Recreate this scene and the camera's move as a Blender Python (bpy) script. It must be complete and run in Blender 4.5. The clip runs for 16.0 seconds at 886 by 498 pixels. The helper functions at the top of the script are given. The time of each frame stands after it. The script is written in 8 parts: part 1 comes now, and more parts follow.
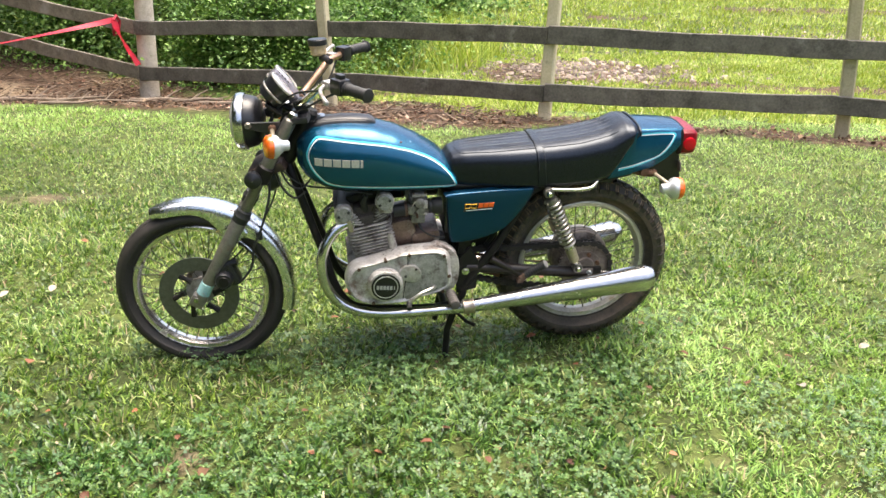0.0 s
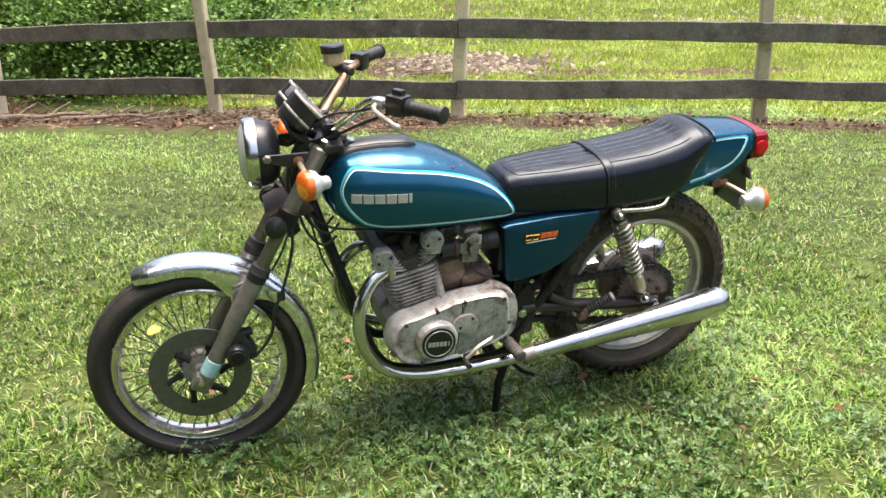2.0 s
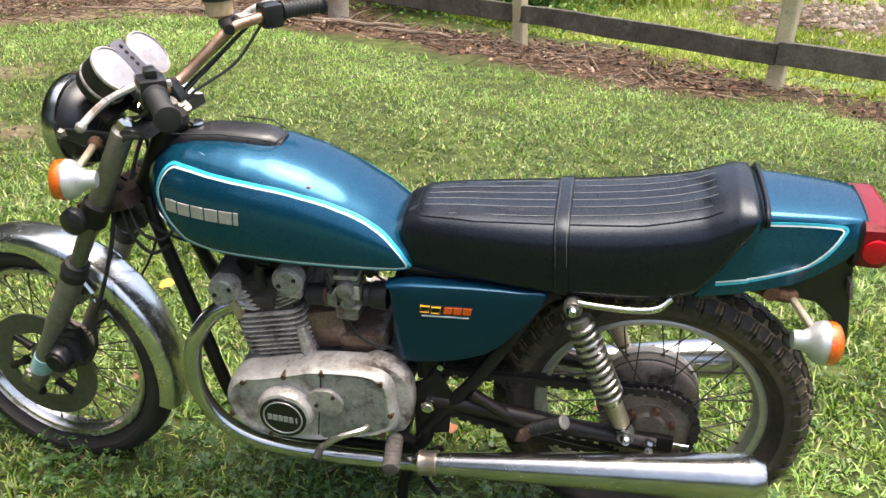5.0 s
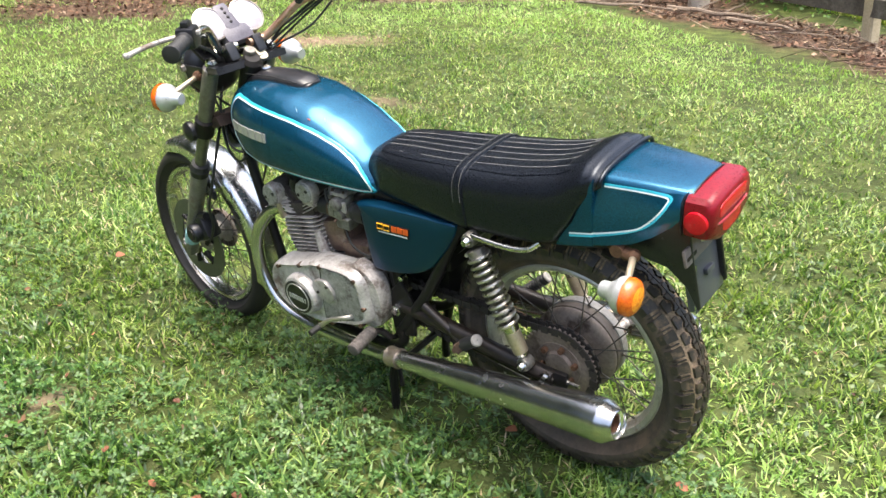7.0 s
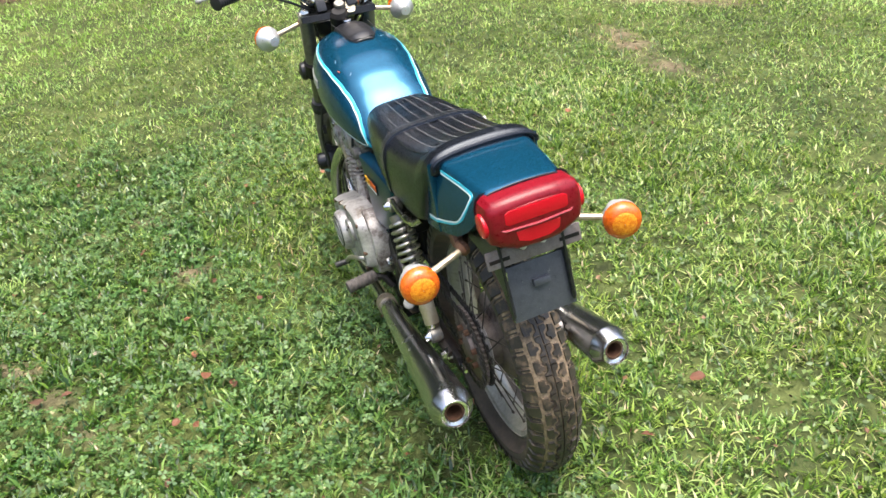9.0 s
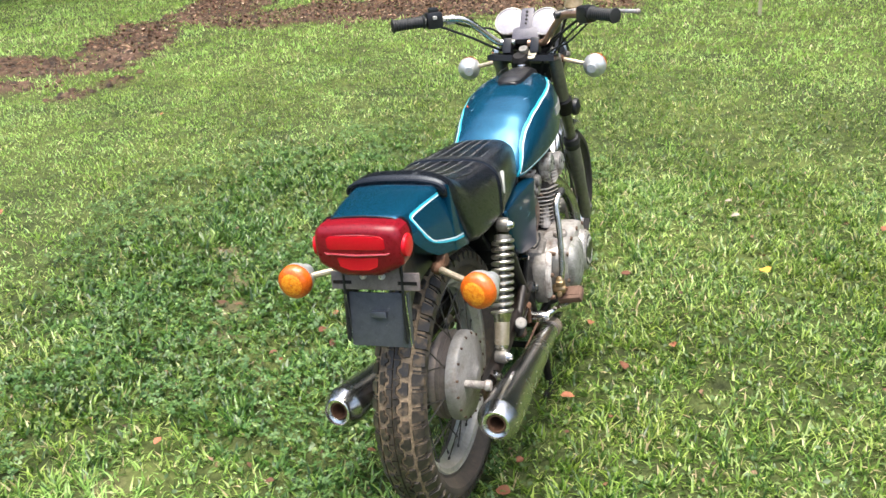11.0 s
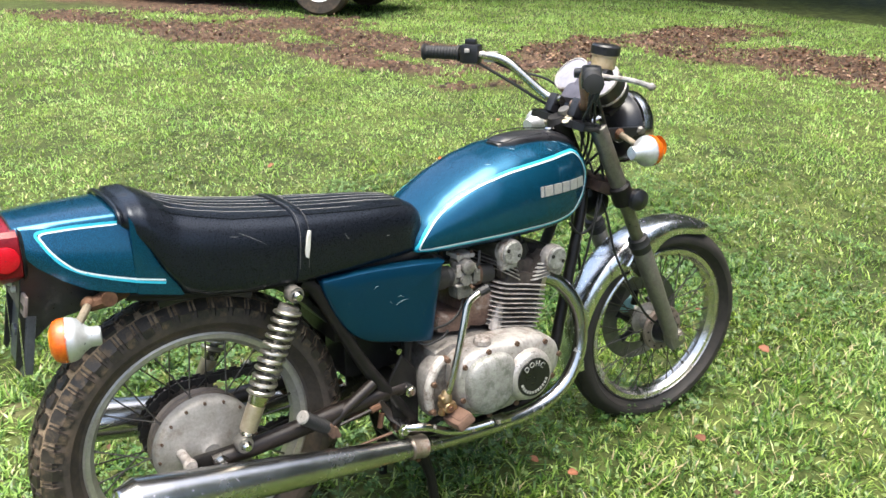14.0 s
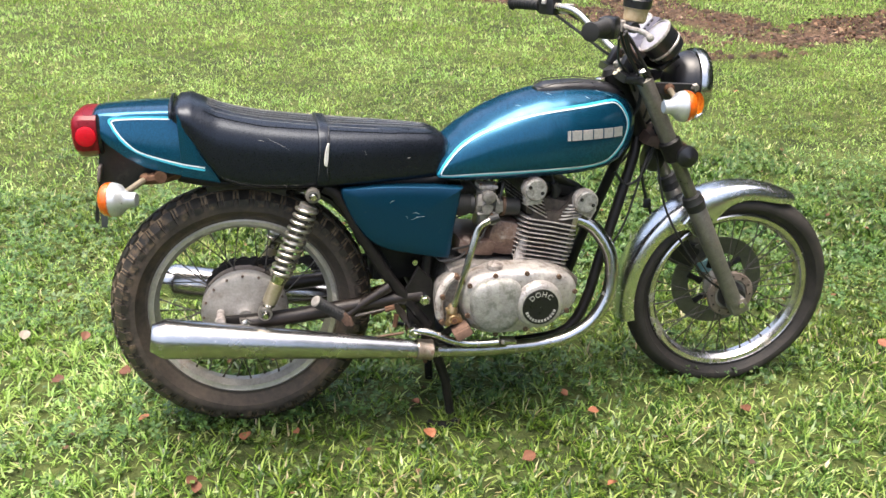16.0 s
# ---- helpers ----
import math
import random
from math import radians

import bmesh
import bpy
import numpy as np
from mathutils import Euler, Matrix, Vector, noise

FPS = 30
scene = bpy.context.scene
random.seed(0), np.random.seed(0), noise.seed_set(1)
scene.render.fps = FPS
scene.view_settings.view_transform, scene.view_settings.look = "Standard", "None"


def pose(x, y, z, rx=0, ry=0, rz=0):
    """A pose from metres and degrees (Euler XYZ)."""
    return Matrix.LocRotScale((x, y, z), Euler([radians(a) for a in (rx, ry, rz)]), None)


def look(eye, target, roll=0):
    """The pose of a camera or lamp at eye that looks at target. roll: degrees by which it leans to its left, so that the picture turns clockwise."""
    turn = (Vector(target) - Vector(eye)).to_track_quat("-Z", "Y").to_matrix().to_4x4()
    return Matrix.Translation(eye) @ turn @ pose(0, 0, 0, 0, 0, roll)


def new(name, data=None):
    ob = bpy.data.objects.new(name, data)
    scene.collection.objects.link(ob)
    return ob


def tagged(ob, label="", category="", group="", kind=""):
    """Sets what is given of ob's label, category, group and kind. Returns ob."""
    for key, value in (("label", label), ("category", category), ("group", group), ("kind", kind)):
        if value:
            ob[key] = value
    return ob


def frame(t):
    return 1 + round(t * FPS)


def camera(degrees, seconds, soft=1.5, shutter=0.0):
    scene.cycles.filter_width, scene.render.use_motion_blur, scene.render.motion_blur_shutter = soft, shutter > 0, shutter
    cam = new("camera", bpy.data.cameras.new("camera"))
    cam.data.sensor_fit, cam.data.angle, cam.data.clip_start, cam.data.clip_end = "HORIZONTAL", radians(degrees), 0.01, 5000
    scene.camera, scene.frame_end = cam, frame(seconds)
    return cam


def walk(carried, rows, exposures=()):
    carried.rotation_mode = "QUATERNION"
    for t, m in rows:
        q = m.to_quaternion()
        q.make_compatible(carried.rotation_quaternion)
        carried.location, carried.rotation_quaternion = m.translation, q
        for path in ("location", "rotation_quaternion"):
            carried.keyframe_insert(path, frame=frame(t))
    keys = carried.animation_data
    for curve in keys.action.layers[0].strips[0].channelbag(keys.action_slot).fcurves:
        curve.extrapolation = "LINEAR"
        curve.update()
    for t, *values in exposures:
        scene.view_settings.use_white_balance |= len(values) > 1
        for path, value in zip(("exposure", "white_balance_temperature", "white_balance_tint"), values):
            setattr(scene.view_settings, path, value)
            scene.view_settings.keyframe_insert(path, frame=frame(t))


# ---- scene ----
cam = camera(53.7, 16.0, soft=1.5)
PATH = [
    (0.0, pose(-0.280, -2.943, 1.522, 68.43, -1.70, -7.95)),
    (0.5, pose(-0.380, -2.800, 1.515, 67.96, -2.29, -11.53)),
    (1.0, pose(-0.548, -2.650, 1.480, 68.19, -3.02, -15.36)),
    (1.5, pose(-0.773, -2.465, 1.485, 68.74, -1.42, -19.08)),
    (2.0, pose(-0.784, -2.278, 1.453, 68.27, -1.21, -19.07)),
    (2.5, pose(-0.619, -2.064, 1.435, 68.17, -2.75, -16.92)),
    (3.0, pose(-0.457, -1.886, 1.413, 67.48, -4.35, -14.26)),
    (3.2, pose(-0.363, -1.764, 1.402, 66.76, -4.67, -12.20)),
    (5.3, pose(0.611, -1.566, 1.457, 61.49, -0.92, 15.69)),
    (5.5, pose(0.700, -1.556, 1.472, 60.65, -0.20, 19.70)),
    (6.0, pose(0.987, -1.628, 1.484, 61.48, 1.71, 27.81)),
    (6.5, pose(1.314, -1.679, 1.504, 63.10, 3.19, 32.63)),
    (7.0, pose(1.536, -1.533, 1.492, 62.18, 2.45, 38.33)),
    (7.5, pose(1.863, -1.394, 1.482, 62.00, 3.09, 46.71)),
    (8.0, pose(2.135, -1.233, 1.509, 61.54, 4.41, 52.33)),
    (8.5, pose(2.188, -0.931, 1.486, 60.70, 4.01, 58.96)),
    (9.0, pose(2.251, -0.614, 1.478, 61.02, 5.80, 69.84)),
    (9.5, pose(2.390, -0.260, 1.473, 62.76, 6.42, 81.52)),
    (9.7, pose(2.451, -0.158, 1.468, 64.27, 5.74, 85.46)),
    (11.8, pose(2.193, 1.048, 1.435, 65.82, 3.15, 123.13)),
    (12.0, pose(2.096, 1.139, 1.436, 66.10, 3.27, 126.96)),
    (12.5, pose(1.911, 1.340, 1.406, 66.66, 3.95, 134.10)),
    (13.0, pose(1.677, 1.534, 1.380, 67.42, 3.35, 138.76)),
    (13.5, pose(1.430, 1.557, 1.342, 68.22, 0.71, 141.50)),
    (14.0, pose(1.163, 1.536, 1.371, 68.28, -1.92, 145.66)),
    (14.5, pose(0.976, 1.597, 1.362, 66.56, -2.20, 152.86)),
    (15.0, pose(0.802, 1.701, 1.368, 64.64, -1.75, 159.90)),
    (15.5, pose(0.703, 1.825, 1.376, 65.03, -0.51, 163.82)),
    (16.0, pose(0.636, 2.041, 1.377, 65.78, -0.91, 167.26)),
]

walk(cam, PATH, exposures=[(0.0, 1.82, 6820, 9), (2.0, 1.72, 6820, 9), (3.2, 1.77, 6800, 9), (5.4, 1.57, 6800, 9), (6.0, 1.81, 6780, 9), (7.5, 1.84, 6450, 8), (8.5, 1.80, 6350, 9), (9.0, 1.68, 6450, 9), (9.5, 1.49, 6550, 9), (12.0, 1.64, 6350, 5), (14.0, 1.65, 6450, 6), (15.0, 1.65, 6680, 8), (16.0, 1.60, 6700, 10)])

# world and light: hazy daylight, the sun behind thin cloud on the fence side
world = bpy.data.worlds.new("sky")
scene.world = world
world.use_nodes = True
wn = world.node_tree
sky = wn.nodes.new("ShaderNodeTexSky")
sky.sky_type, sky.sun_disc = "NISHITA", False
sky.sun_elevation, sky.sun_rotation = radians(83), radians(59)
sky.dust_density, sky.air_density, sky.ozone_density = 6.0, 1.0, 1.0
wn.nodes["Background"].inputs["Strength"].default_value = 0.15
wn.links.new(sky.outputs["Color"], wn.nodes["Background"].inputs["Color"])
sun_data = bpy.data.lights.new("sun", "SUN")
sun_data.energy, sun_data.angle, sun_data.color = 1.5, radians(45), (1.0, 0.96, 0.90)
sun = new("sun", sun_data)
sun.matrix_world = look((0.5, 0.3, 4.6), (0, 0, 0))

# ---------------------------------------------------------------- materials


def node(nt, kind, x=0, y=0, **values):
    n = nt.nodes.new(kind)
    for key, v in values.items():
        n.inputs[key.replace("_", " ")].default_value = v
    return n


def material(name, low, high, rough=0.5, metal=0.0, scale=30.0, bump=0.15, fine=4.0, rough_var=0.15,
             coat=0.0, dirt=None, dirt_scale=9.0, dirt_amount=0.0, rand=0.0, trans=0.0, spec=0.5, bump_dist=0.002, coat_rough=0.06, edge=(1, 1, 1)):
    """A surface with two scales of colour noise, grain in its gloss, fine relief and patches of dirt."""
    m = bpy.data.materials.new(name)
    m.use_nodes = True
    nt = m.node_tree
    bsdf = nt.nodes["Principled BSDF"]
    link = nt.links.new
    tc = nt.nodes.new("ShaderNodeTexCoord")
    n1 = node(nt, "ShaderNodeTexNoise", Scale=scale, Detail=6.0, Roughness=0.6)
    n2 = node(nt, "ShaderNodeTexNoise", Scale=scale * fine, Detail=4.0, Roughness=0.65)
    for n in (n1, n2):
        link(tc.outputs["Object"], n.inputs["Vector"])
    both = nt.nodes.new("ShaderNodeMath")
    both.operation = "MULTIPLY_ADD"
    both.inputs[1].default_value = 0.45
    link(n2.outputs["Fac"], both.inputs[0])
    half = nt.nodes.new("ShaderNodeMath")
    half.operation = "MULTIPLY"
    half.inputs[1].default_value = 0.55
    link(n1.outputs["Fac"], half.inputs[0])
    link(half.outputs[0], both.inputs[2])
    ramp = nt.nodes.new("ShaderNodeValToRGB")
    ramp.color_ramp.elements[0].position, ramp.color_ramp.elements[1].position = 0.36, 0.64
    ramp.color_ramp.elements[0].color, ramp.color_ramp.elements[1].color = (*low, 1), (*high, 1)
    link(both.outputs[0], ramp.inputs["Fac"])
    colour = ramp.outputs["Color"]
    if rand:
        info = nt.nodes.new("ShaderNodeObjectInfo")
        hsv = nt.nodes.new("ShaderNodeHueSaturation")
        vr = nt.nodes.new("ShaderNodeMapRange")
        vr.inputs["To Min"].default_value, vr.inputs["To Max"].default_value = 1 - rand, 1 + rand
        link(info.outputs["Random"], vr.inputs["Value"])
        link(vr.outputs["Result"], hsv.inputs["Value"])
        link(colour, hsv.inputs["Color"])
        colour = hsv.outputs["Color"]
    rr = nt.nodes.new("ShaderNodeMapRange")
    rr.inputs["From Min"].default_value, rr.inputs["From Max"].default_value = 0.3, 0.7
    rr.inputs["To Min"].default_value, rr.inputs["To Max"].default_value = max(0.02, rough - rough_var), min(1, rough + rough_var)
    link(both.outputs[0], rr.inputs["Value"])
    gloss, met = rr.outputs["Result"], None
    if dirt:
        n3 = node(nt, "ShaderNodeTexNoise", Scale=dirt_scale, Detail=8.0, Roughness=0.7)
        link(tc.outputs["Object"], n3.inputs["Vector"])
        mask = nt.nodes.new("ShaderNodeMapRange")
        mask.inputs["From Min"].default_value = 0.68 - 0.36 * dirt_amount
        mask.inputs["From Max"].default_value = 0.80 - 0.30 * dirt_amount
        link(n3.outputs["Fac"], mask.inputs["Value"])
        mix = nt.nodes.new("ShaderNodeMixRGB")
        mix.inputs["Color2"].default_value = (*dirt, 1)
        link(mask.outputs["Result"], mix.inputs["Fac"])
        link(colour, mix.inputs["Color1"])
        colour = mix.outputs["Color"]
        mg = nt.nodes.new("ShaderNodeMixRGB")
        mg.inputs["Color2"].default_value = (0.85, 0.85, 0.85, 1)
        link(mask.outputs["Result"], mg.inputs["Fac"])
        link(gloss, mg.inputs["Color1"])
        gloss = mg.outputs["Color"]
        if metal > 0:
            mm = nt.nodes.new("ShaderNodeMapRange")
            mm.inputs["To Min"].default_value, mm.inputs["To Max"].default_value = metal, 0.0
            link(mask.outputs["Result"], mm.inputs["Value"])
            met = mm.outputs["Result"]
    link(colour, bsdf.inputs["Base Color"])
    link(gloss, bsdf.inputs["Roughness"])
    bsdf.inputs["Metallic"].default_value = metal
    if met:
        link(met, bsdf.inputs["Metallic"])
    bsdf.inputs["Coat Weight"].default_value = coat
    bsdf.inputs["Coat Roughness"].default_value = coat_rough
    bsdf.inputs["Specular IOR Level"].default_value = spec
    bsdf.inputs["Specular Tint"].default_value = (*edge, 1)
    bsdf.inputs["Transmission Weight"].default_value = trans
    if bump:
        bp = nt.nodes.new("ShaderNodeBump")
        bp.inputs["Strength"].default_value, bp.inputs["Distance"].default_value = bump, bump_dist
        link(both.outputs[0], bp.inputs["Height"])
        link(bp.outputs["Normal"], bsdf.inputs["Normal"])
    return m


RUST = (0.10, 0.045, 0.02)
teal = material("teal_metallic_paint", (0.006, 0.066, 0.126), (0.009, 0.088, 0.162), 0.27, 0.60, 600, 0.02, 3, 0.05, coat=0.55, coat_rough=0.12, spec=0.3, edge=(0.10, 0.22, 0.34))
teal_flat = material("teal_cover_paint", (0.004, 0.040, 0.084), (0.006, 0.052, 0.106), 0.34, 0.6, 400, 0.03, 3, 0.06, coat=0.4, coat_rough=0.16, spec=0.3, edge=(0.08, 0.22, 0.38),
                     dirt=(0.03, 0.07, 0.09), dirt_scale=25, dirt_amount=0.1)
stripe_blue = material("turquoise_pinstripe", (0.03, 0.42, 0.58), (0.05, 0.50, 0.66), 0.35, 0, 80, 0)
stripe_white = material("white_pinstripe", (0.62, 0.72, 0.76), (0.75, 0.82, 0.84), 0.35, 0, 80, 0)
chrome = material("chrome", (0.46, 0.455, 0.45), (0.60, 0.59, 0.58), 0.20, 1.0, 22, 0.0, 6, 0.05, dirt=(0.17, 0.13, 0.10), dirt_scale=26, dirt_amount=0.16)
silencer_chrome = material("dull_silencer_chrome", (0.43, 0.425, 0.42), (0.54, 0.532, 0.525), 0.25, 1.0, 12, 0.0, 3, 0.05, dirt=(0.13, 0.10, 0.08), dirt_scale=22, dirt_amount=0.07)
guard_chrome = material("mudguard_chrome", (0.60, 0.60, 0.60), (0.78, 0.78, 0.77), 0.24, 1.0, 14, 0.004, 5, 0.09, dirt=(0.26, 0.24, 0.20), dirt_scale=12, dirt_amount=0.12)
spring_steel = material("satin_spring_steel", (0.39, 0.355, 0.31), (0.61, 0.57, 0.51), 0.32, 0.9, 40, 0.05, 5, 0.1, dirt=(0.20, 0.13, 0.08), dirt_scale=40, dirt_amount=0.2)
pitted_chrome = material("pitted_chrome", (0.52, 0.52, 0.50), (0.66, 0.65, 0.63), 0.16, 1.0, 60, 0.06, 5, 0.10, dirt=RUST, dirt_scale=45, dirt_amount=0.30)
dull_steel = material("dull_fork_alloy", (0.15, 0.14, 0.125), (0.25, 0.235, 0.21), 0.42, 0.6, 50, 0.1, 5, 0.12, dirt=(0.16, 0.12, 0.08), dirt_scale=20, dirt_amount=0.35)
alloy = material("oxidised_engine_alloy", (0.29, 0.25, 0.225), (0.62, 0.58, 0.54), 0.48, 0.25, 22, 0.3, 6, 0.15, dirt=(0.095, 0.066, 0.050), dirt_scale=18, dirt_amount=0.54)
alloy_polish = material("polished_cover_alloy", (0.28, 0.256, 0.235), (0.56, 0.53, 0.50), 0.36, 0.42, 20, 0.08, 6, 0.18, dirt=(0.13, 0.095, 0.072), dirt_scale=11, dirt_amount=0.46)
# Lighter copy of the cover alloy, to offset the left side's shade.
lightened_left_alloy = material("lightened_left_cover_alloy", (0.32, 0.295, 0.272), (0.64, 0.61, 0.58), 0.36, 0.30, 20, 0.08, 6, 0.18, dirt=(0.15, 0.112, 0.085), dirt_scale=11, dirt_amount=0.44)
drum_alloy = material("dusty_drum_alloy", (0.22, 0.20, 0.18), (0.38, 0.36, 0.33), 0.6, 0.3, 25, 0.2, 6, 0.1, dirt=(0.15, 0.11, 0.08), dirt_scale=12, dirt_amount=0.35)
flange_alloy = material("grimy_hub_alloy", (0.14, 0.108, 0.088), (0.28, 0.225, 0.185), 0.62, 0.3, 22, 0.2, 6, 0.1, dirt=(0.042, 0.026, 0.018), dirt_scale=14, dirt_amount=0.42)
hub_grime = material("dark_grimy_hub_alloy", (0.075, 0.058, 0.047), (0.17, 0.137, 0.112), 0.6, 0.2, 22, 0.2, 6, 0.1, dirt=(0.15, 0.115, 0.09), dirt_scale=16, dirt_amount=0.2)
chain_black = material("oily_chain_steel", (0.012, 0.010, 0.009), (0.040, 0.032, 0.026), 0.75, 0.0, 60, 0.2)
disc_steel = material("brake_disc_steel", (0.095, 0.095, 0.090), (0.155, 0.155, 0.145), 0.36, 0.7, 60, 0.05, 6, 0.1, dirt=(0.08, 0.06, 0.045), dirt_scale=20, dirt_amount=0.2)
front_rim = material("stained_front_rim_chrome", (0.50, 0.47, 0.43), (0.72, 0.70, 0.67), 0.20, 0.95, 12, 0.015, 6, 0.1, dirt=(0.16, 0.11, 0.07), dirt_scale=11, dirt_amount=0.30)
black = material("black_frame_paint", (0.008, 0.0075, 0.0075), (0.018, 0.016, 0.015), 0.42, 0, 40, 0.12, 5, 0.15, dirt=(0.040, 0.026, 0.018), dirt_scale=16, dirt_amount=0.24, spec=0.22)
plastic = material("black_plastic", (0.009, 0.009, 0.011), (0.019, 0.019, 0.022), 0.34, 0, 50, 0.1, 6, 0.12, dirt=(0.06, 0.05, 0.045), dirt_scale=20, dirt_amount=0.18)
plate_grey = material("grey_plate_plastic", (0.046, 0.050, 0.060), (0.078, 0.083, 0.098), 0.36, 0, 60, 0.1, 6, 0.12, dirt=(0.30, 0.29, 0.28), dirt_scale=70, dirt_amount=0.12)
bracket_brown = material("dusty_bracket_steel", (0.12, 0.095, 0.088), (0.21, 0.175, 0.165), 0.6, 0, 50, 0.15, 5, 0.1)
rubber = material("dusty_tyre_rubber", (0.033, 0.026, 0.021), (0.090, 0.070, 0.054), 0.8, 0, 14, 0.2, 6, 0.1, dirt=(0.125, 0.088, 0.060), dirt_scale=7, dirt_amount=0.46)
front_rubber = material("black_front_tyre_rubber", (0.012, 0.0105, 0.0095), (0.036, 0.030, 0.026), 0.7, 0, 16, 0.2, 6, 0.1, dirt=(0.095, 0.075, 0.058), dirt_scale=7, dirt_amount=0.26)
tread_mat = material("muddy_tread_rubber", (0.013, 0.0105, 0.009), (0.045, 0.035, 0.027), 0.5, 0, 30, 0.3, 6, 0.12, dirt=(0.15, 0.105, 0.066), dirt_scale=38, dirt_amount=0.46)
groove_mat = material("mud_in_grooves", (0.12, 0.082, 0.050), (0.36, 0.265, 0.17), 0.9, 0, 60, 0.4, 4, 0.05, dirt=(0.030, 0.021, 0.016), dirt_scale=22, dirt_amount=0.44)
greasy_iron = material("greasy_brown_black_iron", (0.009, 0.0065, 0.0055), (0.028, 0.019, 0.015), 0.45, 0.1, 26, 0.25, 6, 0.15, dirt=(0.10, 0.052, 0.030), dirt_scale=22, dirt_amount=0.18)
hot_rust = material("red_brown_heat_rust", (0.095, 0.058, 0.045), (0.25, 0.165, 0.13), 0.42, 0.4, 24, 0.2, 6, 0.15, dirt=(0.42, 0.37, 0.33), dirt_scale=14, dirt_amount=0.42)
crank_alloy = material("grimy_crankcase_alloy", (0.13, 0.115, 0.10), (0.32, 0.30, 0.28), 0.55, 0.4, 22, 0.3, 6, 0.15, dirt=(0.055, 0.038, 0.028), dirt_scale=13, dirt_amount=0.55)
cap_alloy = material("grey_stained_cap_alloy", (0.19, 0.185, 0.17), (0.42, 0.41, 0.385), 0.50, 0.3, 55, 0.4, 5, 0.15, dirt=(0.11, 0.098, 0.082), dirt_scale=42, dirt_amount=0.5)
# Shade under the tank is put into this dark cam box colour.
cam_shade = material("shade_dark_cam_box_alloy", (0.035, 0.030, 0.027), (0.11, 0.098, 0.088), 0.6, 0.2, 24, 0.3, 6, 0.15)
# Dark brown for the block, head and towers that show between the fins.
fin_core_brown = material("dark_brown_between_fins", (0.030, 0.024, 0.020), (0.085, 0.068, 0.056), 0.8, 0.1, 30, 0.3)
dome_alloy = material("weather_stained_alloy", (0.19, 0.185, 0.17), (0.44, 0.43, 0.405), 0.50, 0.4, 55, 0.35, 5, 0.15, dirt=(0.12, 0.125, 0.10), dirt_scale=38, dirt_amount=0.55)
yoke_rust = material("dark_rusty_yoke", (0.030, 0.019, 0.015), (0.085, 0.050, 0.038), 0.7, 0.2, 25, 0.2)
grip_rubber = material("black_grip_rubber", (0.012, 0.012, 0.012), (0.022, 0.021, 0.021), 0.6, 0, 60, 0.15, 5, 0.1)
peg_rubber = material("brown_worn_peg_rubber", (0.085, 0.046, 0.030), (0.17, 0.100, 0.070), 0.85, 0, 40, 0.3, 5, 0.08)
dusty_peg = material("dusty_grey_peg_rubber", (0.045, 0.038, 0.034), (0.12, 0.105, 0.095), 0.8, 0, 40, 0.3, 5, 0.08)
rusty = material("rusty_steel", (0.08, 0.035, 0.018), (0.17, 0.09, 0.05), 0.75, 0.3, 30, 0.35, 5, 0.12)
brown_iron = material("brown_stained_iron", (0.07, 0.04, 0.025), (0.15, 0.09, 0.06), 0.6, 0.4, 25, 0.2, 5, 0.15)
vinyl = material("black_seat_vinyl", (0.004, 0.0048, 0.007), (0.008, 0.0095, 0.014), 0.29, 0, 350, 0.22, 3, 0.08, dirt=(0.024, 0.025, 0.028), dirt_scale=18, dirt_amount=0.10, bump_dist=0.0008, spec=0.42, edge=(0.80, 0.88, 1.0))
stitch = material("pale_stitching", (0.18, 0.18, 0.18), (0.34, 0.34, 0.335), 0.8, 0, 120, 0)
strap_stitch = material("grey_strap_stitching", (0.07, 0.07, 0.07), (0.15, 0.15, 0.15), 0.8, 0, 120, 0)
torn_white = material("white_torn_lining", (0.55, 0.53, 0.48), (0.70, 0.68, 0.64), 0.8, 0, 60, 0.2)
red_lens = material("red_lens", (0.13, 0.003, 0.008), (0.21, 0.006, 0.014), 0.30, 0, 120, 0.12, 3, 0.06, coat=0.06, spec=0.28)
red_deep = material("red_lens_bright", (0.46, 0.003, 0.012), (0.64, 0.008, 0.022), 0.20, 0, 500, 0.3, 3, 0.05, coat=0.15, spec=0.3)
# Paler red: highlights along the lamp panel's lips are put into colour.
red_highlight = material("red_lip_highlight", (0.34, 0.03, 0.04), (0.46, 0.06, 0.07), 0.15, 0, 200, 0.1, 3, 0.05, coat=1.0)
amber = material("amber_lens", (0.52, 0.062, 0.004), (0.80, 0.165, 0.011), 0.20, 0, 170, 0.9, 3, 0.05, coat=0.7)
# Brighter yellow that paints the glow inside an amber lens.
amber_glow = material("amber_lens_glow", (0.64, 0.10, 0.005), (1.0, 0.42, 0.03), 0.2, 0, 150, 1.0, 3, 0.08, coat=0.5, spec=0.3)
# Pale base holds both the faded plastic and the sky's white glare.
gauge_face = material("glare_pale_gauge_lens", (0.27, 0.25, 0.275), (0.35, 0.33, 0.35), 0.22, 0, 25, 0.02, 4, 0.06, coat=0.8)
emblem_silver = material("worn_silver_emblem", (0.36, 0.355, 0.34), (0.54, 0.53, 0.51), 0.40, 0.35, 120, 0.15, 4, 0.1)
decal_yellow = material("yellow_decal", (0.80, 0.42, 0.02), (0.88, 0.50, 0.04), 0.4, 0, 80, 0)
decal_orange = material("orange_decal", (0.75, 0.10, 0.015), (0.85, 0.14, 0.02), 0.4, 0, 80, 0)
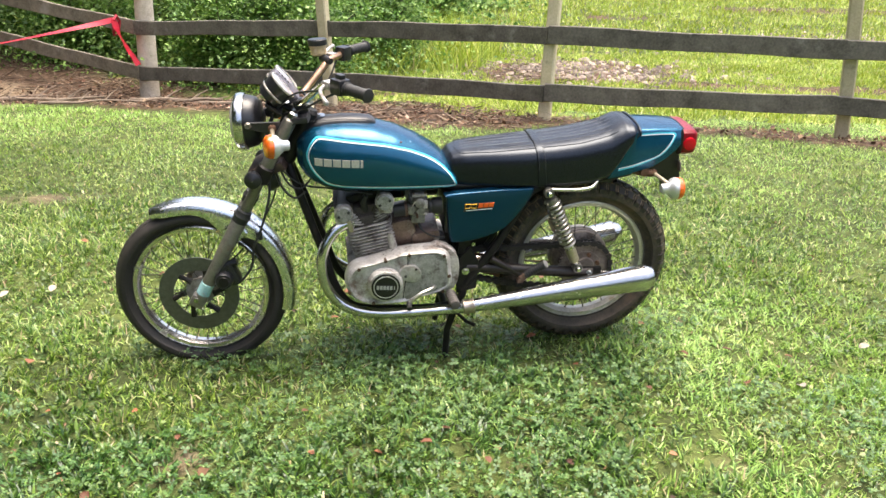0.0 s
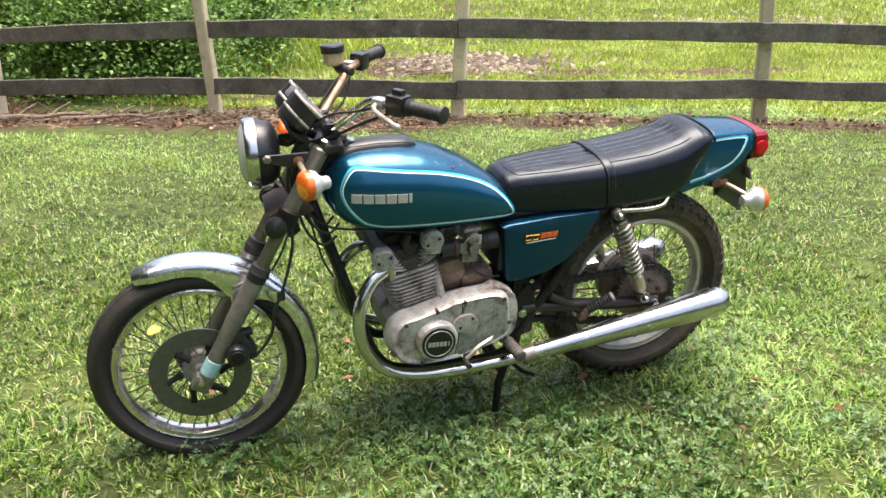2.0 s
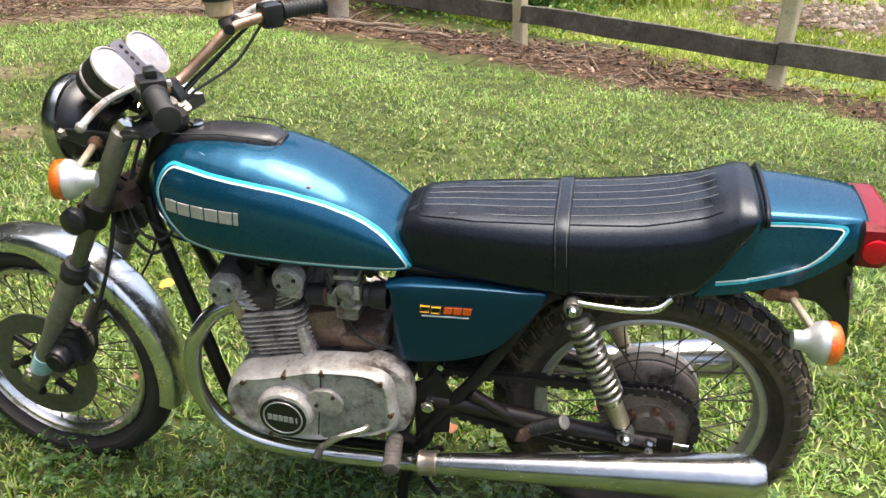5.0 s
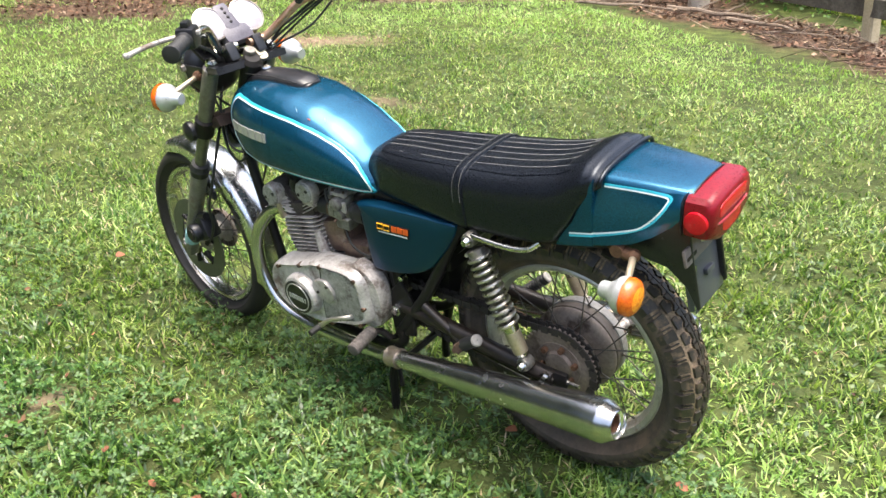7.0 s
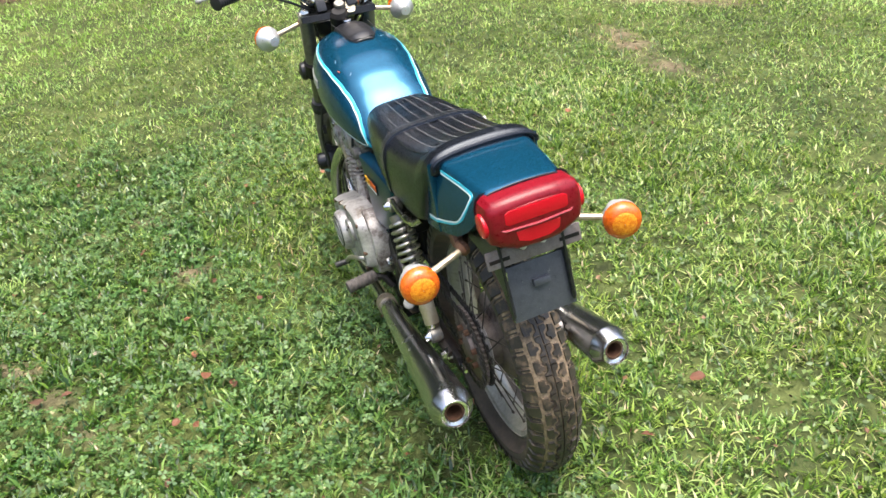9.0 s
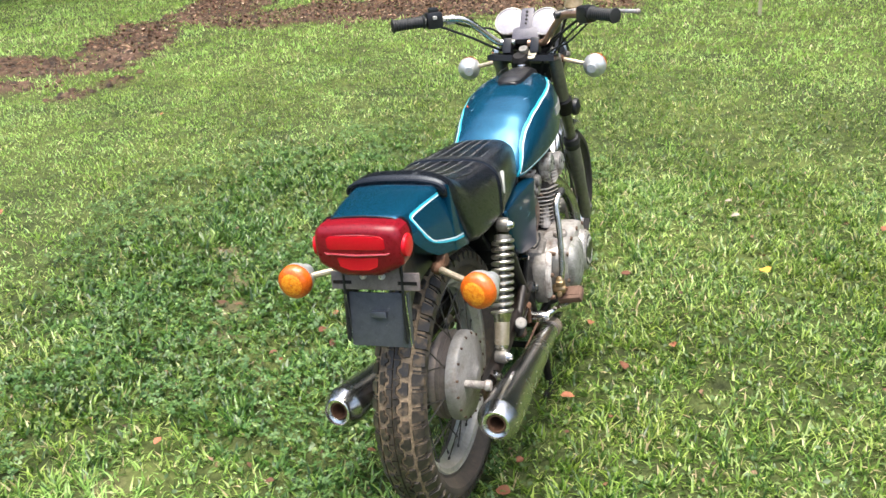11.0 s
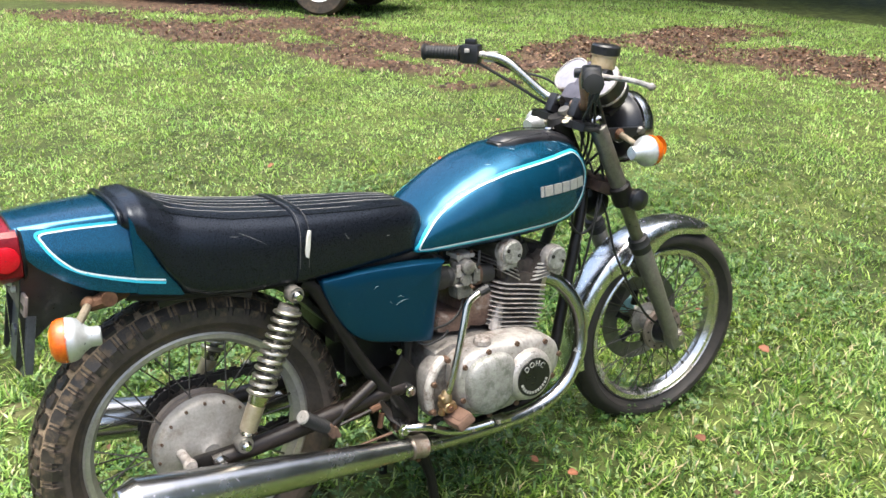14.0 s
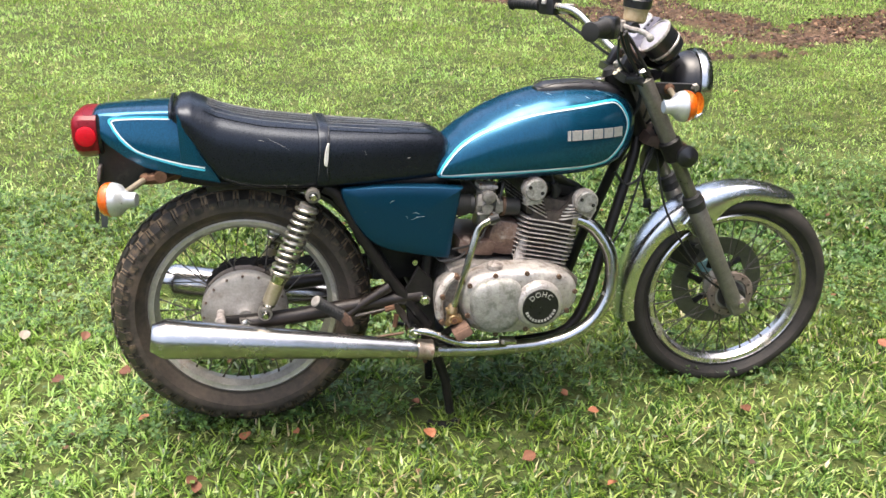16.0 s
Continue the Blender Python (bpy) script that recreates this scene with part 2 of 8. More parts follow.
decal_black = material("black_decal", (0.006, 0.006, 0.007), (0.010, 0.010, 0.010), 0.35, 0, 80, 0)
tag_cream = material("cream_key_tag", (0.55, 0.48, 0.32), (0.66, 0.58, 0.42), 0.5, 0, 60, 0.05)
tape_blue = material("pale_blue_tape", (0.20, 0.40, 0.42), (0.34, 0.55, 0.56), 0.6, 0, 60, 0.2, dirt=(0.35, 0.30, 0.25), dirt_scale=50, dirt_amount=0.25)
reservoir = material("yellowed_reservoir", (0.42, 0.30, 0.16), (0.55, 0.43, 0.27), 0.35, 0, 30, 0.05)
copper_bar = material("corroded_bar_chrome", (0.36, 0.20, 0.12), (0.55, 0.36, 0.25), 0.34, 0.9, 25, 0.15, 6, 0.12, dirt=(0.16, 0.08, 0.05), dirt_scale=16, dirt_amount=0.35)
tan_metal = material("yellowed_shock_alloy", (0.40, 0.33, 0.23), (0.56, 0.48, 0.36), 0.4, 0.7, 30, 0.1, 5, 0.12, dirt=(0.20, 0.12, 0.06), dirt_scale=25, dirt_amount=0.25)
bar_chrome = material("tarnished_bar_chrome", (0.48, 0.45, 0.38), (0.64, 0.61, 0.54), 0.22, 1.0, 25, 0.06, 6, 0.1, dirt=(0.22, 0.16, 0.10), dirt_scale=20, dirt_amount=0.2)

satin = material("satin_silver_housing", (0.50, 0.51, 0.51), (0.64, 0.65, 0.65), 0.34, 0.55, 40, 0.05, 5, 0.1, dirt=(0.30, 0.28, 0.25), dirt_scale=25, dirt_amount=0.15)
carb_metal = material("grimy_carburettor_metal", (0.105, 0.098, 0.088), (0.29, 0.272, 0.25), 0.5, 0.35, 40, 0.2, 5, 0.12, dirt=(0.06, 0.045, 0.03), dirt_scale=25, dirt_amount=0.4)
dull_stanchion = material("dull_olive_stanchion", (0.13, 0.125, 0.105), (0.24, 0.23, 0.195), 0.34, 0.75, 40, 0.05, 5, 0.1, dirt=(0.15, 0.11, 0.07), dirt_scale=24, dirt_amount=0.25)
glass = bpy.data.materials.new("headlight_glass")
glass.use_nodes = True
gb = glass.node_tree.nodes["Principled BSDF"]
# Milky base and lower transmission stand in for sky mirrored in the glass.
gb.inputs["Base Color"].default_value = (0.74, 0.76, 0.74, 1)
gb.inputs["Transmission Weight"].default_value, gb.inputs["Roughness"].default_value, gb.inputs["IOR"].default_value = 0.62, 0.08, 1.45

# ---------------------------------------------------------------- mesh helpers


class Form:
    """Points and faces of one part."""

    def __init__(self):
        self.v, self.f = [], []

    def add(self, verts, faces):
        k = len(self.v)
        self.v += [tuple(p) for p in verts]
        self.f += [tuple(i + k for i in f) for f in faces]
        return self

    def moved(self, m):
        self.v = [tuple(m @ Vector(p)) for p in self.v]
        return self

    def mirrored(self):
        out = Form()
        out.v = [(x, -y, z) for x, y, z in self.v]
        out.f = [tuple(reversed(f)) for f in self.f]
        return out

    def __add__(self, other):
        out = Form()
        out.add(self.v, self.f)
        out.add(other.v, other.f)
        return out

    def mesh(self, name, sharp=35):
        me = bpy.data.meshes.new(name)
        me.from_pydata(self.v, [], self.f)
        me.validate()
        me.polygons.foreach_set("use_smooth", [True] * len(me.polygons))
        me.set_sharp_from_angle(angle=radians(sharp))
        return me


def part(name, form, mat, parent, label="", sharp=35):
    me = form.mesh(name, sharp) if isinstance(form, Form) else form
    if mat and not me.materials:
        me.materials.append(mat)
    ob = new(name, me)
    ob.parent = parent
    return tagged(ob, label)


def smooth_line(pts, n=8, closed=False):
    """A Catmull-Rom line through the points."""
    p = [Vector(q) for q in pts]
    out = []
    count = len(p) if closed else len(p) - 1
    for i in range(count):
        a = p[i - 1] if (i or closed) else 2 * p[0] - p[1]
        b, c = p[i], p[(i + 1) % len(p)]
        d = p[(i + 2) % len(p)] if (closed or i + 2 < len(p)) else 2 * p[-1] - p[-2]
        for k in range(n):
            t = k / n
            out.append(0.5 * (2 * b + (c - a) * t + (2 * a - 5 * b + 4 * c - d) * t * t + (3 * b - a - 3 * c + d) * t ** 3))
    if not closed:
        out.append(p[-1])
    return out


def tube(pts, r, n=10, closed=False, caps=True):
    """A round bar along the points; r is one radius or one for each point."""
    p = [Vector(q) for q in pts]
    rs = r if isinstance(r, (list, tuple)) else [r] * len(p)
    f = Form()
    up = None
    rings = []
    for i, q in enumerate(p):
        if closed:
            d = (p[(i + 1) % len(p)] - p[i - 1]).normalized()
        else:
            d = (p[min(i + 1, len(p) - 1)] - p[max(i - 1, 0)]).normalized()
        if up is None:
            up = Vector((0, 0, 1)) if abs(d.z) < 0.9 else Vector((1, 0, 0))
        side = d.cross(up).normalized()
        up = side.cross(d).normalized()
        rings.append([q + rs[i] * (math.cos(a) * side + math.sin(a) * up) for a in (2 * math.pi * k / n for k in range(n))])
    verts = [v for ring in rings for v in ring]
    faces = []
    m = len(p)
    for i in range(m if closed else m - 1):
        j = (i + 1) % m
        for k in range(n):
            l = (k + 1) % n
            faces.append((i * n + k, i * n + l, j * n + l, j * n + k))
    if caps and not closed:
        faces.append(tuple(reversed(range(n))))
        faces.append(tuple((m - 1) * n + k for k in range(n)))
    return f.add(verts, faces)


def lathe(profile, origin=(0, 0, 0), axis=(0, 1, 0), n=32, closed=False):
    """A turned form: profile of (radius, height along the axis)."""
    ax = Vector(axis).normalized()
    s = ax.orthogonal().normalized()
    t = ax.cross(s)
    o = Vector(origin)
    verts, faces = [], []
    for r, h in profile:
        for k in range(n):
            a = 2 * math.pi * k / n
            verts.append(o + ax * h + max(r, 1e-4) * (math.cos(a) * s + math.sin(a) * t))
    m = len(profile)
    for i in range(m if closed else m - 1):
        j = (i + 1) % m
        for k in range(n):
            l = (k + 1) % n
            faces.append((i * n + k, i * n + l, j * n + l, j * n + k))
    return Form().add(verts, faces)


def from_bm(bm):
    bm.verts.index_update()
    f = Form().add([v.co.copy() for v in bm.verts], [[v.index for v in fa.verts] for fa in bm.faces])
    bm.free()
    return f


def box(c, size, bevel=0.003, rot=None):
    bm = bmesh.new()
    bmesh.ops.create_cube(bm, size=1)
    for v in bm.verts:
        v.co = Vector((v.co.x * size[0], v.co.y * size[1], v.co.z * size[2]))
    if bevel:
        bmesh.ops.bevel(bm, geom=bm.edges[:], offset=bevel, segments=2, affect="EDGES", profile=0.6)
    f = from_bm(bm)
    m = Matrix.Translation(c)
    if rot:
        m = m @ pose(0, 0, 0, *rot)
    return f.moved(m)


def slab(outline, y0, y1, bevel=0.006, seg=3, smooth=0):
    """An outline in (x, z) given depth from y0 to y1, with rounded rims."""
    pts = [Vector((x, 0, z)) for x, z in outline]
    if smooth:
        pts = smooth_line(pts, smooth, True)
    bm = bmesh.new()
    vs = [bm.verts.new((p.x, y0, p.z)) for p in pts]
    face = bm.faces.new(vs)
    r = bmesh.ops.extrude_face_region(bm, geom=[face])
    top = [g for g in r["geom"] if isinstance(g, bmesh.types.BMVert)]
    for v in top:
        v.co.y = y1
    bmesh.ops.recalc_face_normals(bm, faces=bm.faces[:])
    if bevel:
        rim = [e for e in bm.edges if abs(e.verts[0].co.y - e.verts[1].co.y) < 1e-6]
        bmesh.ops.bevel(bm, geom=rim, offset=bevel, segments=seg, affect="EDGES", profile=0.6, clamp_overlap=True)
    return from_bm(bm)


def dome(outline, profile, n=3):
    """A bulging cover: the outline drawn in towards its middle while y follows the profile [(share, y), ...]."""
    line = [(p.x, p.z) for p in smooth_line([(x, 0, z) for x, z in outline], n, True)]
    mx, mz = sum(x for x, _ in line) / len(line), sum(z for _, z in line) / len(line)
    return loft([[Vector((mx + (x - mx) * k, y, mz + (z - mz) * k)) for x, z in line] for k, y in profile])


def loft(rings, caps=True, closed=True):
    n = len(rings[0])
    verts = [p for ring in rings for p in ring]
    faces = []
    for i in range(len(rings) - 1):
        for k in range(n if closed else n - 1):
            l = (k + 1) % n
            faces.append((i * n + k, i * n + l, (i + 1) * n + l, (i + 1) * n + k))
    if caps:
        faces.append(tuple(reversed(range(n))))
        faces.append(tuple((len(rings) - 1) * n + k for k in range(n)))
    return Form().add(verts, faces)


def interp(x, xs, ys):
    return float(np.interp(x, xs, ys))


def word(text, size, depth, name, mat, parent, m):
    """Raised letters as a mesh."""
    cu = bpy.data.curves.new(name, "FONT")
    cu.body, cu.size, cu.extrude, cu.align_x, cu.align_y = text, size, depth, "CENTER", "CENTER"
    ob = bpy.data.objects.new(name, cu)
    scene.collection.objects.link(ob)
    bpy.context.view_layer.update()
    me = bpy.data.meshes.new_from_object(ob.evaluated_get(bpy.context.evaluated_depsgraph_get()))
    bpy.data.objects.remove(ob)
    me.transform(m)
    me.materials.clear()
    return part(name, me, mat, parent)


# ---------------------------------------------------------------- ground and its bare places
LATTICE = np.random.RandomState(7).rand(6, 256, 256)


def vnoise(x, y, size, layer=0):
    """Smooth lattice noise, 0 to 1, in cells of that size."""
    u, v = np.asarray(x) / size + 500.3, np.asarray(y) / size + 500.7
    i, j = np.floor(u).astype(int), np.floor(v).astype(int)
    a, b = u - i, v - j
    a, b = a * a * (3 - 2 * a), b * b * (3 - 2 * b)
    g = LATTICE[layer % 6]
    w = lambda p, q: g[p % 256, q % 256]
    return (w(i, j) * (1 - a) + w(i + 1, j) * a) * (1 - b) + (w(i, j + 1) * (1 - a) + w(i + 1, j + 1) * a) * b


def ground_z(x, y):
    x, y = np.asarray(x, float), np.asarray(y, float)
    yy = np.clip(y, 0, 7)
    z = -0.037 + 0.018 * np.clip(x, -1.5, 1.5) - 0.0115 * yy ** 2 - 0.012 * np.clip(y - 7, 0, 30)
    return z + 0.02 * (vnoise(x, y, 1.7, 1) - 0.5) * np.clip((np.hypot(x, y) - 1.0) / 2, 0, 1)


FENCE = [(-2.20, 7.08), (-0.14, 5.75), (1.66, 4.37), (3.73, 3.33), (5.80, 2.29), (7.87, 1.25), (9.94, 0.21)]
# soft-edged bare patches: x, y, half length, half width, turn in degrees, strength
BARE = [(-1.85, 2.05, 0.40, 0.13, 8, 0.60), (-2.40, 2.13, 0.38, 0.17, -10, 0.66), (-3.5, 3.0, 0.7, 0.35, 35, 0.7),
        (-2.85, -6.2, 1.4, 0.36, -78, 0.9), (-3.8, -6.3, 1.8, 0.42, -82, 0.95), (-2.2, -8.0, 1.5, 0.50, -70, 1.0), (-5.1, -5.3, 1.2, 0.45, 25, 1.0), (-3.7, -8.3, 0.9, 0.6, 0, 0.9),
        (-1.4, -9.6, 1.1, 0.5, -60, 0.75), (-3.3, -4.3, 0.4, 0.2, 0, 0.6), (-7.4, -2.8, 0.9, 2.2, 18, 1.1), (-7.4, -5.6, 1.9, 0.6, 10, 0.85), (-2.6, -10.8, 1.6, 0.8, -54, 1.0),
        (-3.9, 7.6, 2.0, 1.3, 25, 1.15), (-4.6, 9.0, 2.4, 1.5, 30, 1.1), (-5.6, 6.0, 1.6, 1.6, 20, 1.1), (-6.3, 3.6, 1.0, 1.5, 15, 1.0),
        (3.3, 8.9, 1.5, 0.9, 5, 1.0), (4.3, 7.9, 1.2, 0.28, -15, 0.85), (1.0, 7.3, 0.9, 0.25, 0, 0.7), (6.4, 7.5, 1.9, 0.30, -6, 0.9),
        (2.0, 11.4, 0.8, 0.4, 10, 0.6), (6.1, 15.6, 1.0, 0.5, 0, 0.7), (12.2, 18.0, 3.5, 0.8, 0, 0.7), (9.0, 10.5, 2.0, 0.4, 8, 0.6)]

worn_spots = random.Random(14)
for _ in range(16):
    BARE.append((worn_spots.uniform(-1.6, 2.0), worn_spots.uniform(-1.5, -0.45), worn_spots.uniform(0.06, 0.14), worn_spots.uniform(0.03, 0.07), worn_spots.uniform(0, 180), 0.50))


def fence_distance(x, y):
    """Distance from the line of the fence; the second answer says which side (below nought: the lawn's)."""
    best, side = np.full(np.shape(x), 1e9), np.zeros(np.shape(x))
    for (ax, ay), (bx, by) in zip(FENCE[:-1], FENCE[1:]):
        dx, dy = bx - ax, by - ay
        t = np.clip(((x - ax) * dx + (y - ay) * dy) / (dx * dx + dy * dy), 0, 1)
        d = np.hypot(x - ax - t * dx, y - ay - t * dy)
        s = dx * (y - ay) - dy * (x - ax)
        side = np.where(d < best, s, side)
        best = np.minimum(best, d)
    return best, side


def soil(x, y):
    """How bare the ground is, 0 grass to 1 earth."""
    x, y = np.asarray(x, float), np.asarray(y, float)
    m = np.zeros(x.shape)
    for cx, cy, a, b, turn, s in BARE:
        c, q = math.cos(radians(turn)), math.sin(radians(turn))
        u, v = ((x - cx) * c + (y - cy) * q) / a, (-(x - cx) * q + (y - cy) * c) / b
        m = np.maximum(m, s * np.clip(1.5 - np.sqrt(u * u + v * v), 0, 1))
    d, side = fence_distance(x, y)
    width = np.interp(x, [-2.5, 0.5, 1.5, 4, 9], [0.95, 1.0, 0.5, 0.32, 0.3])
    m = np.maximum(m, 0.95 * np.clip(1.35 - np.where(side < 0, d, d * 1.3) / width, 0, 1))
    n = 0.55 * vnoise(x, y, 0.45, 2) + 0.30 * vnoise(x, y, 0.16, 3) + 0.15 * vnoise(x, y, 0.06, 4)
    return np.clip((m + (n - 0.5) * 1.1 - 0.35) * 2.6, 0, 1) * (m > 0.02)


def axis(inner, step, outer, grow):
    a = list(np.arange(0, inner, step))
    s = step
    while a[-1] < outer:
        s *= grow
        a.append(a[-1] + s)
    return np.array([-q for q in a[:0:-1]] + a)


gx, gy = axis(9.0, 0.115, 900, 1.16), axis(11.0, 0.115, 900, 1.16)
GX, GY = np.meshgrid(gx, gy)
GZ = ground_z(GX, GY)
ground_me = bpy.data.meshes.new("ground")
nx, ny = len(gx), len(gy)
idx = np.arange(nx * ny).reshape(ny, nx)
quads = np.stack([idx[:-1, :-1], idx[:-1, 1:], idx[1:, 1:], idx[1:, :-1]], -1).reshape(-1, 4)
fine_soil = soil(GX, GY)
GZ = GZ + fine_soil * (0.035 * (vnoise(GX, GY, 0.22, 5) - 0.5) + 0.008)
ground_me.from_pydata(np.stack([GX, GY, GZ], -1).reshape(-1, 3).tolist(), [], quads.tolist())
ground_me.polygons.foreach_set("use_smooth", [True] * len(quads))
att = ground_me.attributes.new("soil", "FLOAT", "POINT")
att.data.foreach_set("value", fine_soil.ravel().astype(np.float32))


to_fence, fence_side = fence_distance(GX, GY)
dry = np.where((GX > -4.4) & (GY > -1.6) & (to_fence > 1.3) & (fence_side < 0), 1.0, 0.0)
att = ground_me.attributes.new("dry", "FLOAT", "POINT")
att.data.foreach_set("value", dry.ravel().astype(np.float32))


def ground_material():
    m = bpy.data.materials.new("lawn_and_earth")
    m.use_nodes = True
    nt, link = m.node_tree, m.node_tree.links.new
    bsdf = nt.nodes["Principled BSDF"]
    tc = nt.nodes.new("ShaderNodeTexCoord")

    def ramp(scale, stops, detail=6.0):
        n = node(nt, "ShaderNodeTexNoise", Scale=scale, Detail=detail, Roughness=0.65)
        link(tc.outputs["Object"], n.inputs["Vector"])
        r = nt.nodes.new("ShaderNodeValToRGB")
        e = r.color_ramp.elements
        e[0].position, e[0].color = stops[0][0], (*stops[0][1], 1)
        e[1].position, e[1].color = stops[-1][0], (*stops[-1][1], 1)
        for p, c in stops[1:-1]:
            q = e.new(p)
            q.color = (*c, 1)
        link(n.outputs["Fac"], r.inputs["Fac"])
        return r.outputs["Color"], n.outputs["Fac"]

    green, _ = ramp(9.0, [(0.3, (0.026, 0.034, 0.013)), (0.5, (0.056, 0.074, 0.024)), (0.7, (0.105, 0.130, 0.044))])
    patch, _ = ramp(0.7, [(0.35, (0.75, 0.75, 0.75)), (0.65, (1.25, 1.2, 1.0))], 3.0)
    mul = nt.nodes.new("ShaderNodeMixRGB")
    mul.blend_type, mul.inputs["Fac"].default_value = "MULTIPLY", 1.0
    link(green, mul.inputs["Color1"])
    link(patch, mul.inputs["Color2"])
    earth, fac = ramp(14.0, [(0.28, (0.028, 0.017, 0.011)), (0.5, (0.078, 0.048, 0.031)), (0.72, (0.185, 0.125, 0.087))], 9.0)
    pale, _ = ramp(18.0, [(0.28, (0.095, 0.066, 0.042)), (0.5, (0.19, 0.138, 0.092)), (0.72, (0.32, 0.25, 0.175))], 9.0)
    dried = nt.nodes.new("ShaderNodeAttribute")
    dried.attribute_name = "dry"
    kinds = nt.nodes.new("ShaderNodeMixRGB")
    link(dried.outputs["Fac"], kinds.inputs["Fac"])
    link(earth, kinds.inputs["Color1"])
    link(pale, kinds.inputs["Color2"])
    earth = kinds.outputs["Color"]
    a = nt.nodes.new("ShaderNodeAttribute")
    a.attribute_name = "soil"
    mix = nt.nodes.new("ShaderNodeMixRGB")
    link(a.outputs["Fac"], mix.inputs["Fac"])
    link(mul.outputs["Color"], mix.inputs["Color1"])
    link(earth, mix.inputs["Color2"])
    link(mix.outputs["Color"], bsdf.inputs["Base Color"])
    bsdf.inputs["Roughness"].default_value = 0.95
    bsdf.inputs["Specular IOR Level"].default_value = 0.2
    bp = nt.nodes.new("ShaderNodeBump")
    bp.inputs["Strength"].default_value, bp.inputs["Distance"].default_value = 0.9, 0.03
    link(fac, bp.inputs["Height"])
    link(bp.outputs["Normal"], bsdf.inputs["Normal"])
    return m


ground_me.materials.append(ground_material())
ground = tagged(new("ground", ground_me), "green lawn with bare brown earth and a paddock beyond the fence", "ground", kind="structure")

# ---------------------------------------------------------------- fence
board_wood = material("weathered_dark_board", (0.046, 0.041, 0.034), (0.165, 0.150, 0.126), 0.8, 0, 6, 0.5, 9, 0.1, dirt=(0.26, 0.245, 0.225), dirt_scale=4, dirt_amount=0.26, rand=0.18, bump_dist=0.004)
pale_board_wood = material("bleached_brown_board", (0.085, 0.070, 0.052), (0.27, 0.235, 0.185), 0.8, 0, 6, 0.5, 9, 0.1, dirt=(0.34, 0.31, 0.27), dirt_scale=4, dirt_amount=0.3, rand=0.15, bump_dist=0.004)
post_wood = material("grey_post_timber", (0.42, 0.36, 0.23), (0.62, 0.54, 0.37), 0.85, 0, 10, 0.4, 8, 0.1, dirt=(0.17, 0.155, 0.09), dirt_scale=5, dirt_amount=0.3, rand=0.15, bump_dist=0.004)
log_wood = material("pale_log_timber", (0.42, 0.35, 0.27), (0.68, 0.60, 0.50), 0.85, 0, 8, 0.4, 8, 0.1, dirt=(0.24, 0.18, 0.12), dirt_scale=4, dirt_amount=0.36, bump_dist=0.004)
fence = tagged(new("fence"), "weathered dark board fence on grey timber posts beside a paddock", "fence")


def stretch_box(p, q, high, thick, bevel=0.006):
    """A board from p to q (the middle of its near face's top edge), hanging down by high."""
    p, q = Vector(p), Vector(q)
    d = q - p
    flat = Vector((d.x, d.y, 0)).normalized()
    out = Vector((flat.y, -flat.x, 0))
    rings = []
    n = 9
    for i in range(n):
        t = i / (n - 1)
        c = p + d * t
        wob = 0.006 * math.sin(5 * t + p.x) + 0.004 * math.sin(13 * t + p.z * 9)
        c = c + Vector((0, 0, wob))
        lo = high + 0.006 * math.sin(7 * t + p.y * 3)
        b = bevel
        ring = [(-b, 0), (0, -b), (0, -lo + b), (-b, -lo), (-thick + b, -lo), (-thick, -lo + b), (-thick, -b), (-thick + b, 0)]
        rings.append([c + out * u + Vector((0, 0, v)) for u, v in ring])
    return loft(rings)


RAIL_TOP = [0.25, 0.435, 0.59, 0.65, 0.70, 0.76, 0.82]
RAIL_LOW = [-0.235, -0.06, 0.096, 0.217, 0.27, 0.33, 0.39]
# each post: foot and lean (how far its head goes over, in x and y, for each metre up)
POSTS = [(-2.13, 7.19, 0.02, 0.0), (-0.13, 5.81, -0.07, 0.0), (1.70, 4.43, 0.02, 0.0), (3.875, 3.386, -0.09, 0.0), (5.88, 2.35, 0.0, 0.0), (7.95, 1.31, 0.02, 0.0), (10.0, 0.27, 0.0, 0.0)]


def post(x, y, lx, ly, wide=0.105, high=1.76):
    """A squared post with worn corners, slightly out of true."""
    base = float(ground_z(x, y)) - 0.15
    rings = []
    c, q = math.cos(radians(-28)), math.sin(radians(-28))
    for i in range(9):
        t = i / 8
        h = wide / 2 * (1 - 0.05 * t)
        b = 0.012
        ring = []
        for u, v in ((h, h - b), (h - b, h), (b - h, h), (-h, h - b), (-h, b - h), (b - h, -h), (h - b, -h), (h, b - h)):
            u, v = u + 0.003 * math.sin(9 * t + x), v + 0.003 * math.sin(7 * t + y)
            ring.append(Vector((x + lx * (high * t - 0.15) + u * c - v * q, y + ly * (high * t - 0.15) + u * q + v * c, base + high * t)))
        rings.append(ring)
    return loft(rings)


for k, (px, py, lx, ly) in enumerate(POSTS):
    if k == 0:
        prof = [(0.001, 0), (0.112, 0), (0.106, 0.4), (0.098, 1.2), (0.096, 1.74), (0.070, 1.76), (0.001, 1.76)]
        part("post", lathe(prof, (px, py, float(ground_z(px, py)) - 0.15), (lx, ly, 1), 18), log_wood, fence, "pale round log post")
    else:
        part("post", post(px, py, lx, ly), post_wood, fence)
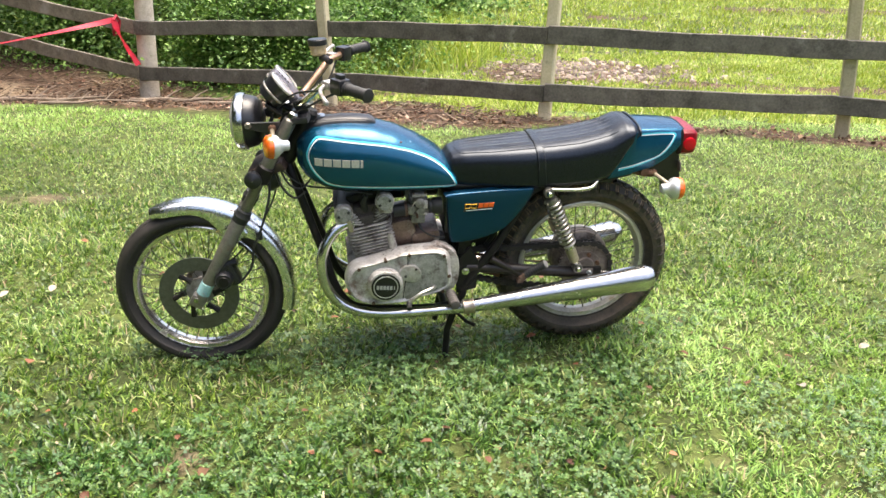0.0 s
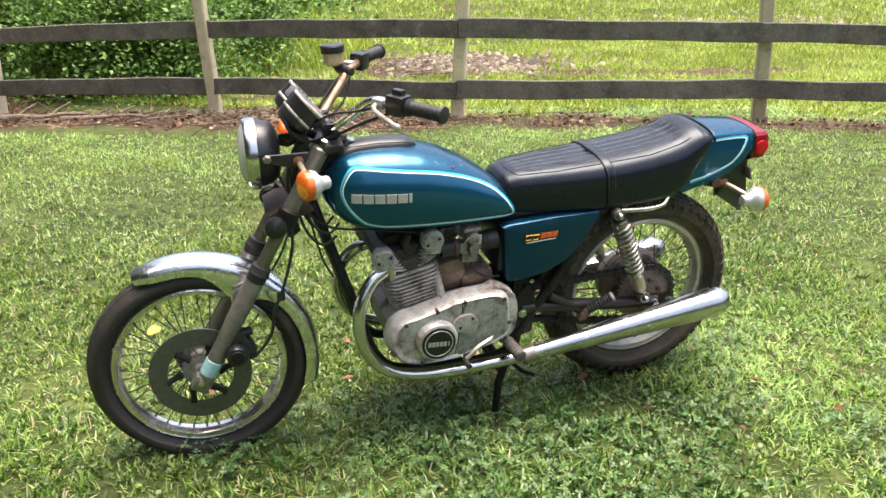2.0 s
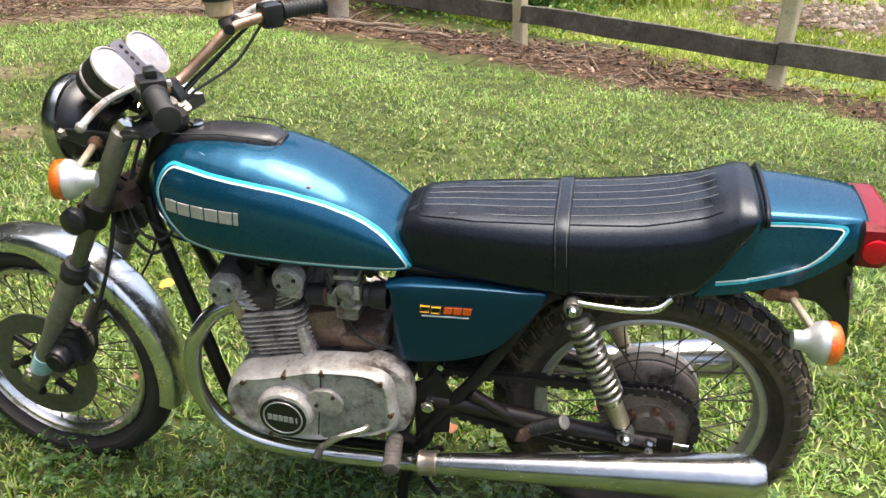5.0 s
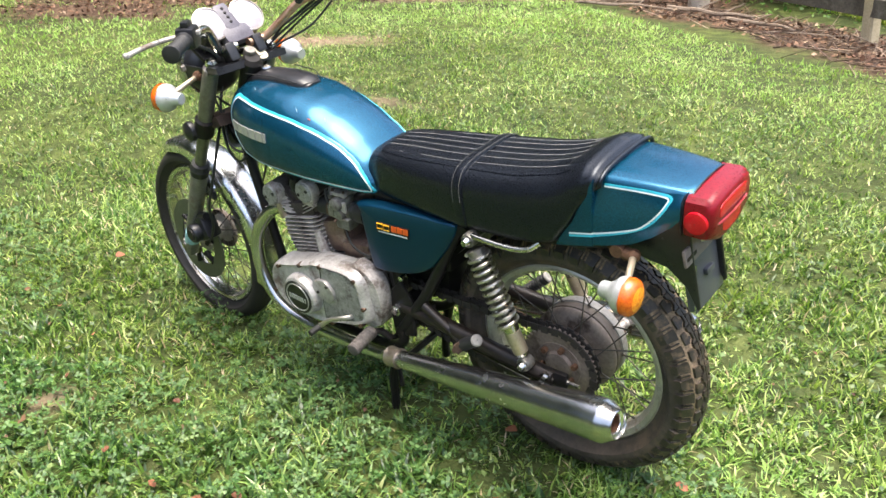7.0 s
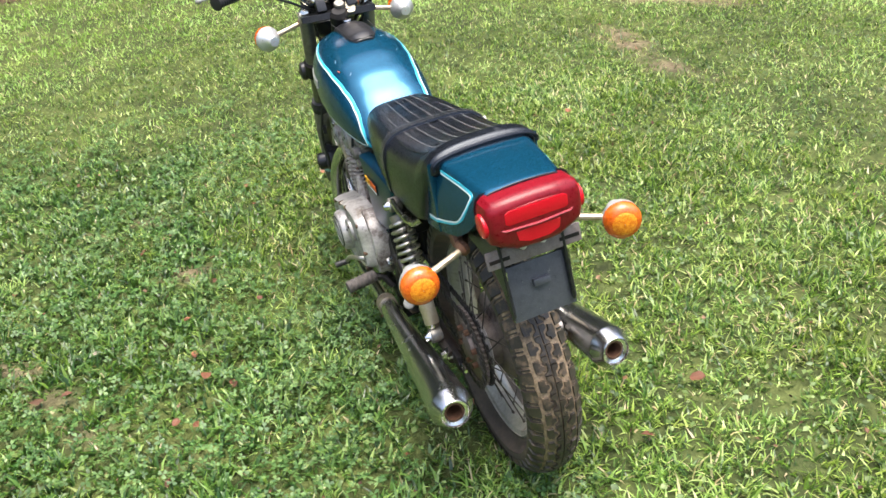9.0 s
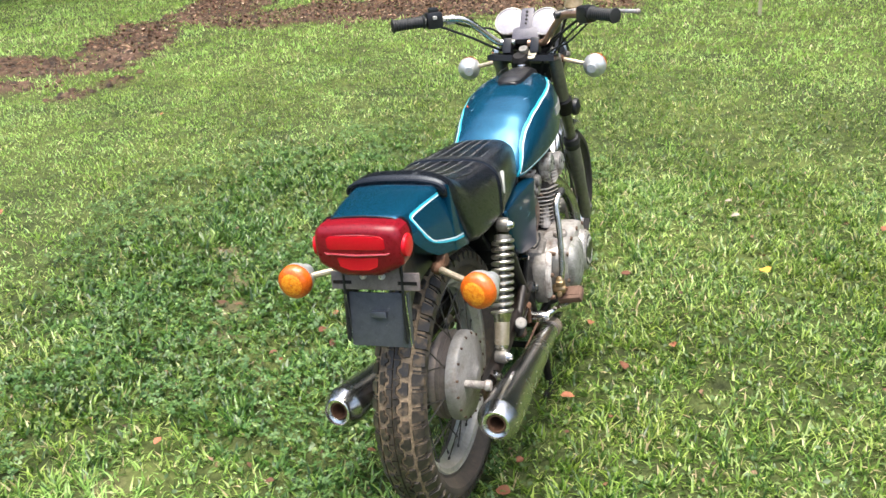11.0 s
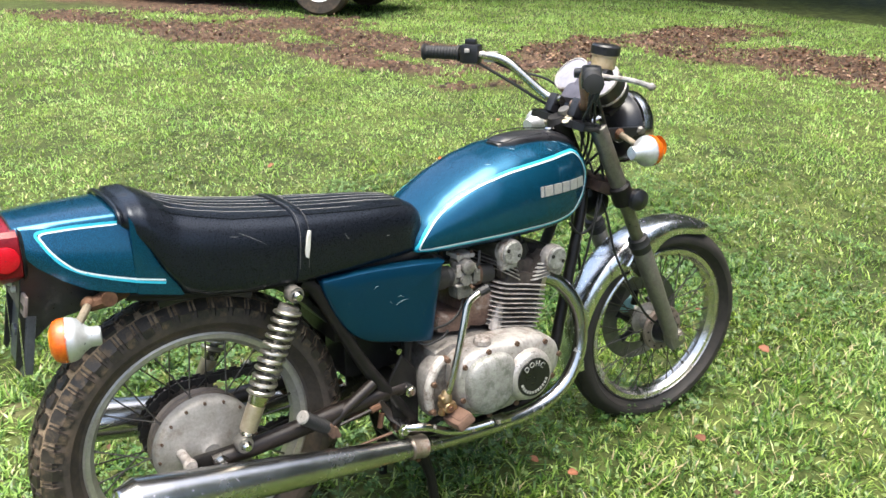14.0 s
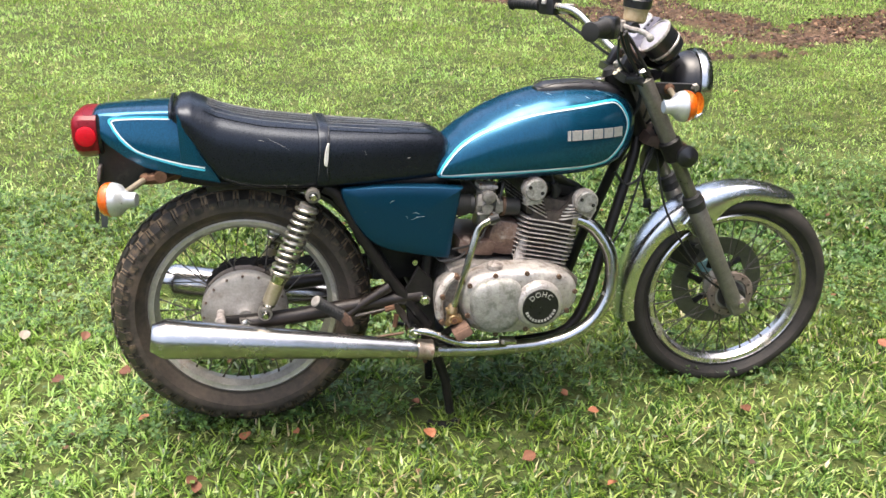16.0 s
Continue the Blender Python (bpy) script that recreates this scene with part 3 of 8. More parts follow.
# boards: the runs meet on the posts
runs = [((0, 0.02), (2, -0.012)), ((2, 0.006), (4, -0.004)), ((4, 0.004), (6, 0.0))]
for heights in (RAIL_TOP, RAIL_LOW):
    for (i, _), (j, _) in runs:
        for a, b in zip(range(i, j), range(i + 1, j + 1)):
            pa, pb = FENCE[a], FENCE[b]
            g0 = 0.004 if a == i else 0.0
            g1 = 0.004 if b == j else 0.0
            v = Vector((pb[0] - pa[0], pb[1] - pa[1], heights[b] - heights[a]))
            u = v.normalized()
            p = Vector((pa[0], pa[1], heights[a])) + u * g0
            q = Vector((pb[0], pb[1], heights[b])) - u * g1
            part("board", stretch_box(p, q, 0.150, 0.028), board_wood, fence)
    z0 = heights[0]
    far = (-4.04, 8.44, z0 + 0.165)
    part("board", stretch_box(far, (-2.215, 7.085, z0), 0.150, 0.028), pale_board_wood, fence, "bleached brown board")
    part("board", stretch_box((-6.4, 10.2, z0 + 0.34), (-4.05, 8.45, z0 + 0.164), 0.150, 0.028), pale_board_wood, fence, "bleached brown board")
part("post", post(-6.3, 10.22, 0, 0), post_wood, fence)

# red barrier tape, tied round the upper board beside the log post
tape_red = material("red_barrier_tape", (0.27, 0.006, 0.020), (0.45, 0.014, 0.034), 0.40, 0, 25, 0.3, 5, 0.1, bump_dist=0.004)


def ribbon(pts, width, twist, thick=0.0012, flap=0.0):
    p = [Vector(q) for q in pts]
    rings = []
    for i, q in enumerate(p):
        d = (p[min(i + 1, len(p) - 1)] - p[max(i - 1, 0)]).normalized()
        side = d.cross(Vector((0, 0, 1)))
        if side.length < 0.2:
            side = d.cross(Vector((0, 1, 0)))
        side.normalize()
        up = side.cross(d)
        a = twist(i / (len(p) - 1))
        w = (math.cos(a) * up + math.sin(a) * side) * width / 2
        t = w.cross(d).normalized() * thick / 2
        rings.append([q + w + t, q + w * 0.3 + t + side * flap, q - w + t, q - w - t, q + w * 0.3 - t + side * flap, q + w - t])
    return loft(rings)


tape = tagged(new("barrier_tape"), "red plastic barrier tape knotted to the fence board", "tape")
knot = Vector((-2.40, 7.03, 0.26))
anchor = Vector((-6.9, 0.7, 0.30))
span = [knot.lerp(anchor, t) - Vector((0, 0, 0.16 * 4 * t * (1 - t))) for t in np.linspace(0, 1, 60)]
part("strip", ribbon(span, 0.06, lambda t: 0.5 + 1.1 * math.sin(9 * t), flap=0.004), tape_red, tape)
tail = smooth_line([(-2.40, 7.02, 0.26), (-2.36, 7.00, 0.14), (-2.30, 7.00, 0.0), (-2.23, 6.99, -0.12), (-2.18, 6.98, -0.21)], 6)
part("loose_end", ribbon(tail, 0.105, lambda t: 1.45 + 0.3 * t, flap=0.010), tape_red, tape)
part("wrap", tube([(-2.40, 7.03, 0.26), (-2.38, 7.07, 0.30), (-2.36, 7.12, 0.24), (-2.38, 7.10, 0.10), (-2.41, 7.03, 0.10), (-2.41, 7.015, 0.2)], 0.016, 7, True), tape_red, tape)
part("stake", box((-6.9, 0.7, 0.12), (0.035, 0.035, 0.62), 0.004), post_wood, tape)

# fallen branches in the litter below the log post
stick_wood = material("bare_grey_branch", (0.14, 0.10, 0.07), (0.28, 0.22, 0.17), 0.85, 0, 14, 0.4, 6, 0.1)
rs = random.Random(11)
STICKS = [(-3.1, 6.75, 1.3, -12, 0.022), (-2.6, 6.45, 1.0, 8, 0.016), (-3.5, 7.1, 0.9, 30, 0.014), (-1.75, 6.55, 1.1, -20, 0.028), (-3.0, 6.95, 0.8, -40, 0.010),
          (-1.1, 6.1, 0.9, -34, 0.022), (-2.9, 6.6, 0.7, 55, 0.009), (-4.0, 6.5, 1.0, 20, 0.012), (0.4, 5.1, 0.7, -30, 0.010), (-0.6, 5.75, 0.6, 5, 0.008)]
for sx, sy, ln, turn, r in STICKS:
    a = radians(turn)
    pts = []
    for i in range(6):
        t = (i / 5 - 0.5) * ln
        px, py = sx + t * math.cos(a) + rs.uniform(-.02, .02), sy + t * math.sin(a) + rs.uniform(-.03, .03)
        pts.append((px, py, float(ground_z(px, py)) + r + 0.02 + 0.05 * (i / 5) * rs.random()))
    line = smooth_line(pts, 4)
    f = tube(line, [r * (1 - 0.55 * i / len(line)) for i in range(len(line))], 7)
    for t in (8, 13):
        q = Vector(line[t])
        d = Vector((math.cos(a + 0.8), math.sin(a + 0.8), 0.5)) * ln * 0.18
        f = f + tube([q, q + d * 0.5 + Vector((0, 0, 0.01)), q + d], [r * 0.5, r * 0.4, r * 0.2], 5)
    tagged(part("fallen_branch", f, stick_wood, None), "bare grey fallen branch lying in brown leaf litter", "branch", "branches under the fence")

# shrubs and rank growth behind the fence corner
leaf_green = bpy.data.materials.new("shrub_leaves")


def leaf_material(m, stops, rough=0.55, trans=0.35):
    """Thin leaves: gloss on top, light let through, each leaf a little different."""
    m.use_nodes = True
    nt, link = m.node_tree, m.node_tree.links.new
    bsdf, out = nt.nodes["Principled BSDF"], nt.nodes["Material Output"]
    geo = nt.nodes.new("ShaderNodeNewGeometry")
    r = nt.nodes.new("ShaderNodeValToRGB")
    e = r.color_ramp.elements
    e[0].position, e[0].color = stops[0][0], (*stops[0][1], 1)
    e[1].position, e[1].color = stops[-1][0], (*stops[-1][1], 1)
    for p, c in stops[1:-1]:
        q = e.new(p)
        q.color = (*c, 1)
    link(geo.outputs["Random Per Island"], r.inputs["Fac"])
    tc = nt.nodes.new("ShaderNodeTexCoord")
    n = node(nt, "ShaderNodeTexNoise", Scale=1.3, Detail=4.0)
    link(tc.outputs["Object"], n.inputs["Vector"])
    mr = nt.nodes.new("ShaderNodeMapRange")
    mr.inputs["From Min"].default_value, mr.inputs["From Max"].default_value = 0.3, 0.7
    mr.inputs["To Min"].default_value, mr.inputs["To Max"].default_value = 0.66, 1.26
    link(n.outputs["Fac"], mr.inputs["Value"])
    hsv = nt.nodes.new("ShaderNodeHueSaturation")
    n3 = node(nt, "ShaderNodeTexNoise", Scale=3.6, Detail=3.0)
    link(tc.outputs["Object"], n3.inputs["Vector"])
    for socket, low, high in (("Hue", 0.487, 0.513), ("Saturation", 1.22, 1.00)):
        shift = nt.nodes.new("ShaderNodeMapRange")
        shift.inputs["From Min"].default_value, shift.inputs["From Max"].default_value = 0.3, 0.7
        shift.inputs["To Min"].default_value, shift.inputs["To Max"].default_value = low, high
        link((n3 if socket == "Hue" else n).outputs["Fac"], shift.inputs["Value"])
        link(shift.outputs["Result"], hsv.inputs[socket])
    link(mr.outputs["Result"], hsv.inputs["Value"])
    link(r.outputs["Color"], hsv.inputs["Color"])
    link(hsv.outputs["Color"], bsdf.inputs["Base Color"])
    bsdf.inputs["Roughness"].default_value = rough
    bsdf.inputs["Specular IOR Level"].default_value = 0.5
    tr = nt.nodes.new("ShaderNodeBsdfTranslucent")
    link(hsv.outputs["Color"], tr.inputs["Color"])
    mix = nt.nodes.new("ShaderNodeMixShader")
    mix.inputs["Fac"].default_value = trans
    link(bsdf.outputs["BSDF"], mix.inputs[1])
    link(tr.outputs["BSDF"], mix.inputs[2])
    link(mix.outputs["Shader"], out.inputs["Surface"])
    return m


leaf_material(leaf_green, [(0.0, (0.045, 0.105, 0.026)), (0.5, (0.150, 0.270, 0.070)), (1.0, (0.32, 0.45, 0.16))], 0.5, 0.42)


def fast_mesh(name, verts, faces_n, mat):
    """A mesh of many pieces of one kind: verts (pieces, k, 3), faces_n the faces of one piece."""
    pieces, k = verts.shape[:2]
    me = bpy.data.meshes.new(name)
    me.vertices.add(pieces * k)
    me.vertices.foreach_set("co", verts.reshape(-1).astype(np.float32))
    loops = np.concatenate([np.array(f) for f in faces_n])
    sizes = np.array([len(f) for f in faces_n])
    all_loops = (loops[None, :] + (np.arange(pieces) * k)[:, None]).reshape(-1)
    me.loops.add(len(all_loops))
    me.loops.foreach_set("vertex_index", all_loops.astype(np.int32))
    all_sizes = np.tile(sizes, pieces)
    me.polygons.add(len(all_sizes))
    starts = np.concatenate([[0], np.cumsum(all_sizes)[:-1]])
    me.polygons.foreach_set("loop_start", starts.astype(np.int32))
    me.polygons.foreach_set("use_smooth", np.ones(len(all_sizes), dtype=bool))
    me.update(calc_edges=True)
    me.validate()
    me.materials.append(mat)
    return me


def leaf_cloud(rng, centres, size, spread):
    """Pointed oval leaves, each two bent halves, scattered about the centres."""
    n = len(centres)
    p = centres + rng.normal(0, spread, (n, 3))
    d = rng.normal(0, 1, (n, 3))
    d[:, 2] = d[:, 2] * 0.6 - 0.25
    d /= np.linalg.norm(d, axis=1)[:, None]
    up = rng.normal(0, 0.5, (n, 3)) + np.array([0, 0, 1.0])
    s = np.cross(d, up)
    s /= np.linalg.norm(s, axis=1)[:, None] + 1e-9
    nrm = np.cross(s, d)
    L = size * rng.uniform(0.6, 1.3, (n, 1))
    W = L * rng.uniform(0.28, 0.45, (n, 1))
    bend = nrm * L * 0.12
    return np.stack([p, p + d * L * 0.45 + s * W + bend, p + d * L, p + d * L * 0.45 - s * W + bend, p + d * L * 0.48 - bend * 0.3], 1)


LEAF_FACES = [(0, 1, 4), (1, 2, 4), (0, 4, 3), (4, 2, 3)]
bark = material("shrub_stem_bark", (0.05, 0.04, 0.03), (0.11, 0.09, 0.06), 0.85, 0, 20, 0.3, 5, 0.1)


def shrub(x, y, wide, high, count, seed, size=0.085):
    rng = np.random.RandomState(seed)
    ob = tagged(new("shrub"), "dense leafy green shrub growing behind the board fence", "shrub", "shrubs behind the fence")
    base = float(ground_z(x, y))
    ob.location = (x, y, base)
    cent = []
    for k in range(9):
        a = rng.uniform(0, 2 * math.pi)
        out = wide * rng.uniform(0.3, 0.95)
        tip = np.array([math.cos(a) * out, math.sin(a) * out, high * rng.uniform(0.55, 1.05)])
        mid = tip * np.array([0.4, 0.4, 0.6])
        line = smooth_line([(0.05 * math.cos(a), 0.05 * math.sin(a), -0.05), tuple(mid), tuple(tip)], 5)
        part("stem", tube(line, [0.02 * (1 - 0.8 * i / len(line)) for i in range(len(line))], 6), bark, ob)
        t = rng.uniform(0.1, 1, count // 9)[:, None]
        cent.append((mid * 2 * t * (1 - t) + tip * t * t) + rng.normal(0, 0.22 * wide, (count // 9, 3)) * np.array([1, 1, 0.7]))
    low = rng.normal(0, wide * 0.55, (count // 3, 3))
    low[:, 2] = np.abs(rng.normal(0, high * 0.25, count // 3))
    cent = np.concatenate(cent + [low])
    cent[:, 2] = np.abs(cent[:, 2]) + 0.02
    part("leaves", fast_mesh("leaves", leaf_cloud(rng, cent, size, 0.05), LEAF_FACES, leaf_green), None, ob)


SHRUBS = [(-1.45, 8.4, 0.85, 1.5), (-0.4, 8.2, 0.9, 1.4), (-3.4, 9.7, 1.0, 1.8), (0.6, 9.6, 0.9, 1.2), (-2.2, 9.6, 1.0, 1.7), (-5.4, 11.4, 1.2, 2.0),
          (-3.6, 11.2, 1.3, 2.1), (-1.0, 10.6, 1.3, 2.0), (-6.2, 11.6, 1.6, 2.4), (0.3, 11.8, 1.4, 1.8), (-4.8, 13.4, 2.0, 2.6),
          (-1.6, 13.2, 1.8, 2.4), (1.9, 14.2, 1.3, 1.3), (-8.2, 11.0, 1.8, 2.6), (-8.6, 8.0, 1.6, 2.4), (3.1, 17.5, 1.6, 1.6)]
for i, (sx, sy, w, h) in enumerate(SHRUBS):
    shrub(sx, sy, w, h, 9000 if i < 5 else 3000, 40 + i, 0.058 if i < 5 else 0.10)

# parked vehicle at the edge of the lawn
# Body and sill colours stand in for the black shade under the vehicle.
car_shade_black = material("underbody_shade_black", (0.006, 0.007, 0.006), (0.011, 0.012, 0.011), 0.6, 0.0, 60, 0.02, 4, 0.05, spec=0.2)
car_glass = material("dark_car_glass", (0.010, 0.012, 0.012), (0.016, 0.018, 0.018), 0.06, 0, 20, 0)
car_trim = material("car_sill_trim", (0.010, 0.010, 0.010), (0.020, 0.020, 0.020), 0.6, 0.0, 30, 0.05)
car_rim = material("white_wheel_rim", (0.62, 0.60, 0.60), (0.76, 0.74, 0.74), 0.4, 0.1, 30, 0.05, dirt=(0.30, 0.25, 0.21), dirt_scale=12, dirt_amount=0.2)
car = tagged(new("parked_car"), "long vehicle parked on churned earth beside the lawn, coloured black like the shade beneath", "car")
car.matrix_world = pose(-4.0, -10.41, float(ground_z(-4.1, -9.0)), 0, 0, -54)
side = [(-2.05, 0.36), (-2.08, 0.70), (-1.95, 1.02), (-1.15, 1.10), (-0.80, 1.60), (1.25, 1.62), (1.75, 1.10), (2.15, 1.04), (2.2, 0.70), (2.15, 0.36),
        (1.74, 0.34), (1.66, 0.64), (1.44, 0.86), (1.10, 0.86), (0.88, 0.64), (0.80, 0.30), (-0.80, 0.30), (-0.88, 0.64), (-1.10, 0.86), (-1.44, 0.86), (-1.66, 0.64), (-1.74, 0.34)]
side = [(x + (2.26 if x > 0 else 0), z) for x, z in side]
part("body", slab(side, -0.82, 0.82, 0.05, 3), car_shade_black, car, "body coloured black for the shade beneath it")
part("window", slab([(-1.02, 1.14), (-0.76, 1.53), (0.05, 1.55), (0.05, 1.14)], 0.822, 0.832, 0.003, 1), car_glass, car)
part("window", slab([(0.12, 1.14), (0.12, 1.55), (3.44, 1.54), (3.84, 1.14)], 0.822, 0.832, 0.003, 1), car_glass, car)
part("sill_trim", box((1.13, 0.83, 0.33), (3.7, 0.03, 0.05), 0.01), car_trim, car, "sill trim darkened with the body")
for wx in (-1.27, 3.53):
    for wy in (-0.72, 0.72):
        tyre = part("wheel", lathe([(0.24, -0.10), (0.38, -0.11), (0.415, -0.07), (0.42, 0), (0.415, 0.07), (0.38, 0.11), (0.24, 0.10)], (wx, wy, 0.41), (0, 1, 0), 40, True), rubber, car, "muddy black tyre")
        s = 1 if wy > 0 else -1
        part("rim", lathe([(0.001, 0.05 * s), (0.06, 0.06 * s), (0.12, 0.03 * s), (0.20, 0.05 * s), (0.24, 0.095 * s), (0.245, -0.09 * s)], (wx, wy, 0.41), (0, 1, 0), 32), car_rim, tyre, "white wheel rim")


# added trees whose unseen crowns shade the fence corner
def added_shade_tree(x, y, high, wide, seed):
    g = np.random.RandomState(seed)
    ob = tagged(new("tree"), "broad leafy tree added to shade the fence corner", "tree", "trees at the fence corner")
    base = float(ground_z(x, y))
    ob.location = (x, y, base)
    line = smooth_line([(0, 0, -0.2), (0.06, 0.05, high * 0.25), (-0.05, 0.1, high * 0.5), (0.1, 0.0, high * 0.8)], 6)
    part("trunk", tube(line, [0.17 * (1 - 0.75 * i / len(line)) for i in range(len(line))], 10), bark, ob)
    tips = []
    for k in range(14):
        a, h = 2 * math.pi * k / 14 + g.uniform(-0.2, 0.2), high * g.uniform(0.42, 0.9)
        out = wide * g.uniform(0.55, 1.0) * (1.15 - 0.6 * h / high)
        tip = Vector((math.cos(a) * out, math.sin(a) * out, h + g.uniform(0.2, 0.7)))
        limb = smooth_line([(0, 0.05, h * 0.8), (tip.x * 0.5, tip.y * 0.5, h), tuple(tip)], 5)
        part("limb", tube(limb, [0.06 * (1 - 0.8 * i / len(limb)) for i in range(len(limb))], 6), bark, ob)
        tips += [(tip * t + Vector((0, 0, h * (1 - t) * 0.6)), 0.30 + 0.35 * t) for t in (0.55, 0.8, 1.0)]
    cent = np.concatenate([np.array(p) + g.normal(0, w, (120, 3)) for p, w in tips])
    part("crown", fast_mesh("crown", leaf_cloud(g, cent, 0.16, 0.1), LEAF_FACES, wood_leaf), None, ob)


# woods that stand round the place: trunks and loose crowns, far beyond the lawn
wood_leaf = bpy.data.materials.new("far_tree_leaves")
leaf_material(wood_leaf, [(0.0, (0.018, 0.040, 0.010)), (0.5, (0.040, 0.080, 0.020)), (1.0, (0.085, 0.140, 0.040))], 0.6, 0.25)
added_shade_tree(-5.0, 10.6, 6.5, 2.6, 3)
added_shade_tree(-8.4, 9.6, 7.5, 2.8, 4)
rng = np.random.RandomState(77)
crowns, trunks = [], Form()
for k in range(74):
    a = 2 * math.pi * k / 74 + rng.uniform(-0.03, 0.03)
    front = math.cos(a) < -0.55
    far = rng.uniform(15, 19) if front else rng.uniform(26, 32) if math.sin(a) < 0.25 else rng.uniform(44, 56)
    tx, ty = far * math.cos(a), far * math.sin(a)
    dim = math.sin(a) < -0.3
    high = rng.uniform(15, 20) if front else rng.uniform(7.0, 9.5) if dim else rng.uniform(6.5, 9.5) * (1 if far < 35 else 1.25)
    base = float(ground_z(tx, ty))
    trunks = trunks + tube([(tx, ty, base - 0.3), (tx + 0.2, ty, base + high * 0.3), (tx + rng.uniform(-.5, .5), ty, base + high * 0.75)], [0.24, 0.17, 0.05], 7)
    n = 430
    d = rng.normal(0, 1, (n, 3))
    d /= np.linalg.norm(d, axis=1)[:, None]
    d *= rng.uniform(0.55, 1.0, (n, 1)) ** 0.5
    lump = 1 + 0.25 * np.sin(5 * d[:, :1] + k) * np.cos(4 * d[:, 1:2] + 2 * k)
    w = high * (0.26 if front or dim else 0.36)
    crowns.append(np.array([tx, ty, base + high * 0.54]) + d * lump * np.array([w, w, high * 0.50]))
cent = np.concatenate(crowns)
tagged(new("woods", fast_mesh("woods", leaf_cloud(rng, cent, 1.15, 0.15), LEAF_FACES, wood_leaf)), "dark green woods standing round the lawn", "woods", kind="stuff")
tagged(part("tree_trunks", trunks, bark, None), "bare brown trunks of the woods", "tree trunks", kind="stuff")

# ---------------------------------------------------------------- the motorcycle
# its own frame: x to the rear, y to the rider's right, z up; it leans to its left
bike = tagged(new("motorcycle"), "teal vintage twin-cylinder motorcycle with black seat standing on lawn", "motorcycle")
bike.matrix_world = pose(0, 0, 0, 4.62, 0, 0)
FA, RA = Vector((-0.694, 0.0, 0.232)), Vector((0.676, 0.0, 0.312))


def both(name, make, mat, label="", parent=None):
    """A left part (made at -y) and its mirrored twin."""
    f = make()
    return part(name, f, mat, parent or bike, label), part(name, f.mirrored(), mat, parent or bike, label)


def wheel(name, hub, rim_r, rim_w, tyre_r, tyre_w, rim_mat, spokes, hub_r, hub_w, tyre_mat, flat=None):
    w = rim_w / 2
    half_rim = [(rim_r + 0.002, w), (rim_r + 0.006, w - 0.003), (rim_r - 0.001, w - 0.005), (rim_r - 0.009, w - 0.006), (rim_r - 0.013, w * 0.55), (rim_r - 0.020, w * 0.3)]
    prof = [(r, -y) for r, y in half_rim] + half_rim[::-1] + [(rim_r + 0.004, w * 0.6), (rim_r - 0.008, 0), (rim_r + 0.004, -w * 0.6)]
    rim = part(name, lathe(prof, hub, (0, 1, 0), 72, True), rim_mat, bike)
    tw, h = tyre_w / 2, tyre_r - rim_r
    prof = []
    for k in range(25):
        a = -2.45 + 4.9 * k / 24
        prof.append((rim_r + h * 0.52 + h * 0.48 * math.cos(a), tw * (1.0 if abs(a) < 1.9 else 0.86) * math.sin(a) * (1.06 if 1.1 < abs(a) < 2 else 1)))
    prof = [(rim_r + 0.001, -w + 0.005), (rim_r + 0.008, -w + 0.003)] + prof + [(rim_r + 0.008, w - 0.003), (rim_r + 0.001, w - 0.005)]
    f = lathe(prof, hub, (0, 1, 0), 96)
    if flat is not None:
        out = []
        for x, y, z in f.v:
            if z < flat:
                y *= 1 + 4.0 * (flat - z)
                z = flat
            elif z < flat + 0.05:
                y *= 1 + 0.10 * (1 - (z - flat) / 0.05)
            out.append((x, y, z))
        f.v = out
    part("tyre", f, tyre_mat, rim)
    hb = lathe([(0.001, -hub_w * 0.62), (hub_r * 0.35, -hub_w * 0.62), (hub_r * 0.42, -hub_w * 0.5), (hub_r, -hub_w * 0.46), (hub_r, -hub_w * 0.38), (hub_r * 0.62, -hub_w * 0.28),
                (hub_r * 0.62, hub_w * 0.28), (hub_r, hub_w * 0.38), (hub_r, hub_w * 0.46), (hub_r * 0.42, hub_w * 0.5), (hub_r * 0.35, hub_w * 0.62), (0.001, hub_w * 0.62)], hub, (0, 1, 0), 32)
    part("hub", hb, drum_alloy, rim)
    for i in range(spokes):
        a = 2 * math.pi * i / spokes
        s = 1 if i % 2 else -1
        lean = 0.42 * (1 if (i // 2) % 2 else -1)
        b = a + lean
        p = hub + Vector((math.cos(b) * hub_r * 0.95, s * hub_w * 0.42, math.sin(b) * hub_r * 0.95))
        q = hub + Vector((math.cos(a) * (rim_r - 0.016), s * 0.006, math.sin(a) * (rim_r - 0.016)))
        m = p.lerp(q, 0.93)
        part("spoke", tube([p, m, m, q], [0.0016, 0.0016, 0.0030, 0.0030], 6), spoke_mat, rim)
    return rim


spoke_mat = material("tarnished_spoke", (0.045, 0.038, 0.032), (0.13, 0.115, 0.10), 0.45, 0.7, 40, 0.1)
rear_rim_mat = material("dusty_rim_alloy", (0.40, 0.375, 0.335), (0.60, 0.575, 0.53), 0.40, 0.6, 20, 0.1, 6, 0.12, dirt=(0.24, 0.18, 0.12), dirt_scale=10, dirt_amount=0.32)
front_wheel = wheel("front_wheel", FA, 0.2335, 0.058, 0.300, 0.086, front_rim, 36, 0.050, 0.088, front_rubber, flat=-0.048)
rear_wheel = wheel("rear_wheel", RA, 0.232, 0.064, 0.318, 0.108, rear_rim_mat, 36, 0.074, 0.112, rubber)
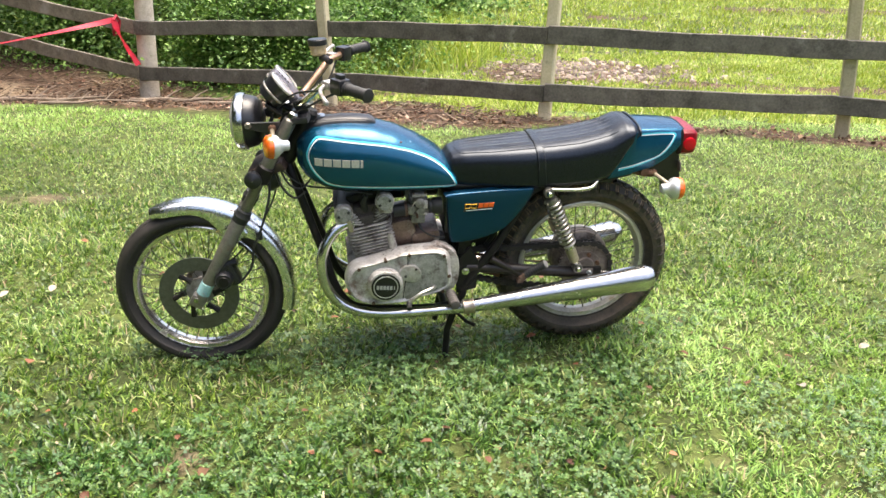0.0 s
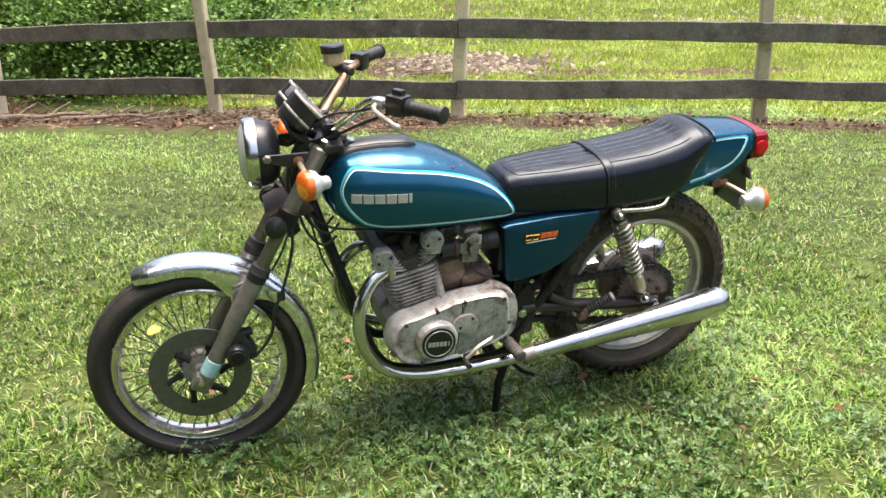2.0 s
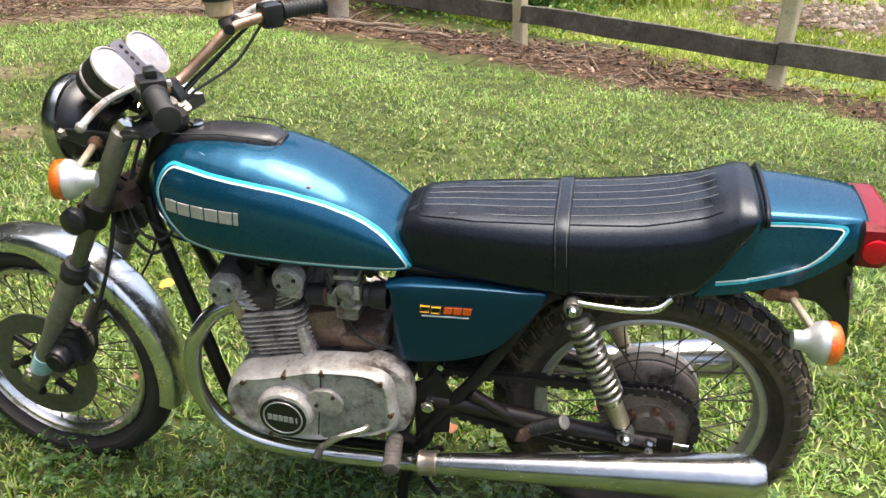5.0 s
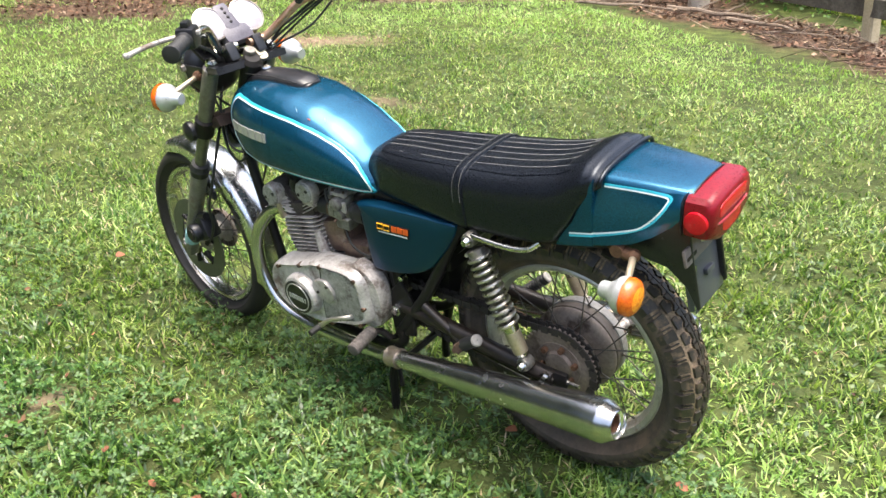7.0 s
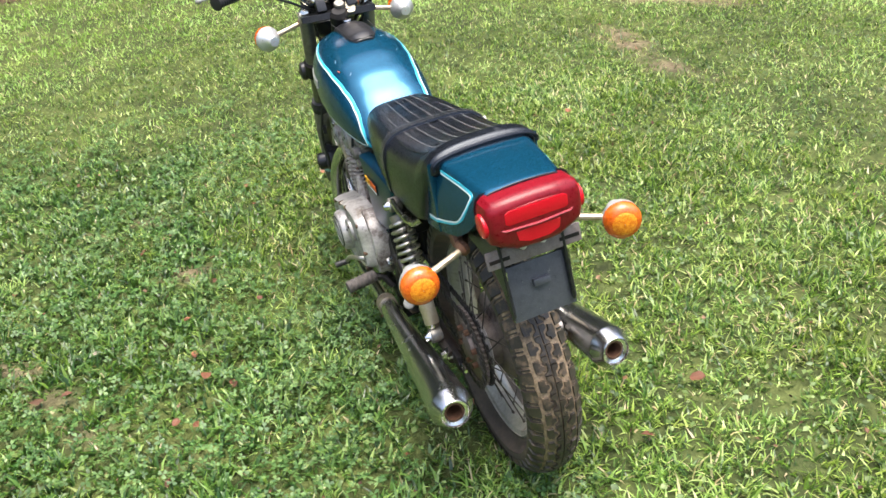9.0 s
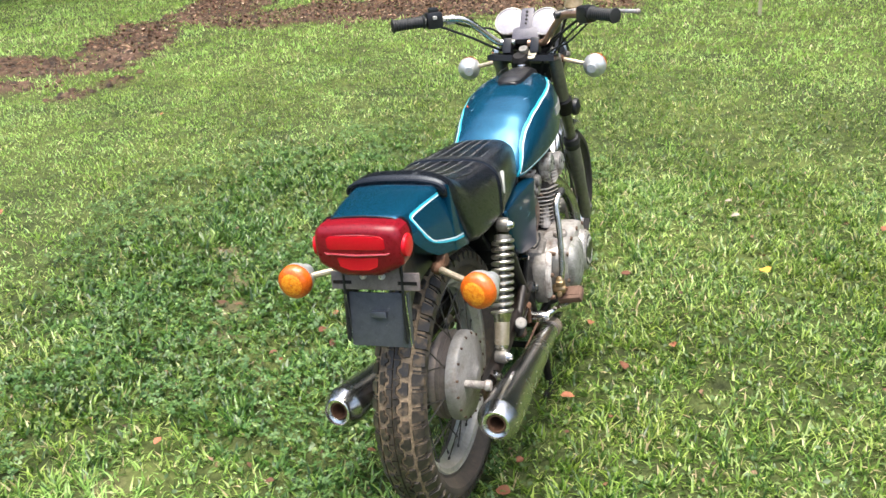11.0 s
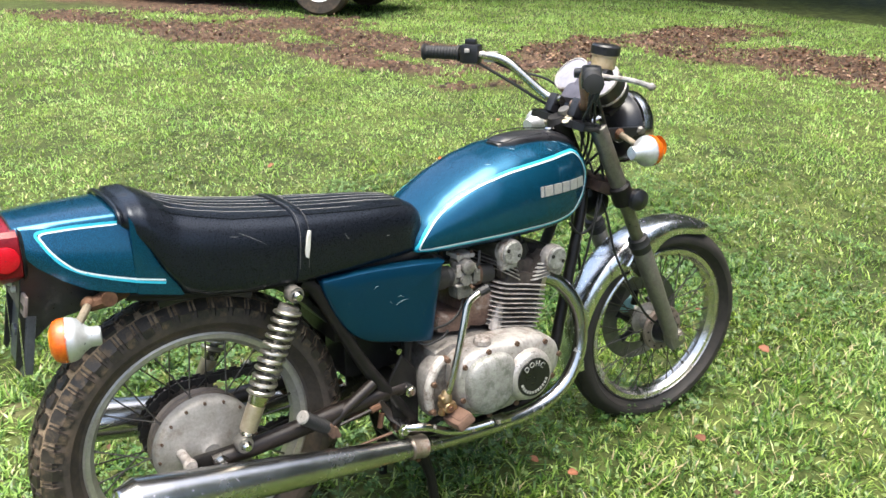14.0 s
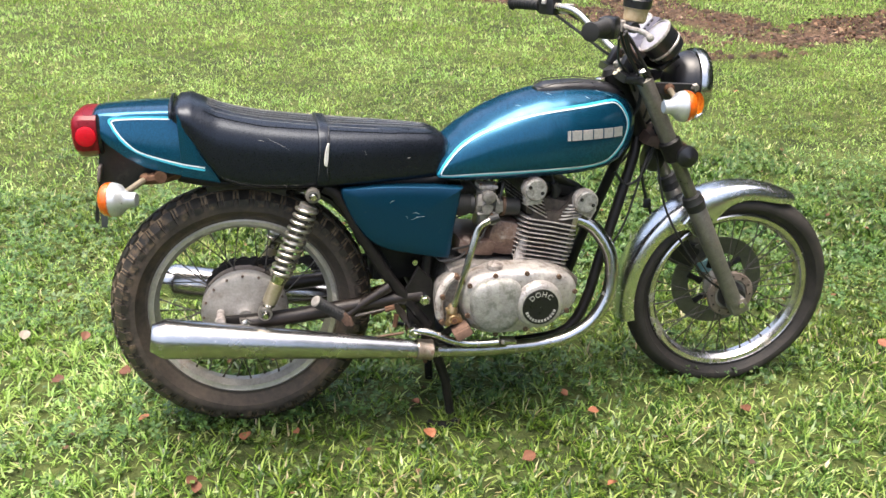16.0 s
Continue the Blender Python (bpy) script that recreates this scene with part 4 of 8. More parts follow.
tagged(front_wheel, "chrome spoked front rim"), tagged(rear_wheel, "dusty alloy spoked rear rim")


def tread(hub, r, half, shapes, pitch, depth, flat=None, wear=0.0):
    """Blocks of tread round the tyre; each shape is an outline of (share of the pitch, y)."""
    f = Form()
    rough = random.Random(8)
    for shape in shapes:
        mu = sum(u for u, _ in shape) / len(shape)
        my = sum(y for _, y in shape) / len(shape)
        n = len(shape)
        for i in range(pitch):
            vs = []
            worn, slip, wide = depth * (1 - wear * rough.random()), wear * rough.uniform(-0.10, 0.10), 1 - 0.5 * wear * rough.random()
            for lift in (0, 1):
                k = (1.0 if lift == 0 else 0.90 if wear else 0.93) * wide
                for u, y in shape:
                    a = 2 * math.pi * (i + mu + slip + (u - mu) * k) / pitch
                    yy = my + (y - my) * k
                    rr = r - 0.030 * min(1.0, abs(yy) / half) ** 2.6 + (worn if lift else -0.006)
                    x, z = hub.x + rr * math.cos(a), hub.z + rr * math.sin(a)
                    if flat is not None:
                        z = max(z, flat)
                    vs.append((x, yy, z))
            f.add(vs, [tuple(range(n, 2 * n))] + [(j, (j + 1) % n, n + (j + 1) % n, n + j) for j in range(n)])
    return f


rib = [(0.0, 0.0008), (1.0, 0.0008), (1.0, 0.0150), (0.78, 0.0146), (0.62, 0.0070), (0.24, 0.0070), (0.08, 0.0146), (0.0, 0.0150)]
block = [(0.09, 0.0200), (0.24, 0.0192), (0.36, 0.0112), (0.50, 0.0112), (0.62, 0.0192), (0.91, 0.0200), (0.86, 0.0325), (0.50, 0.0335), (0.14, 0.0325)]
shoulder = [(0.62, 0.0378), (1.00, 0.0368), (1.38, 0.0378), (1.32, 0.0600), (0.68, 0.0600)]
cleat = [(0.44, 0.0390), (0.54, 0.0390), (0.53, 0.0560), (0.45, 0.0560)]
two_sides = lambda *q: list(q) + [[(u + 0.5, -y) for u, y in reversed(p)] for p in q]
for half_rib in two_sides(rib):
    part("tread_rib", tread(RA, 0.3165, 0.056, [half_rib], 50, 0.0110), tread_mat, rear_wheel, "black zigzag rib of the tread")
tagged(part("tread", tread(RA, 0.3165, 0.056, two_sides(block, shoulder, cleat), 50, 0.0112, wear=0.16), tread_mat, rear_wheel), "worn block tread with dried mud in the grooves", kind="stuff")
bed = [(0.3222 - 0.030 * (abs(y) / 0.056) ** 2.6, y) for y in (-0.052, -0.046, -0.038, -0.028, -0.014, 0.0, 0.014, 0.028, 0.038, 0.046, 0.052)]
part("tread_base", lathe(bed, RA, (0, 1, 0), 96), groove_mat, rear_wheel, "tan dried mud in the tread grooves")
front_shapes = []
for y0, y1, shift, fill in ((-0.036, -0.022, 0.1, 0.85), (-0.020, -0.008, 0.5, 0.93), (-0.006, 0.006, 0.0, 0.96), (0.008, 0.020, 0.5, 0.93), (0.022, 0.036, 0.1, 0.85)):
    front_shapes.append([(shift, y0), (shift + fill, y0), (shift + fill + 0.2, (y0 + y1) / 2), (shift + fill, y1), (shift, y1), (shift + 0.2, (y0 + y1) / 2)])
tagged(part("tread", tread(FA, 0.299, 0.044, front_shapes, 64, 0.0025, flat=-0.049), front_rubber, front_wheel), "worn black front tread", kind="stuff")

# brake disc, caliper, hubs, sprocket, chain
disc = lathe([(0.088, -0.0025), (0.138, -0.0025), (0.138, 0.0025), (0.088, 0.0025)], FA + Vector((0, -0.060, 0)), (0, 1, 0), 64, True)
part("brake_disc", disc, disc_steel, front_wheel, "dull steel front brake disc")
for i in range(6):
    a = 2 * math.pi * i / 6
    p = FA + Vector((0.05 * math.cos(a), -0.058, 0.05 * math.sin(a)))
    q = FA + Vector((0.093 * math.cos(a + 0.25), -0.059, 0.093 * math.sin(a + 0.25)))
    part("carrier_arm", tube([p, p.lerp(q, 0.5), q], [0.012, 0.008, 0.011], 8), black, front_wheel)
part("speedometer_drive", lathe([(0.001, 0.075), (0.030, 0.075), (0.036, 0.066), (0.040, 0.046), (0.040, 0.030)], FA, (0, 1, 0), 28), plastic, front_wheel)
part("hub_ring", lathe([(0.046, 0.040), (0.048, 0.046), (0.066, 0.044), (0.069, 0.036), (0.066, 0.030)], FA, (0, 1, 0), 40), flange_alloy, front_wheel, "brown riveted hub ring")
for i in range(12):
    a = 2 * math.pi * i / 12
    part("hub_rivet", lathe([(0.001, 0.0475), (0.0028, 0.047), (0.0034, 0.043)], FA + Vector((0.057 * math.cos(a), 0, 0.057 * math.sin(a))), (0, 1, 0), 8), black, front_wheel)
both("axle_nut", lambda: lathe([(0.001, -0.118), (0.009, -0.118), (0.010, -0.106), (0.015, -0.106), (0.015, -0.092), (0.011, -0.09), (0.011, -0.05)], FA, (0, 1, 0), 6), pitted_chrome)

sprocket = Form()
teeth = 45
prof = []
for i in range(teeth * 4):
    a = 2 * math.pi * i / (teeth * 4)
    r = 0.098 if i % 4 in (0, 1) else 0.0905
    prof.append((RA.x + r * math.cos(a), RA.z + r * math.sin(a)))
part("sprocket", slab(prof, -0.070, -0.064, 0, 1) + lathe([(0.001, -0.078), (0.032, -0.078), (0.036, -0.070), (0.058, -0.072), (0.062, -0.064), (0.062, -0.058)], RA, (0, 1, 0), 32), flange_alloy, rear_wheel, "grimy oily rear sprocket")
for i in range(6):
    a = 2 * math.pi * i / 6 + 0.3
    part("sprocket_bolt", lathe([(0.001, -0.083), (0.0075, -0.083), (0.008, -0.071)], RA + Vector((0.047 * math.cos(a), 0, 0.047 * math.sin(a))), (0, 1, 0), 6), rusty, rear_wheel)
part("hub_flange", lathe([(0.058, -0.056), (0.062, -0.050), (0.064, -0.016), (0.096, -0.010), (0.104, -0.005), (0.1075, 0.002), (0.1070, 0.008), (0.1040, 0.012)], RA, (0, 1, 0), 48), flange_alloy, rear_wheel, "dusty alloy back of the hub")
drum = lathe([(0.001, 0.086), (0.018, 0.086), (0.024, 0.080), (0.045, 0.076), (0.080, 0.071), (0.092, 0.068), (0.102, 0.065), (0.1065, 0.061), (0.1085, 0.054), (0.1085, 0.038), (0.070, 0.018)], RA, (0, 1, 0), 48)
part("hub_shell", lathe([(0.100, 0.004), (0.1045, 0.008), (0.1045, 0.012), (0.1075, 0.014), (0.1075, 0.022), (0.1045, 0.024), (0.1045, 0.034), (0.1060, 0.040)], RA, (0, 1, 0), 48), hub_grime, rear_wheel, "grimy brown hub shell")
part("brake_drum", drum, drum_alloy, rear_wheel, "pale dusty rear brake drum plate")
for i in range(16):
    a = 2 * math.pi * i / 16
    part("drum_rivet", lathe([(0.001, 0.069), (0.003, 0.0685), (0.0035, 0.062)], RA + Vector((0.1012 * math.cos(a), 0, 0.1012 * math.sin(a))), (0, 1, 0), 8), brown_iron, rear_wheel)
part("brake_cam", lathe([(0.001, 0.135), (0.012, 0.135), (0.014, 0.125), (0.010, 0.118), (0.010, 0.07)], RA + Vector((0.060, 0, 0.012)), (0, 1, 0), 12), alloy, rear_wheel)
part("brake_arm", tube([RA + Vector((0.060, 0.118, 0.012)), RA + Vector((0.057, 0.120, -0.05)), RA + Vector((0.05, 0.122, -0.085))], [0.010, 0.007, 0.007], 8), brown_iron, bike)

# chain: links round both sprockets
CF, CR, rf, rr_ = Vector((0.135, -0.067, 0.352)), Vector((RA.x, -0.067, RA.z)), 0.038, 0.094
loop = []
axis_v = (CR - CF).normalized()
perp = Vector((-axis_v.z, 0, axis_v.x))
for i in range(31):
    t = i / 30
    loop.append(CF.lerp(CR, t) + perp * (rf + (rr_ - rf) * t) + Vector((0, 0, -0.006 * math.sin(math.pi * t))))
for i in range(1, 24):
    a = math.pi * i / 24
    loop.append(CR + rr_ * (math.cos(a) * perp + math.sin(a) * axis_v))
for i in range(31):
    t = 1 - i / 30
    loop.append(CF.lerp(CR, t) - perp * (rf + (rr_ - rf) * t) + Vector((0, 0, -0.016 * math.sin(math.pi * t))))
for i in range(1, 8):
    a = math.pi * i / 8
    loop.append(CF + rf * (-math.cos(a) * perp - math.sin(a) * axis_v))
chain = Form()
total, walked = [], 0.0
for i, p in enumerate(loop):
    total.append(walked)
    walked += (loop[(i + 1) % len(loop)] - p).length
pitch = walked / 110
for k in range(110):
    s = k * pitch
    i = max(j for j in range(len(loop)) if total[j] <= s + 1e-9)
    nxt = loop[(i + 1) % len(loop)]
    d = (nxt - loop[i])
    c = loop[i] + d.normalized() * (s - total[i]) if d.length > 1e-9 else loop[i]
    ang = math.degrees(math.atan2(-d.z, d.x))
    w = 0.022 if k % 2 else 0.016
    for yy in (-w / 2, w / 2):
        chain = chain + box((c.x, c.y + yy, c.z), (pitch * (1.30 if k % 2 else 1.5), 0.0026, 0.0185 if k % 2 else 0.013), 0.0, (0, ang, 0))
part("drive_chain", chain, chain_black, bike, "oily black drive chain")

# fork, yokes, headlight
FD = Vector((-0.31, 0, -0.604)).normalized()
top = Vector((-0.361, 0, 0.858))


def on_fork(z, y):
    t = (z - top.z) / FD.z
    return Vector((top.x + FD.x * t, y, z))


def fork_leg():
    return tube([on_fork(z, -0.094) for z in (0.875, 0.87, 0.70, 0.69)], [0.014, 0.0215, 0.0215, 0.0215], 16)


both("fork_tube", fork_leg, dull_steel, "dull grey fork tube")
both("stanchion", lambda: tube([on_fork(z, -0.094) for z in (0.70, 0.53)], 0.0175, 16), dull_stanchion, "dull olive-grey fork stanchion")
both("dust_seal", lambda: tube([on_fork(z, -0.094) for z in (0.560, 0.557, 0.545, 0.540, 0.532, 0.520, 0.517)], [0.019, 0.026, 0.027, 0.030, 0.027, 0.027, 0.024], 18), grip_rubber, "black rubber dust seal")
both("fork_slider", lambda: tube([on_fork(z, -0.094) for z in (0.525, 0.518, 0.40, 0.36, 0.25)] + [(-0.682, -0.094, 0.222), (-0.688, -0.094, 0.205)], [0.022, 0.0255, 0.0245, 0.022, 0.022, 0.021, 0.014], 18), dull_steel, "dull alloy fork slider")
part("tape_band", tube([on_fork(z, -0.094) for z in (0.290, 0.289, 0.250, 0.249)], [0.0222, 0.0238, 0.0238, 0.0222], 18), tape_blue, bike, "faded pale blue tape round the fork leg")
both("axle_clamp", lambda: box((-0.692, -0.094, 0.222), (0.05, 0.036, 0.045), 0.008, (0, 27, 0)), dull_steel)
part("upper_yoke", slab([(-0.378, 0.858), (-0.345, 0.880), (-0.300, 0.884), (-0.296, 0.866), (-0.335, 0.860), (-0.370, 0.842)], -0.112, 0.112, 0.006, 2), plastic, bike)
part("lower_yoke", slab([(-0.500, 0.690), (-0.455, 0.715), (-0.390, 0.725), (-0.375, 0.700), (-0.440, 0.675), (-0.490, 0.662)], -0.088, 0.088, 0.008, 2), yoke_rust, bike, "rusty brown lower fork yoke")
both("yoke_clamp", lambda: tube([on_fork(z, -0.094) for z in (0.715, 0.71, 0.665, 0.66)], [0.022, 0.029, 0.029, 0.022], 16), black)
both("reflector", lambda: lathe([(0.001, -0.142), (0.022, -0.136), (0.027, -0.133), (0.029, -0.126), (0.029, -0.118), (0.020, -0.110)], (-0.478, 0, 0.675), (0, 1, 0), 28), plastic, "round dark side reflector")
both("fork_cap", lambda: lathe([(0.001, 0.016), (0.010, 0.016), (0.016, 0.010), (0.017, -0.005)], on_fork(0.882, -0.094), tuple(-FD), 6), pitted_chrome)
stem = part("steering_head", tube([(-0.296, 0, 0.885), (-0.300, 0, 0.875), (-0.394, 0, 0.690), (-0.398, 0, 0.682)], [0.020, 0.028, 0.028, 0.020], 18), black, bike)
both("headlight_ear", lambda: slab([(-0.375, 0.846), (-0.388, 0.864), (-0.496, 0.858), (-0.502, 0.840), (-0.425, 0.822)], -0.096, -0.090, 0.002, 1), plastic)
HA = Vector((-0.998, 0, -0.06)).normalized()
HC = Vector((-0.525, 0, 0.836))
bowl = part("headlight", lathe([(0.0010, -0.0745), (0.0420, -0.0730), (0.0660, -0.0650), (0.0800, -0.0500), (0.0865, -0.0270), (0.0880, 0.0000)], HC, tuple(HA), 40), plastic, bike, "round headlight with black bowl")
part("headlight_rim", lathe([(0.0870, -0.0190), (0.0930, -0.0165), (0.0950, -0.0050), (0.0948, 0.0080), (0.0910, 0.0140), (0.0840, 0.0145), (0.0811, 0.0056)], HC, tuple(HA), 48, True), chrome, bowl, "chrome headlight rim")
part("reflector_bowl", lathe([(0.0811, 0.0056), (0.0675, -0.0279), (0.0434, -0.0512), (0.0116, -0.0595), (0.0010, -0.0595)], HC, tuple(HA), 40), alloy_polish, bowl)
part("lens", lathe([(0.0830, 0.0120), (0.0760, 0.0205), (0.0580, 0.0290), (0.0338, 0.0340), (0.0010, 0.0355), (0.0010, 0.0320), (0.0338, 0.0305), (0.0580, 0.0255), (0.0760, 0.0170), (0.0830, 0.0085)], HC, tuple(HA), 40), glass, bowl, "domed headlight glass, paled for mirrored sky")
both("headlight_bolt", lambda: lathe([(0.001, -0.106), (0.008, -0.106), (0.009, -0.099), (0.012, -0.096)], (-0.49, 0, 0.848), (0, 1, 0), 6), dull_steel)

# front mudguard: an arched chrome blade over the wheel
rings = []
for i in range(41):
    a = radians(119 - 132 * i / 40)
    t = i / 40
    deep = 0.026 + 0.054 * math.exp(-((t - 0.41) / 0.11) ** 2) - 0.012 * math.exp(-(t / 0.06) ** 2)
    half = 0.052 * (0.90 + 0.10 * math.sin(math.pi * t))
    if t < 0.05:
        half *= 0.72 + 0.28 * (t / 0.05)
    ring = []
    for v in [k / 12 * 2 - 1 for k in range(13)]:
        e = abs(v)
        r = 0.332 - 0.014 * e ** 2 - (deep if e > 0.99 else 0.22 * deep if e > 0.82 else 0)
        ring.append(Vector((FA.x + r * math.cos(a), half * math.copysign(min(1, e * 1.12), v), FA.z + r * math.sin(a))))
    inner = [Vector((FA.x + (p - FA).dot(Vector((math.cos(a), 0, math.sin(a)))) * math.cos(a) - 0.0025 * math.cos(a), p.y * 0.965, FA.z + (p - FA).dot(Vector((math.cos(a), 0, math.sin(a)))) * math.sin(a) - 0.0025 * math.sin(a))) for p in reversed(ring)]
    rings.append(ring + inner)
part("front_mudguard", loft(rings), guard_chrome, bike, "long chrome front mudguard", sharp=50)
both("mudguard_stay", lambda: slab([(-0.60, 0.475), (-0.545, 0.505), (-0.515, 0.465), (-0.555, 0.425), (-0.600, 0.425)], -0.068, -0.058, 0.003, 1), guard_chrome)

# caliper behind the left fork leg
cal = part("brake_caliper", box((-0.590, -0.083, 0.318), (0.085, 0.055, 0.080), 0.016, (0, -25, 0)) + lathe([(0.001, -0.135), (0.026, -0.135), (0.030, -0.128), (0.030, -0.085)], (-0.592, 0, 0.312), (0, 1, 0), 24)
           + tube([(-0.55, -0.094, 0.372), (-0.60, -0.094, 0.360), (-0.625, -0.094, 0.350)], 0.013, 8), plastic, bike, "black disc brake caliper")
part("caliper_piston_cover", lathe([(0.001, -0.139), (0.018, -0.139), (0.020, -0.134)], (-0.592, 0, 0.312), (0, 1, 0), 20), black, cal)

# handlebar, grips, controls
BAR_L = [(-0.338, -0.020, 0.918), (-0.338, -0.062, 0.918), (-0.325, -0.085, 0.930), (-0.285, -0.122, 0.975), (-0.258, -0.150, 1.005), (-0.235, -0.185, 1.016), (-0.190, -0.255, 1.020), (-0.124, -0.338, 1.020)]
half_bar = smooth_line(BAR_L, 5)
part("handlebar", tube(half_bar, 0.0112, 12), bar_chrome, bike, "tarnished chrome handlebar")
part("handlebar", tube([(p.x, -p.y, p.z - 0.004) for p in half_bar], 0.0112, 12), copper_bar, bike, "corroded copper-brown handlebar")
both("bar_clamp", lambda: box((-0.336, -0.045, 0.905), (0.038, 0.030, 0.050), 0.007, (0, -27, 0)), plastic)
gl0, gl1 = Vector((-0.186, -0.260, 1.020)), Vector((-0.122, -0.340, 1.020))


def grip():
    d = gl1 - gl0
    pts, rs_ = [], []
    for i in range(25):
        t = i / 24
        pts.append(gl0 + d * t)
        rs_.append(0.0165 + (0.0014 if i % 2 else 0) + (0.004 if i in (0, 1, 23, 24) else 0))
    return tube([gl0 - d.normalized() * 0.001] + pts + [gl1 + d.normalized() * 0.002], [0.010] + rs_ + [0.010], 14)


both("grip", grip, grip_rubber, "ribbed black rubber grip")
gd = (gl1 - gl0).normalized()
yaw = math.degrees(math.atan2(gd.y, gd.x))
sw = part("switch_housing", box(tuple(gl0 - gd * 0.030), (0.052, 0.046, 0.050), 0.010, (0, 0, yaw)) + box(tuple(gl0 - gd * 0.030 + Vector((0, 0, 0.030))), (0.030, 0.020, 0.016), 0.005, (0, 0, yaw)), plastic, bike, "black handlebar switch housing")
part("switch_button", box(tuple(gl0 - gd * 0.030 + Vector((0.022, 0.014, 0.010))), (0.012, 0.010, 0.010), 0.002, (0, 0, yaw)), alloy, sw)
part("throttle_housing", box((gl0 - gd * 0.026).to_tuple()[:1] + (-(gl0 - gd * 0.026).y, 1.016), (0.046, 0.044, 0.050), 0.010, (0, 0, -yaw)), plastic, bike, "black throttle housing")


def lever(s):
    p = [(-0.245, -0.190 * 1.0, 1.016), (-0.262, -0.225, 1.010), (-0.262, -0.280, 1.012), (-0.252, -0.340, 1.012), (-0.243, -0.380, 1.010)]
    line = smooth_line([(x, y * s, z) for x, y, z in p], 6)
    n = len(line)
    f = tube(line, [0.0060 if i < n - 3 else 0.0062 for i in range(n)], 9) + lathe([(0.001, -0.009), (0.006, -0.007), (0.009, 0), (0.006, 0.007), (0.001, 0.009)], line[-1], (0, 1, 0), 12)
    return f + box((-0.240, -0.196 * s, 1.014), (0.034, 0.030, 0.026), 0.006, (0, 0, yaw * s))


part("clutch_lever", lever(1), alloy_polish, bike, "bare alloy clutch lever")
part("brake_lever", lever(-1), alloy_polish, bike, "bare alloy brake lever")
res = part("brake_reservoir", lathe([(0.001, 0.0), (0.022, 0.0), (0.027, 0.006), (0.028, 0.029), (0.030, 0.030), (0.030, 0.034)], (-0.284, 0.182, 1.020), (-0.10, 0.06, 1), 28), reservoir, bike, "yellowed brake fluid reservoir")
part("reservoir_cap", lathe([(0.030, 0.034), (0.033, 0.035), (0.033, 0.052), (0.030, 0.056), (0.001, 0.057)], (-0.284, 0.182, 1.020), (-0.10, 0.06, 1), 28), plastic, res, "black reservoir cap")
part("master_cylinder", tube([(-0.244, 0.135, 1.010), (-0.270, 0.172, 1.012), (-0.272, 0.220, 1.012)], [0.011, 0.015, 0.013], 12), plastic, bike)

# instruments
GN = Vector((0.75, 0, 0.66)).normalized()
lilac = material("faded_lilac_plastic", (0.065, 0.060, 0.075), (0.12, 0.11, 0.135), 0.45, 0, 30, 0.1, 5, 0.1, dirt=(0.12, 0.10, 0.10), dirt_scale=30, dirt_amount=0.3)


def gauge(x, y, z):
    c = Vector((x, y, z))
    pod = part("gauge", lathe([(0.001, -0.066), (0.034, -0.066), (0.043, -0.058), (0.0460, -0.040), (0.0470, -0.010), (0.0485, -0.006), (0.0485, 0.004)], c, tuple(GN), 36), plastic, bike, "round black gauge pod")
    part("gauge_band", lathe([(0.0455, -0.042), (0.0475, -0.040), (0.0478, -0.036), (0.0462, -0.034)], c, tuple(GN), 36), alloy_polish, pod)
    part("gauge_rim", lathe([(0.0487, -0.002), (0.0500, 0.001), (0.0490, 0.005), (0.0455, 0.006), (0.0450, 0.003)], c, tuple(GN), 36, True), alloy_polish, pod)
    part("gauge_lens", lathe([(0.0458, 0.003), (0.038, 0.0055), (0.018, 0.0072), (0.001, 0.0076)], c, tuple(GN), 36), gauge_face, pod, "faded gauge lens with sky glare put into its pale colour")


gauge(-0.385, -0.044, 0.976)
gauge(-0.378, 0.072, 0.969)
panel = part("warning_light_panel", box((-0.393, 0.012, 0.970), (0.086, 0.046, 0.036), 0.010, (0, 48, 0)) + box((-0.360, 0.012, 0.934), (0.050, 0.090, 0.034), 0.012, (0, 48, 0)), lilac, bike, "faded lilac-grey warning light panel")
for k in range(4):
    part("warning_light", lathe([(0.001, 0.003), (0.004, 0.002), (0.0045, 0.0)], Vector((-0.393, 0.012, 0.970)) + GN * 0.018 + Vector((0.66, 0, -0.75)) * (0.014 * k - 0.026), tuple(GN), 10), black, panel)
part("gauge_bracket", box((-0.415, 0.004, 0.905), (0.06, 0.18, 0.012), 0.004, (0, 34, 0)) + tube([(-0.36, 0.004, 0.88), (-0.41, 0.004, 0.905)], 0.012, 8), black, bike)
ign = part("ignition_switch", lathe([(0.001, 0.014), (0.014, 0.014), (0.016, 0.010), (0.016, -0.02)], (-0.318, 0.010, 0.890), (0.45, 0, 0.89), 20), dull_steel, bike)
part("key_tag", slab([(-0.009, -0.024), (0.009, -0.024), (0.0125, -0.012), (0.0125, 0.012), (0.007, 0.024), (-0.007, 0.024), (-0.0125, 0.012), (-0.0125, -0.012)], -0.002, 0.002, 0.0008, 1, smooth=2).moved(pose(-0.308, 0.040, 0.888, -50, 0, 80)), tag_cream, ign, "cream key tag hanging from the ignition")
part("horn", lathe([(0.001, -0.03), (0.035, -0.025), (0.042, 0.0), (0.040, 0.012), (0.001, 0.014)], (-0.44, 0, 0.64), (-0.9, 0, -0.3), 28), plastic, bike)


